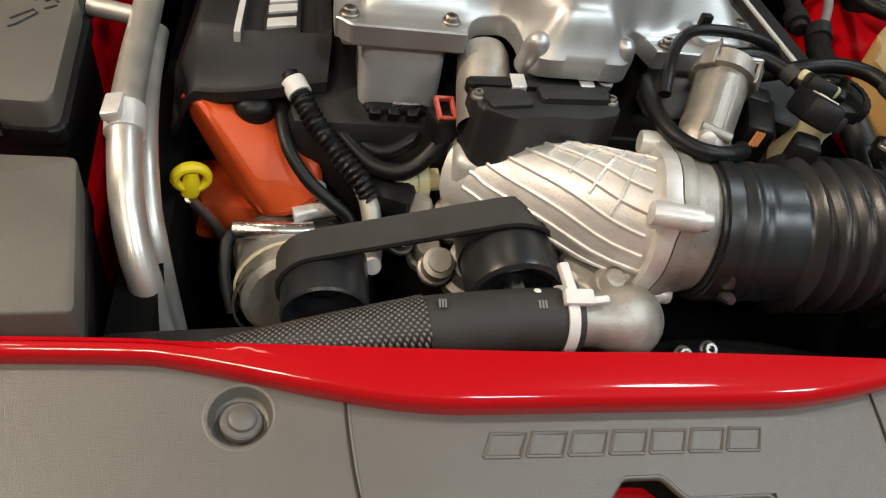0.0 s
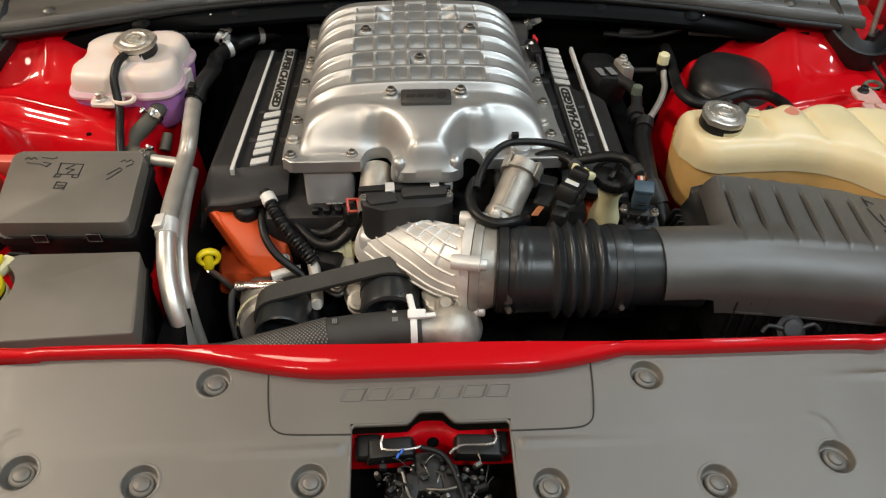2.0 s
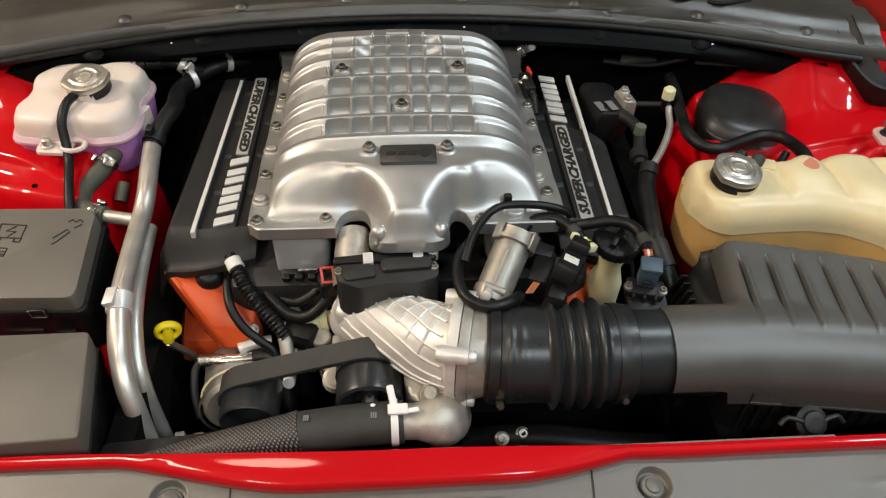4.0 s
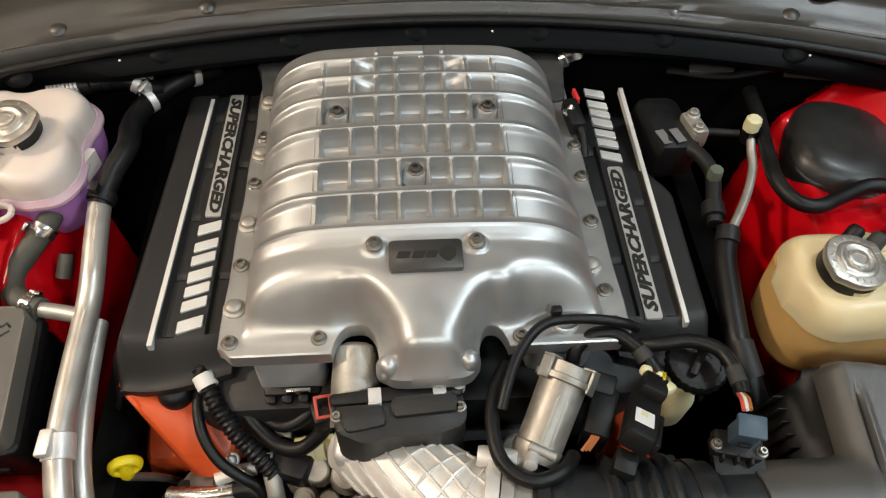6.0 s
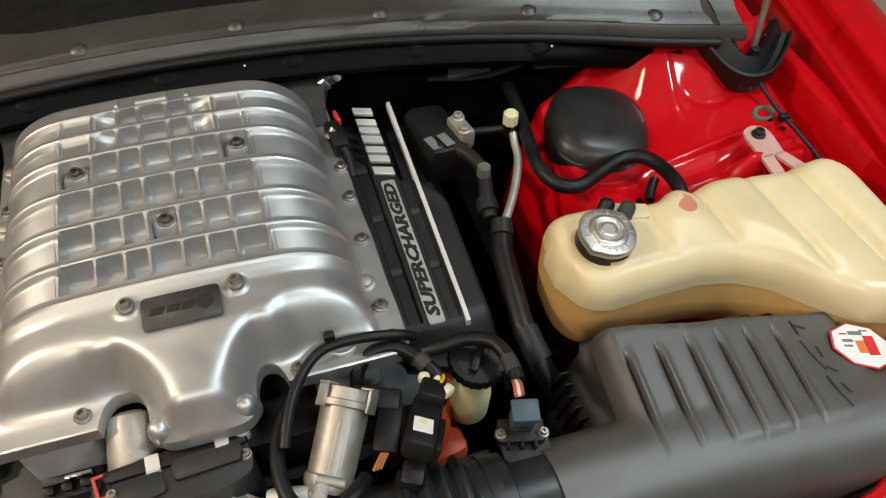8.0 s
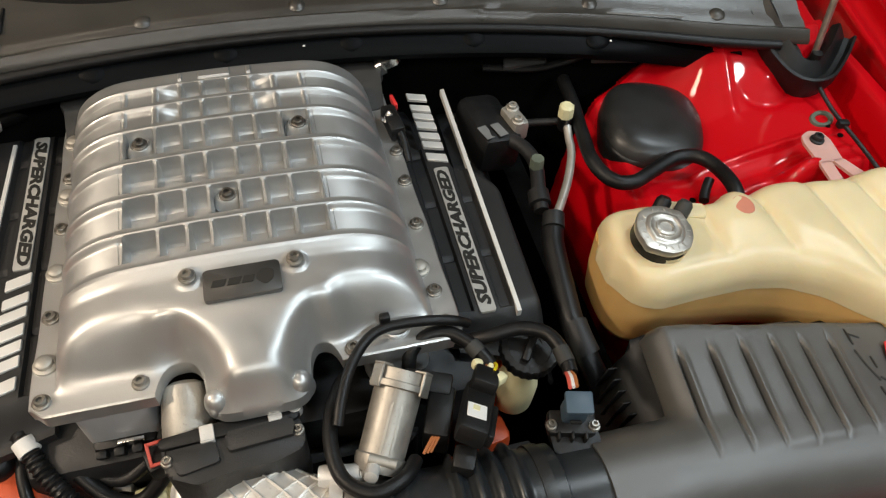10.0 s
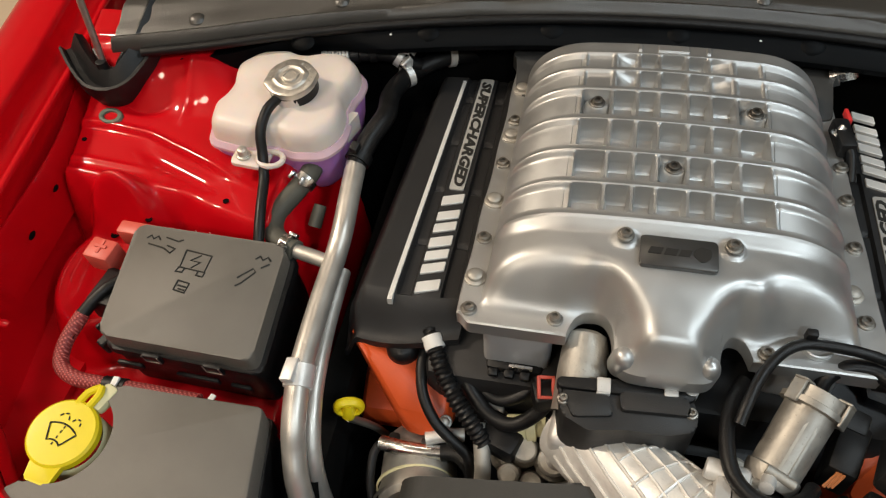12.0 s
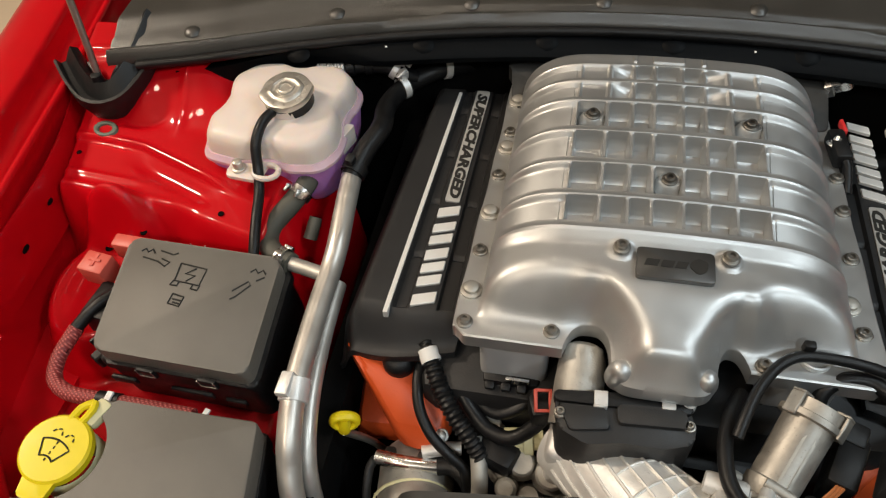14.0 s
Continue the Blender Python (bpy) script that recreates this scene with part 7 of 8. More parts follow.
def brake_dome():
    top = thing("tower_cap", "satin black domed cover on the strut tower", "cover")
    bm = bmesh.new()
    n = 40
    base = []
    for k in range(n):
        a = 2 * math.pi * k / n
        c, s_ = math.cos(a), math.sin(a)
        r = 1 / (abs(c) ** 2.7 + abs(s_) ** 2.7) ** (1 / 2.7)
        base.append((r * c, r * s_))
    rings = [[(x * 0.068 * g, y * 0.074 * g, z) for x, y in base] for z, g in ((-0.03, 1.0), (0.0, 1.02), (0.006, 1.02), (0.010, 0.99), (0.019, 0.94), (0.026, 0.84), (0.030, 0.70), (0.032, 0.45), (0.0325, 0.2))]
    loft(bm, rings[3:])
    bmesh.ops.recalc_face_normals(bm, faces=bm.faces[:])
    bmesh.ops.transform(bm, matrix=pose(0.527, 0.278, 0.834, 2, 4, -18), verts=bm.verts[:])
    part("dome", bm, BLACK_SATIN, top, smooth=60)
    bm = bmesh.new()
    loft(bm, rings[:4])
    bmesh.ops.recalc_face_normals(bm, faces=bm.faces[:])
    bmesh.ops.transform(bm, matrix=pose(0.527, 0.278, 0.8338, 2, 4, -18), verts=bm.verts[:])
    part("rim", bm, BLACK_SATIN, top, smooth=60)
    hose = thing("drain_hose", "thick black rubber hose curving round the tower cap", "hose")
    bm = bmesh.new()
    tube(bm, [(0.437, 0.375, 0.855), (0.429, 0.320, 0.862), (0.419, 0.262, 0.865), (0.413, 0.210, 0.866), (0.424, 0.176, 0.866), (0.448, 0.167, 0.866), (0.482, 0.181, 0.866), (0.517, 0.193, 0.868), (0.541, 0.184, 0.872), (0.550, 0.155, 0.878), (0.547, 0.120, 0.886), (0.543, 0.098, 0.882)], 0.0088, 14)
    part("hose", bm, RUBBER, hose)
    bm = bmesh.new()
    tube(bm, [(0.538, 0.150, 0.868), (0.528, 0.138, 0.864), (0.52, 0.125, 0.862)], 0.006, 10)
    part("side_stub", bm, RUBBER, hose)
    line = thing("refrigerant_line", "bare aluminium refrigerant line with a cream service cap", "pipe")
    bm = bmesh.new()
    tube(bm, [(0.406, 0.278, 0.862), (0.403, 0.262, 0.858), (0.399, 0.240, 0.855), (0.383, 0.205, 0.852), (0.363, 0.172, 0.849), (0.344, 0.145, 0.847)], 0.0052, 12)
    part("thin_line", bm, ALLOY_PIPE, line)
    bm = bmesh.new()
    lathe(bm, [(0, 0.020), (0.006, 0.020), (0.0095, 0.017), (0.010, 0.014), (0.010, 0.002), (0.008, 0)], pose(0.404, 0.286, 0.872), 8)
    part("service_cap", bm, CREAM, line, "cream plastic service cap")
    bm = bmesh.new()
    lathe(bm, [(0.0095, 0.002), (0.0095, -0.004), (0.008, -0.006), (0.008, -0.016), (0.0055, -0.02)], pose(0.404, 0.285, 0.872), 16)
    part("service_valve", bm, BLACK, line)
    bm = bmesh.new()
    tube(bm, [(0.402, 0.300, 0.852), (0.375, 0.308, 0.848), (0.356, 0.312, 0.846)], 0.005, 10)
    part("cross_line", bm, DARK_METAL, line)
    bm = bmesh.new()
    box(bm, 0.022, 0.042, 0.030, pose(0.350, 0.318, 0.828, 0, 0, 12), 0.005)
    part("block", bm, CAST_DULL, line)
    for y in (0.305, 0.330):
        bolt(line, (0.350, y, 0.858), 0.006, (0, 0), name="block_bolt", mat=CAST_DULL, h=0.006)
    bm = bmesh.new()
    tube(bm, [(0.338, 0.294, 0.838), (0.350, 0.270, 0.842), (0.354, 0.240, 0.842), (0.345, 0.200, 0.838), (0.340, 0.172, 0.834)], 0.009, 14)
    part("thick_line", bm, DARK_METAL, line)
    bm = bmesh.new()
    lathe(bm, [(0, 0.014), (0.008, 0.014), (0.009, 0.010), (0.009, 0)], pose(0.351, 0.232, 0.848), 8)
    part("valve_cap", bm, PLUG_GREY, line)
    for p, q in (((0.342, 0.19, 0.837), (0.339, 0.17, 0.834)), ((0.343, 0.145, 0.846), (0.338, 0.13, 0.842))):
        bm = bmesh.new()
        lathe(bm, [(0.006, -0.01), (0.013, -0.009), (0.0135, 0.009), (0.006, 0.01)], aim(p, q), 16)
        part("crimp", bm, DARK_METAL, line)
    bm = bmesh.new()
    tube(bm, [(0.343, 0.146, 0.842), (0.335, 0.12, 0.838), (0.330, 0.085, 0.834), (0.326, 0.05, 0.83), (0.324, 0.02, 0.825), (0.330, -0.015, 0.81), (0.345, -0.05, 0.78)], 0.0130, 16)
    part("rubber_section", bm, RUBBER, line)
    bm = bmesh.new()
    tube(bm, [(0.3255, 0.020, 0.8265), (0.327, 0.003, 0.822), (0.331, -0.014, 0.814)], 0.0134, 16)
    part("alloy_sleeve", bm, DARK_METAL, line)
    for x, y in ((0.318, 0.300), (0.300, 0.298)):
        bm = bmesh.new()
        box(bm, 0.014, 0.022, 0.0008, pose(x + 0.006, y, 0.852, 8, 12, 25))
        part("sticker", bm, LABEL_GREY, line, "grey unreadable sticker")
    bm = bmesh.new()
    box(bm, 0.06, 0.10, 0.06, pose(0.315, 0.33, 0.790, 0, 8, 8), 0.014)
    part("hose_bracket", bm, BLACK, line)
    fw = thing("bulkhead_bracket", "grey metal bracket on the bulkhead", "bracket")
    bm = bmesh.new()
    prism(bm, rounded([(-0.04, -0.012), (0.035, -0.014), (0.045, 0.008), (-0.03, 0.014)], 0.006), 0, 0.006, pose(0.385, 0.398, 0.874, 10, 0, 0) @ Matrix.Diagonal((0.8, 0.8, 1, 1)), 0.002)
    part("plate", bm, CAST_DARK, fw)
    bm = bmesh.new()
    prism(bm, rounded([(-0.05, -0.014), (0.05, -0.010), (0.05, 0.012), (-0.04, 0.016)], 0.006), 0, 0.006, pose(0.515, 0.372, 0.884, 12, 0, -12) @ Matrix.Diagonal((0.9, 0.9, 1, 1)), 0.002)
    part("plate", bm, CAST_DARK, fw)
    bm = bmesh.new()
    tube(bm, [(0.33, 0.402, 0.87), (0.40, 0.385, 0.872), (0.46, 0.378, 0.888)], 0.005, 8)
    part("cable", bm, BLACK, fw)
    rel = thing("hood_release_cable", "thin black release cable along the inner wing", "cable")
    bm = bmesh.new()
    tube(bm, [(0.748, 0.262, 0.885), (0.752, 0.235, 0.875), (0.757, 0.205, 0.868), (0.765, 0.17, 0.86), (0.772, 0.12, 0.85), (0.775, 0.04, 0.84)], 0.0028, 8)
    part("cable", bm, RUBBER, rel)
    bm = bmesh.new()
    box(bm, 0.014, 0.010, 0.010, pose(0.7565, 0.205, 0.863, 0, 0, -10), 0.002)
    part("clip", bm, BLACK, rel)


brake_dome()


# ---- throttle actuator and its neighbours ----
def actuator():
    top = thing("bypass_actuator", "black actuator module with an alloy motor housing", "actuator")
    bm = bmesh.new()
    m = aim((-0.070, -0.052, 0.850), (-0.068, 0.012, 0.878))
    lathe(bm, [(0.0235, -0.01), (0.0230, 0.03), (0.0215, 0.055), (0.0185, 0.064), (0.010, 0.068), (0, 0.069)], m, 28)
    part("motor_can", bm, CAST_DULL, top, "weathered alloy motor can")
    bm = bmesh.new()
    box(bm, 0.008, 0.006, 0.006, m @ pose(-0.008, -0.020, 0.020, 0, 0, 0), 0.0015)
    part("pip", bm, CAST_DULL, top)
    bm = bmesh.new()
    prism(bm, rounded([(-0.092, -0.046), (-0.070, -0.044), (-0.030, -0.040), (0.020, -0.036), (0.030, -0.044), (0.028, -0.052), (-0.09, -0.056)], 0.004), 0.874, 0.884, None, 0.002)
    part("flange", bm, BLACK, top)
    out = rounded([(-0.090, -0.050), (-0.062, -0.053), (-0.040, -0.048), (0.026, -0.044), (0.032, -0.062), (0.030, -0.078), (0.006, -0.086), (-0.03, -0.086), (-0.060, -0.092), (-0.085, -0.080)], 0.005)
    bm = bmesh.new()
    prism(bm, out, 0.806, 0.880, None, 0.004)
    part("module", bm, MODULE, top)
    bm = bmesh.new()
    prism(bm, rounded([(-0.036, -0.052), (0.022, -0.048), (0.026, -0.066), (-0.034, -0.070)], 0.004), 0.879, 0.885, None, 0.003)
    part("raised_lid", bm, MODULE, top)
    bm = bmesh.new()
    prism(bm, rounded([(-0.086, -0.058), (-0.045, -0.056), (-0.040, -0.076), (-0.075, -0.082)], 0.004), 0.879, 0.883, None, 0.002)
    part("raised_lid", bm, MODULE, top)
    for x, y in ((-0.050, -0.049), (0.008, -0.043)):
        bm = bmesh.new()
        box(bm, 0.012, 0.014, 0.002, pose(x, y, 0.8845, 8, 0, 3), 0.0006, 1)
        box(bm, 0.012, 0.002, 0.012, pose(x, y - 0.0072, 0.873, 0, 0, 3), 0.0006, 1)
        part("spring_clip", bm, CAST, top)
    for k in range(3):
        bm = bmesh.new()
        box(bm, 0.010, 0.002, 0.002, pose(-0.045, -0.071 - 0.005 * k, 0.868, 0, 0, -12), 0.0005, 1)
        part("vent_rib", bm, BLACK, top)
    bm = bmesh.new()
    lathe(bm, [(0.0035, 0), (0.0065, 0), (0.0065, 0.012), (0.0035, 0.012)], pose(0.026, -0.040, 0.873), 18)
    part("eyelet", bm, CAST, top)
    for p, r in (((0.026, -0.062, 0.880), 0.004), ((-0.084, -0.066, 0.880), 0.004)):
        bolt(top, p, r, (0, 0), name="module_screw", h=0.004)
    bm = bmesh.new()
    box(bm, 0.030, 0.024, 0.024, pose(-0.098, -0.040, 0.820, 0, 0, 18), 0.004)
    plug = part("plug", bm, BLACK, top)
    bm = bmesh.new()
    q = pose(-0.101, -0.039, 0.845, 22, 8, 12)
    for x, y, sx, sy in ((-0.007, 0, 0.003, 0.022), (0.007, 0, 0.003, 0.022), (0, -0.0095, 0.015, 0.003), (0, 0.0095, 0.015, 0.003)):
        box(bm, sx, sy, 0.005, q @ pose(x, y, 0), 0.0006, 1)
    part("lock_frame", bm, PINK_PLASTIC, plug, "red lock frame")


actuator()


def solenoid():
    top = thing("vacuum_pump_motor", "clear-coated metal cylinder held by spring clips", "motor")
    A, B = Vector((0.119, -0.050, 0.902)), Vector((0.086, -0.112, 0.872))
    m = aim(A, B)
    ln = (B - A).length
    bm = bmesh.new()
    lathe(bm, [(0, -0.012), (0.024, -0.012), (0.0235, -0.009), (0.0235, -0.002), (0.0265, -0.001), (0.0265, 0.004), (0.0215, 0.005), (0.0205, ln * 0.80), (0.0225, ln * 0.82), (0.0225, ln * 0.90), (0.020, ln), (0, ln)], m, 36)
    part("can", bm, CAN_METAL, top, "scuffed metal can")
    inv = m.to_3x3().inverted()
    up = inv @ Vector((0, -0.3, 1))
    va = math.degrees(math.atan2(up.y, up.x))
    for k, da in enumerate((-58, 52)):
        q = m @ pose(0, 0, 0, 0, 0, va + da)
        bm = bmesh.new()
        box(bm, 0.003, 0.013, 0.020, q @ pose(0.0262, 0, -0.013), 0.0008, 1)
        box(bm, 0.012, 0.013, 0.0025, q @ pose(0.022, 0, -0.015), 0.0008, 1)
        part("spring_clip", bm, CAN_METAL, top)
    for da, w in ((-20, 0.0012), (5, 0.001)):
        q = m @ pose(0, 0, 0, 0, 0, va + da)
        bm = bmesh.new()
        box(bm, 0.0012, w * 2, ln * 0.7, q @ pose(0.0206, 0, 0.008))
        part("seam_line", bm, CAST_DULL, top)
    bm = bmesh.new()
    q = m @ pose(0, 0, 0, 0, 0, va)
    lathe(bm, [(0.006, 0), (0.006, 0.014), (0, 0.016)], q @ pose(0.018, 0.004, ln * 0.93, 0, 50, 0), 12)
    part("nipple", bm, CAST, top)
    bm = bmesh.new()
    tube(bm, [q @ Vector((0.021, -0.014, ln * 0.86)), q @ Vector((0.021, 0.010, ln * 0.86))], 0.0042, 10)
    part("cross_pin", bm, CAST_DULL, top)
    bm = bmesh.new()
    box(bm, 0.045, 0.022, 0.030, pose(0.146, -0.046, 0.862, 0, 0, -22), 0.003)
    part("mount", bm, BLACK, top)
    bm = bmesh.new()
    box(bm, 0.024, 0.05, 0.04, pose(0.150, -0.075, 0.850, 0, 0, -22), 0.004)
    part("mount_leg", bm, BLACK, top)
    sen = thing("pressure_sensor", "black plug-in sensor with a pale label", "sensor")
    m = pose(0.172, -0.098, 0.900, -24, 10, -30)
    bm = bmesh.new()
    box(bm, 0.027, 0.064, 0.022, m, 0.005, 2)
    part("body", bm, BLACK, sen)
    bm = bmesh.new()
    box(bm, 0.023, 0.024, 0.014, m @ pose(0, 0.028, 0.020), 0.003)
    part("plug", bm, BLACK, sen)
    bm = bmesh.new()
    box(bm, 0.006, 0.040, 0.014, m @ pose(0.0155, -0.008, 0.003), 0.002)
    part("side_rib", bm, BLACK, sen)
    bm = bmesh.new()
    box(bm, 0.017, 0.017, 0.0012, m @ pose(-0.001, -0.010, 0.0218, 0, 0, 4), 0.0004, 1)
    lab = part("label", bm, WHITE, sen, "pale square label")
    bm = bmesh.new()
    box(bm, 0.006, 0.006, 0.0004, m @ pose(-0.002, -0.007, 0.0230))
    part("print_block", bm, CREAM, lab)
    for k, (x, y, rz) in enumerate(((-0.012, 0.046, 30), (0.002, 0.047, -10), (0.014, 0.036, -30))):
        bm = bmesh.new()
        box(bm, 0.010 if k != 1 else 0.006, 0.008 + 0.006 * (k == 2), 0.010, m @ pose(x * 0.85, y * 0.92, 0.024, 0, 0, rz), 0.003)
        part("lock_tab", bm, CREAM, sen, "pale yellow lock tab")
    bm = bmesh.new()
    box(bm, 0.020, 0.022, 0.055, pose(0.158, -0.128, 0.850, 0, 0, -25), 0.004)
    part("foot", bm, BLACK, sen)
    wires = thing("sensor_wires", "bundle of thin coloured sensor wires", "wire")
    for k, (mat, dx) in enumerate(((YELLOW, 0.004), (COPPER, -0.004), (PINK_PLASTIC, 0.0))):
        bm = bmesh.new()
        tube(bm, [(0.206 + dx, -0.043, 0.893), (0.204 + dx, -0.052, 0.905), (0.198 + dx, -0.062, 0.915)], 0.0016, 6)
        part("wire", bm, mat, wires)
    for dx in (0, 0.003, 0.006):
        bm = bmesh.new()
        tube(bm, [(0.128 + dx, -0.108, 0.880), (0.136 + dx, -0.100, 0.886), (0.142 + dx, -0.092, 0.884)], 0.0015, 6)
        part("wire", bm, COPPER, wires)
    blue = thing("duct_sensor", "blue-grey connector on the duct's air sensor", "sensor")
    m = pose(0.262, -0.108, 0.893, 8, 0, -14)
    bm = bmesh.new()
    box(bm, 0.021, 0.017, 0.034, m, 0.003)
    part("plug", bm, CONN_BLUE, blue)
    bm = bmesh.new()
    box(bm, 0.024, 0.020, 0.006, m @ pose(0, 0, 0.029), 0.002)
    part("plug_lip", bm, CONN_BLUE, blue)
    bm = bmesh.new()
    box(bm, 0.010, 0.003, 0.003, m @ pose(0, -0.011, 0.012), 0.0006, 1)
    part("tab", bm, BLACK, blue)
    bm = bmesh.new()
    box(bm, 0.042, 0.022, 0.014, m @ pose(0, -0.006, -0.014), 0.003)
    part("sensor_base", bm, BLACK, blue)
    for dx in (-0.012, 0.0, 0.012):
        bm = bmesh.new()
        box(bm, 0.003, 0.008, 0.014, m @ pose(dx, -0.018, -0.014), 0.001, 1)
        part("base_fin", bm, BLACK, blue)
    for dx in (-0.019, 0.019):
        bolt(blue, tuple(m @ Vector((dx, -0.010, 0.000))), 0.0036, (0, 0), name="sensor_screw", h=0.005)
    for k, mat in enumerate((PINK_PLASTIC, WHITE, COPPER)):
        bm = bmesh.new()
        tube(bm, [(0.266 + 0.002 * k, -0.074, 0.908), (0.262 + 0.003 * k, -0.085, 0.920), (0.258 + 0.003 * k, -0.098, 0.926)], 0.0018, 6)
        part("wire", bm, mat, blue)


solenoid()


def loom(name, label, pts, r, bands=(), mat=None, category="wire harness", corr=0.0):
    top = thing(name, label, category)
    bm = bmesh.new()
    tube(bm, pts, r, 12, 0.0012 if corr else 0.005, (lambda s_: r + corr * math.sin(s_ * 2 * math.pi / 0.0055)) if corr else None)
    part("sheath", bm, mat or RUBBER, top, smooth=60)
    for p, q, rr, h, mt in bands:
        bm = bmesh.new()
        lathe(bm, [(rr * 0.8, -h), (rr, -h), (rr, h), (rr * 0.8, h)], aim(p, q), 16)
        part("band", bm, mt, top)
    return top


a = loom("wire_harness", "taped black harness arching from the lid to the motor",
         [(0.196, 0.002, 0.897), (0.182, 0.001, 0.908), (0.153, 0.003, 0.914), (0.118, 0.003, 0.915), (0.098, -0.006, 0.914), (0.080, -0.028, 0.912), (0.067, -0.055, 0.908), (0.060, -0.075, 0.900)], 0.0050)
bm = bmesh.new()
box(bm, 0.010, 0.008, 0.012, pose(0.118, 0.009, 0.914, 0, 0, 0), 0.002)
part("clip", bm, BLACK, a)
loom("wire_harness", "thick black convoluted harness looping below the motor",
     [(0.072, -0.020, 0.876), (0.060, -0.045, 0.886), (0.052, -0.080, 0.892), (0.054, -0.112, 0.893), (0.066, -0.130, 0.893), (0.086, -0.137, 0.893), (0.108, -0.128, 0.890), (0.120, -0.112, 0.880)], 0.0066)
loom("wire_harness", "short black harness arching over the motor's mount",
     [(0.134, -0.022, 0.876), (0.138, -0.012, 0.888), (0.152, -0.004, 0.896), (0.173, -0.004, 0.898), (0.189, -0.016, 0.897), (0.201, -0.033, 0.895), (0.206, -0.044, 0.892)], 0.0070,
     [((0.196, -0.026, 0.896), (0.204, -0.04, 0.893), 0.0082, 0.006, RUBBER_GREY)])
loom("wire_harness", "black harness reaching over the oil cap to the duct sensor",
     [(0.180, -0.005, 0.880), (0.198, -0.014, 0.892), (0.213, -0.018, 0.900), (0.240, -0.019, 0.905), (0.262, -0.030, 0.907), (0.270, -0.050, 0.908), (0.271, -0.066, 0.908), (0.270, -0.076, 0.908)], 0.0070,
     [((0.270, -0.058, 0.908), (0.271, -0.07, 0.908), 0.0078, 0.008, RUBBER_GREY)])


def oil_filler():
    top = thing("oil_filler", "black scalloped oil cap on a cream filler neck", "filler cap")
    m = pose(0.250, -0.030, 0.884, 6, 0, 0)
    bm = bmesh.new()
    lathe(bm, [(0.026, -0.012), (0.0285, -0.010), (0.029, -0.001), (0.027, 0.002), (0.021, 0.003), (0.0205, 0.0015), (0, 0.0015)], m, 96, lambda a, z: 1 + 0.022 * math.cos(24 * a))
    part("cap", bm, BLACK, top)
    bm = bmesh.new()
    box(bm, 0.036, 0.008, 0.008, m @ pose(0, 0, 0.001, 0, 0, 55), 0.003)
    part("grip", bm, BLACK, top)
    mark(top, [[(0.012 * math.cos(a) + 0.001, 0.012 * math.sin(a)) for a in (x / 6 for x in range(1, 12))]], m @ pose(0, 0, 0.002), 0.0008)
    bm = bmesh.new()
    lathe(bm, [(0.0175, -0.01), (0.0170, -0.03), (0.0140, -0.046), (0.0165, -0.060), (0.022, -0.080), (0.023, -0.12)], m, 28)
    part("neck", bm, CREAM, top, "cream plastic filler neck")
    bm = bmesh.new()
    box(bm, 0.05, 0.05, 0.08, pose(0.214, -0.040, 0.672, 0, 0, 10), 0.012)
    part("head_corner", bm, ORANGE, top, "dark orange head corner")


oil_filler()


# ---- hoses and fittings at the front left of the engine ----
loom("wire_conduit", "corrugated black conduit with a white band", [(-0.232, 0.030, 0.828), (-0.224, 0.010, 0.829), (-0.216, -0.006, 0.824), (-0.204, -0.026, 0.814), (-0.187, -0.047, 0.802), (-0.170, -0.062, 0.790), (-0.156, -0.074, 0.775)], 0.0086,
     [((-0.2205, 0.003, 0.827), (-0.212, -0.012, 0.821), 0.0106, 0.0070, WHITE)], corr=0.0011, category="conduit")
loom("heater_hose", "thin black hose hanging before the orange head", [(-0.232, 0.004, 0.806), (-0.231, -0.018, 0.802), (-0.224, -0.042, 0.794), (-0.209, -0.062, 0.782), (-0.190, -0.074, 0.770), (-0.172, -0.082, 0.755), (-0.165, -0.10, 0.735)], 0.0058, category="hose")
loom("heater_hose", "black hose sagging from the head to the actuator plug", [(-0.200, 0.012, 0.812), (-0.190, -0.012, 0.806), (-0.170, -0.036, 0.795), (-0.150, -0.052, 0.790), (-0.128, -0.058, 0.794), (-0.108, -0.050, 0.808), (-0.096, -0.040, 0.824)], 0.0075, category="hose")
loom("heater_hose", "black hose behind the conduit", [(-0.195, 0.02, 0.81), (-0.180, -0.012, 0.800), (-0.150, -0.032, 0.792), (-0.125, -0.028, 0.800), (-0.105, -0.010, 0.815)], 0.0065, category="hose")


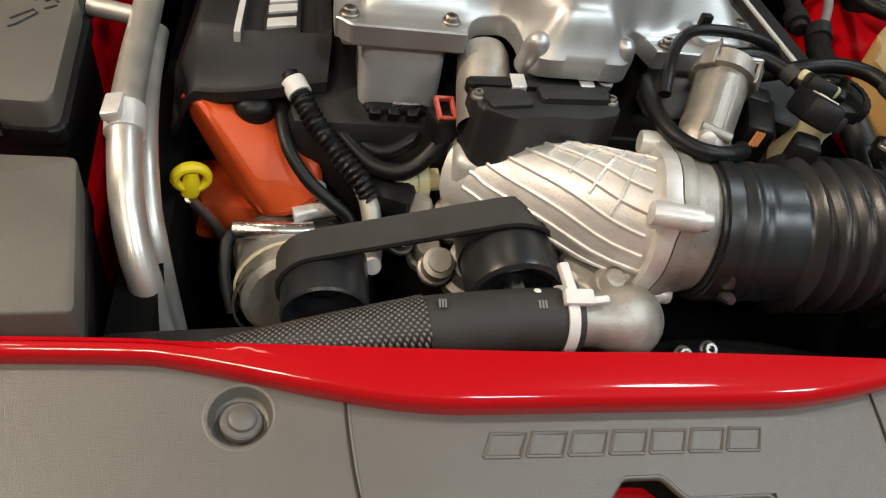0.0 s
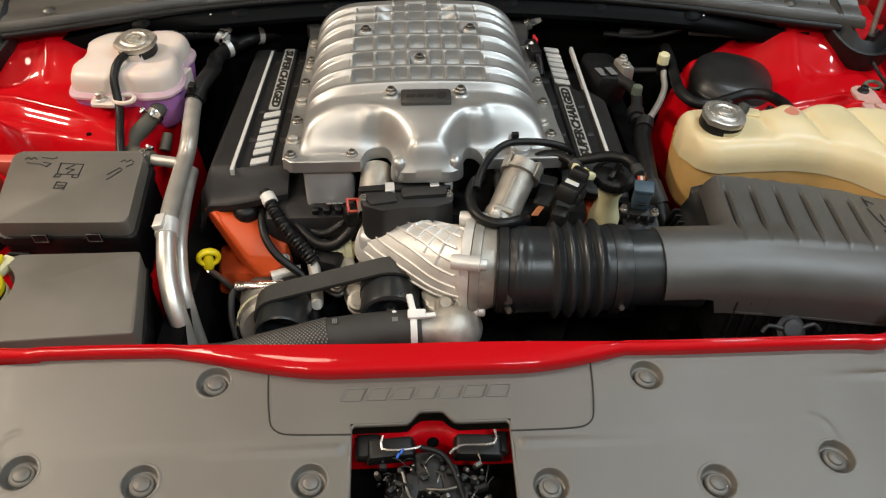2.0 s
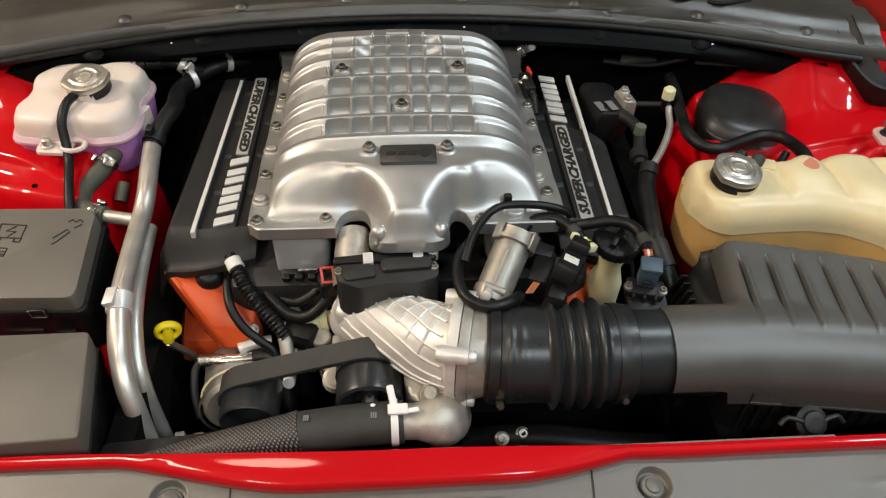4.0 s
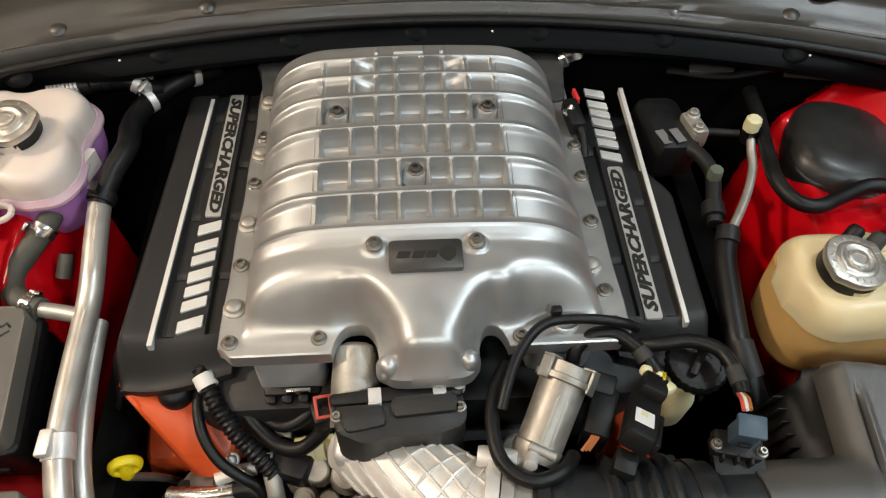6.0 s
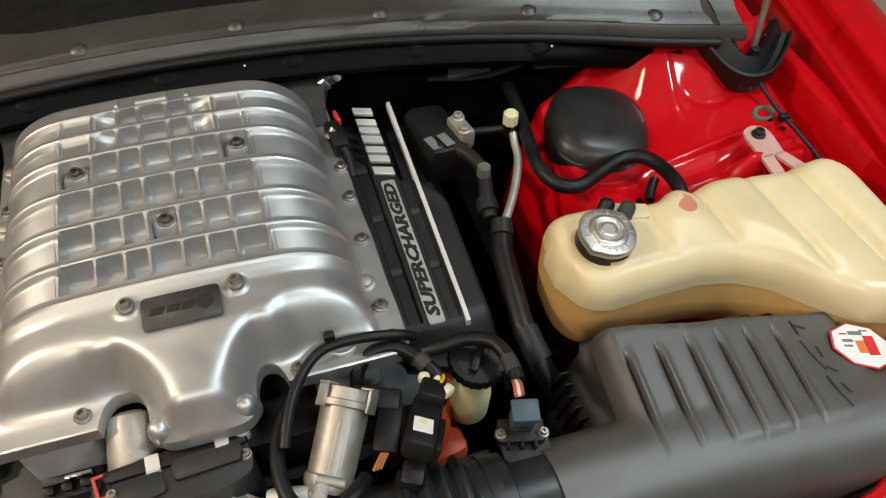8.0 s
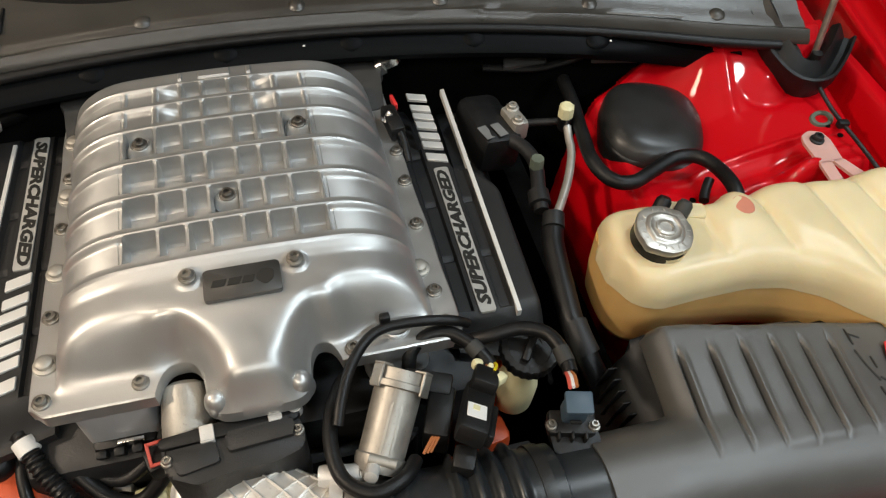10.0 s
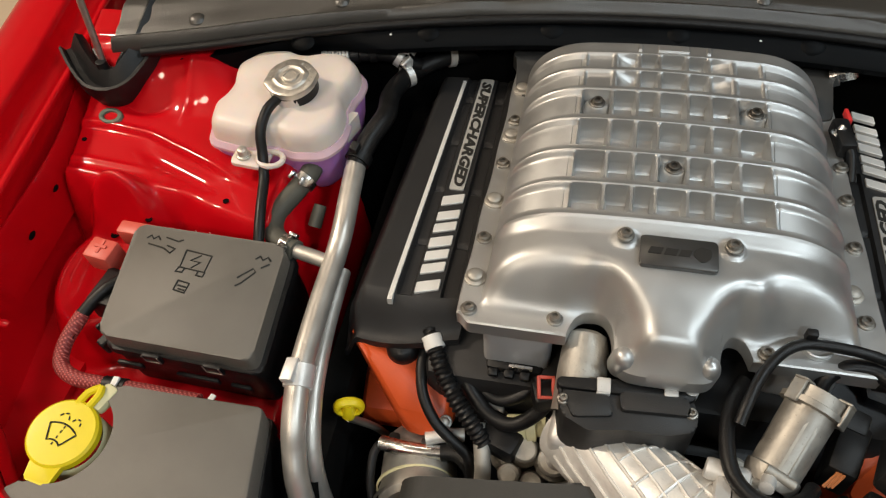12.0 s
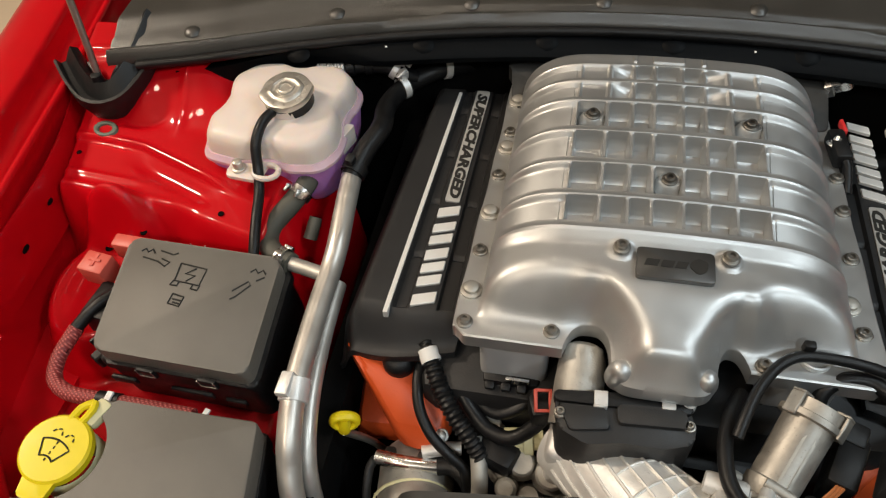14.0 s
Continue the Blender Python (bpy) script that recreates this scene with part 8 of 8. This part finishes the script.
def fittings():
    y = thing("purge_valve", "cream plastic quick connector", "connector")
    m = aim((-0.146, -0.052, 0.772), (-0.100, -0.047, 0.776))
    bm = bmesh.new()
    lathe(bm, [(0.006, -0.004), (0.008, 0), (0.009, 0.010), (0.0125, 0.011), (0.013, 0.030), (0.015, 0.031), (0.015, 0.040), (0.010, 0.041), (0.010, 0.05)], m, 20)
    part("body", bm, CREAM, y)
    bm = bmesh.new()
    box(bm, 0.008, 0.036, 0.010, m @ pose(0, 0, 0.031), 0.002)
    part("wings", bm, CREAM, y)
    blk = thing("loom_junction", "black harness junction block", "connector")
    bm = bmesh.new()
    box(bm, 0.045, 0.04, 0.03, pose(-0.140, -0.060, 0.752, 0, 0, -20), 0.008)
    part("block", bm, BLACK, blk)
    bm = bmesh.new()
    box(bm, 0.06, 0.03, 0.05, pose(-0.135, 0.00, 0.775), 0.008)
    part("block", bm, BLACK, blk)
    for k in range(3):
        bm = bmesh.new()
        box(bm, 0.010, 0.008, 0.012, pose(-0.155 + 0.016 * k, -0.016, 0.816, 20, 0, 0), 0.002)
        part("tooth", bm, BLACK, blk)
    bm = bmesh.new()
    box(bm, 0.024, 0.004, 0.008, pose(-0.128, -0.012, 0.822), 0.001)
    part("wire_clip", bm, BRIGHT, blk)
    f = thing("refrigerant_fitting", "alloy refrigerant fitting and pipe over the alternator", "fitting")
    bm = bmesh.new()
    tube(bm, [(-0.164, -0.056, 0.776), (-0.158, -0.075, 0.772), (-0.154, -0.095, 0.755), (-0.154, -0.108, 0.735)], 0.0085, 12)
    part("elbow", bm, CAST_DULL, f)
    bm = bmesh.new()
    lathe(bm, [(0, 0.010), (0.007, 0.010), (0.008, 0.008), (0.008, 0), (0.006, 0)], pose(-0.154, -0.110, 0.734, 60, 0, 0), 12)
    part("cap", bm, CAST, f)
    bm = bmesh.new()
    tube(bm, [(-0.269, -0.075, 0.734), (-0.245, -0.078, 0.737), (-0.222, -0.078, 0.737), (-0.200, -0.076, 0.737)], 0.0082, 14)
    part("bright_pipe", bm, BRIGHT, f, "bright crimped alloy pipe")
    bm = bmesh.new()
    tube(bm, [(-0.202, -0.076, 0.737), (-0.186, -0.075, 0.738), (-0.170, -0.085, 0.736), (-0.162, -0.10, 0.72), (-0.158, -0.125, 0.69)], 0.0092, 14)
    part("rubber_end", bm, RUBBER, f)
    bm = bmesh.new()
    tube(bm, [(-0.220, -0.066, 0.744), (-0.200, -0.060, 0.746), (-0.180, -0.056, 0.746)], 0.0075, 12)
    part("side_pipe", bm, CAST, f)
    bm = bmesh.new()
    tube(bm, [(-0.268, -0.075, 0.734), (-0.275, -0.085, 0.728), (-0.275, -0.11, 0.71), (-0.268, -0.13, 0.69)], 0.005, 10)
    part("bent_line", bm, DARK_METAL, f)
    # alloy sensor housings between belt and elbow
    for x, yy, z, r, h in ((-0.128, -0.085, 0.735, 0.011, 0.024), (-0.098, -0.108, 0.726, 0.014, 0.026)):
        bm = bmesh.new()
        lathe(bm, [(r * 1.15, 0), (r * 1.15, h * 0.25), (r, h * 0.3), (r, h * 0.8), (r * 0.7, h * 0.86), (r * 0.7, h), (0, h)], pose(x, yy, z, 25, 0, 0), 16)
        part("sensor", bm, CAST_DULL, f)


fittings()


def water_outlet():
    top = thing("thermostat_housing", "dull cast alloy thermostat housing", "housing")
    bm = bmesh.new()
    tube(bm, [(-0.022, -0.212, 0.792), (0.000, -0.212, 0.792), (0.018, -0.211, 0.790), (0.030, -0.205, 0.782), (0.034, -0.190, 0.765), (0.034, -0.17, 0.74)], 0.022, 24, radius=lambda s_: 0.020 + 0.010 * smoothstep(0.02, 0.05, s_))
    part("elbow", bm, CAST_DULL, top, smooth=60)
    bm = bmesh.new()
    prism(bm, rounded([(-0.010, -0.182), (0.028, -0.204), (0.060, -0.180), (0.048, -0.145), (0.010, -0.128), (-0.014, -0.145)], 0.014), 0.740, 0.798, pose(0, 0, 0, 0, 0, 0), 0.006)
    part("flange", bm, CAST_DULL, top)
    bm = bmesh.new()
    lathe(bm, [(0.013, -0.03), (0.013, 0.0), (0.011, 0.003), (0.0105, 0.003), (0.0095, 0.004), (0.0085, 0.012), (0.007, 0.014), (0, 0.014)], pose(0.016, -0.186, 0.803, 22, 0, 0), 20)
    part("bolt_boss", bm, CAST_DULL, top)
    hose = thing("radiator_hose", "black radiator hose in a braided sleeve with a white clamp", "hose")
    bm = bmesh.new()
    tube(bm, [(-0.014, -0.212, 0.792), (-0.06, -0.213, 0.791), (-0.11, -0.217, 0.789), (-0.135, -0.219, 0.787)], 0.0235, 24)
    part("hose", bm, RUBBER_GREY, hose)
    bm = bmesh.new()
    tube(bm, [(-0.126, -0.218, 0.788), (-0.16, -0.222, 0.784), (-0.21, -0.227, 0.777), (-0.25, -0.231, 0.768), (-0.29, -0.235, 0.755)], 0.0225, 24, 0.004, lambda s_: 0.0245 - 0.05 * s_ if s_ < 0.1 else 0.0195)
    part("braided_sleeve", bm, BRAID, hose, "silver-black braided sleeve")
    bm = bmesh.new()
    lathe(bm, [(0.0235, -0.004), (0.0255, -0.004), (0.0255, 0.004), (0.0235, 0.004)], aim((-0.024, -0.2125, 0.792), (0, -0.212, 0.792)), 24)
    part("clamp", bm, WHITE, hose, "white painted hose clamp")
    for p, s3, rz in (((-0.026, -0.200, 0.818), (0.008, 0.030, 0.007), 12), ((-0.020, -0.212, 0.815), (0.022, 0.012, 0.008), 0), ((-0.006, -0.214, 0.815), (0.018, 0.006, 0.006), 8)):
        bm = bmesh.new()
        box(bm, *s3, pose(*p, 18, 0, rz), 0.002)
        part("clamp_ear", bm, WHITE, hose)
    for x, w in ((-0.118, 0.006), (-0.046, 0.007)):
        bm = bmesh.new()
        for k in range(3):
            box(bm, w * 0.22, 0.0065, 0.0006, pose(x + w * (k - 1) * 0.34, -0.2165, 0.8145, 10, 0, 0))
        part("print_bar", bm, LABEL_GREY, hose, "grey unreadable print")
    bm = bmesh.new()
    lathe(bm, [(0, 0.0012), (0.0022, 0.0008), (0.003, 0)], pose(-0.047, -0.203, 0.8135, -20, 0, 0), 10)
    part("paint_dot", bm, WHITE, hose)
    for pts, r, mat, label in (([(0.06, -0.19, 0.70), (0.14, -0.2, 0.72), (0.24, -0.21, 0.71), (0.32, -0.2, 0.68)], 0.02, RUBBER, "thick black hose low behind the cross member"),
                               ([(0.10, -0.12, 0.72), (0.18, -0.13, 0.735), (0.28, -0.12, 0.72)], 0.016, BLACK, "black hose low under the intake duct"),
                               ([(-0.31, -0.21, 0.72), (-0.27, -0.215, 0.735), (-0.22, -0.21, 0.72)], 0.016, DARK_METAL, "dark pipe low beside the radiator hose")):
        low = thing("coolant_hose", label, "hose")
        bm = bmesh.new()
        tube(bm, pts, r, 14)
        part("hose", bm, mat, low)
    shroud = thing("fan_shroud", "dark fan shroud edge behind the cross member", "fan shroud")
    bm = bmesh.new()
    box(bm, 0.16, 0.05, 0.03, pose(-0.27, -0.222, 0.735, 0, 0, 4), 0.010)
    part("edge", bm, DARK_METAL, shroud)
    for x, yy in ((0.10, -0.205), (0.125, -0.200)):
        bolt(shroud, (x, yy, 0.735), 0.006, (25, 0), name="bolt")


water_outlet()
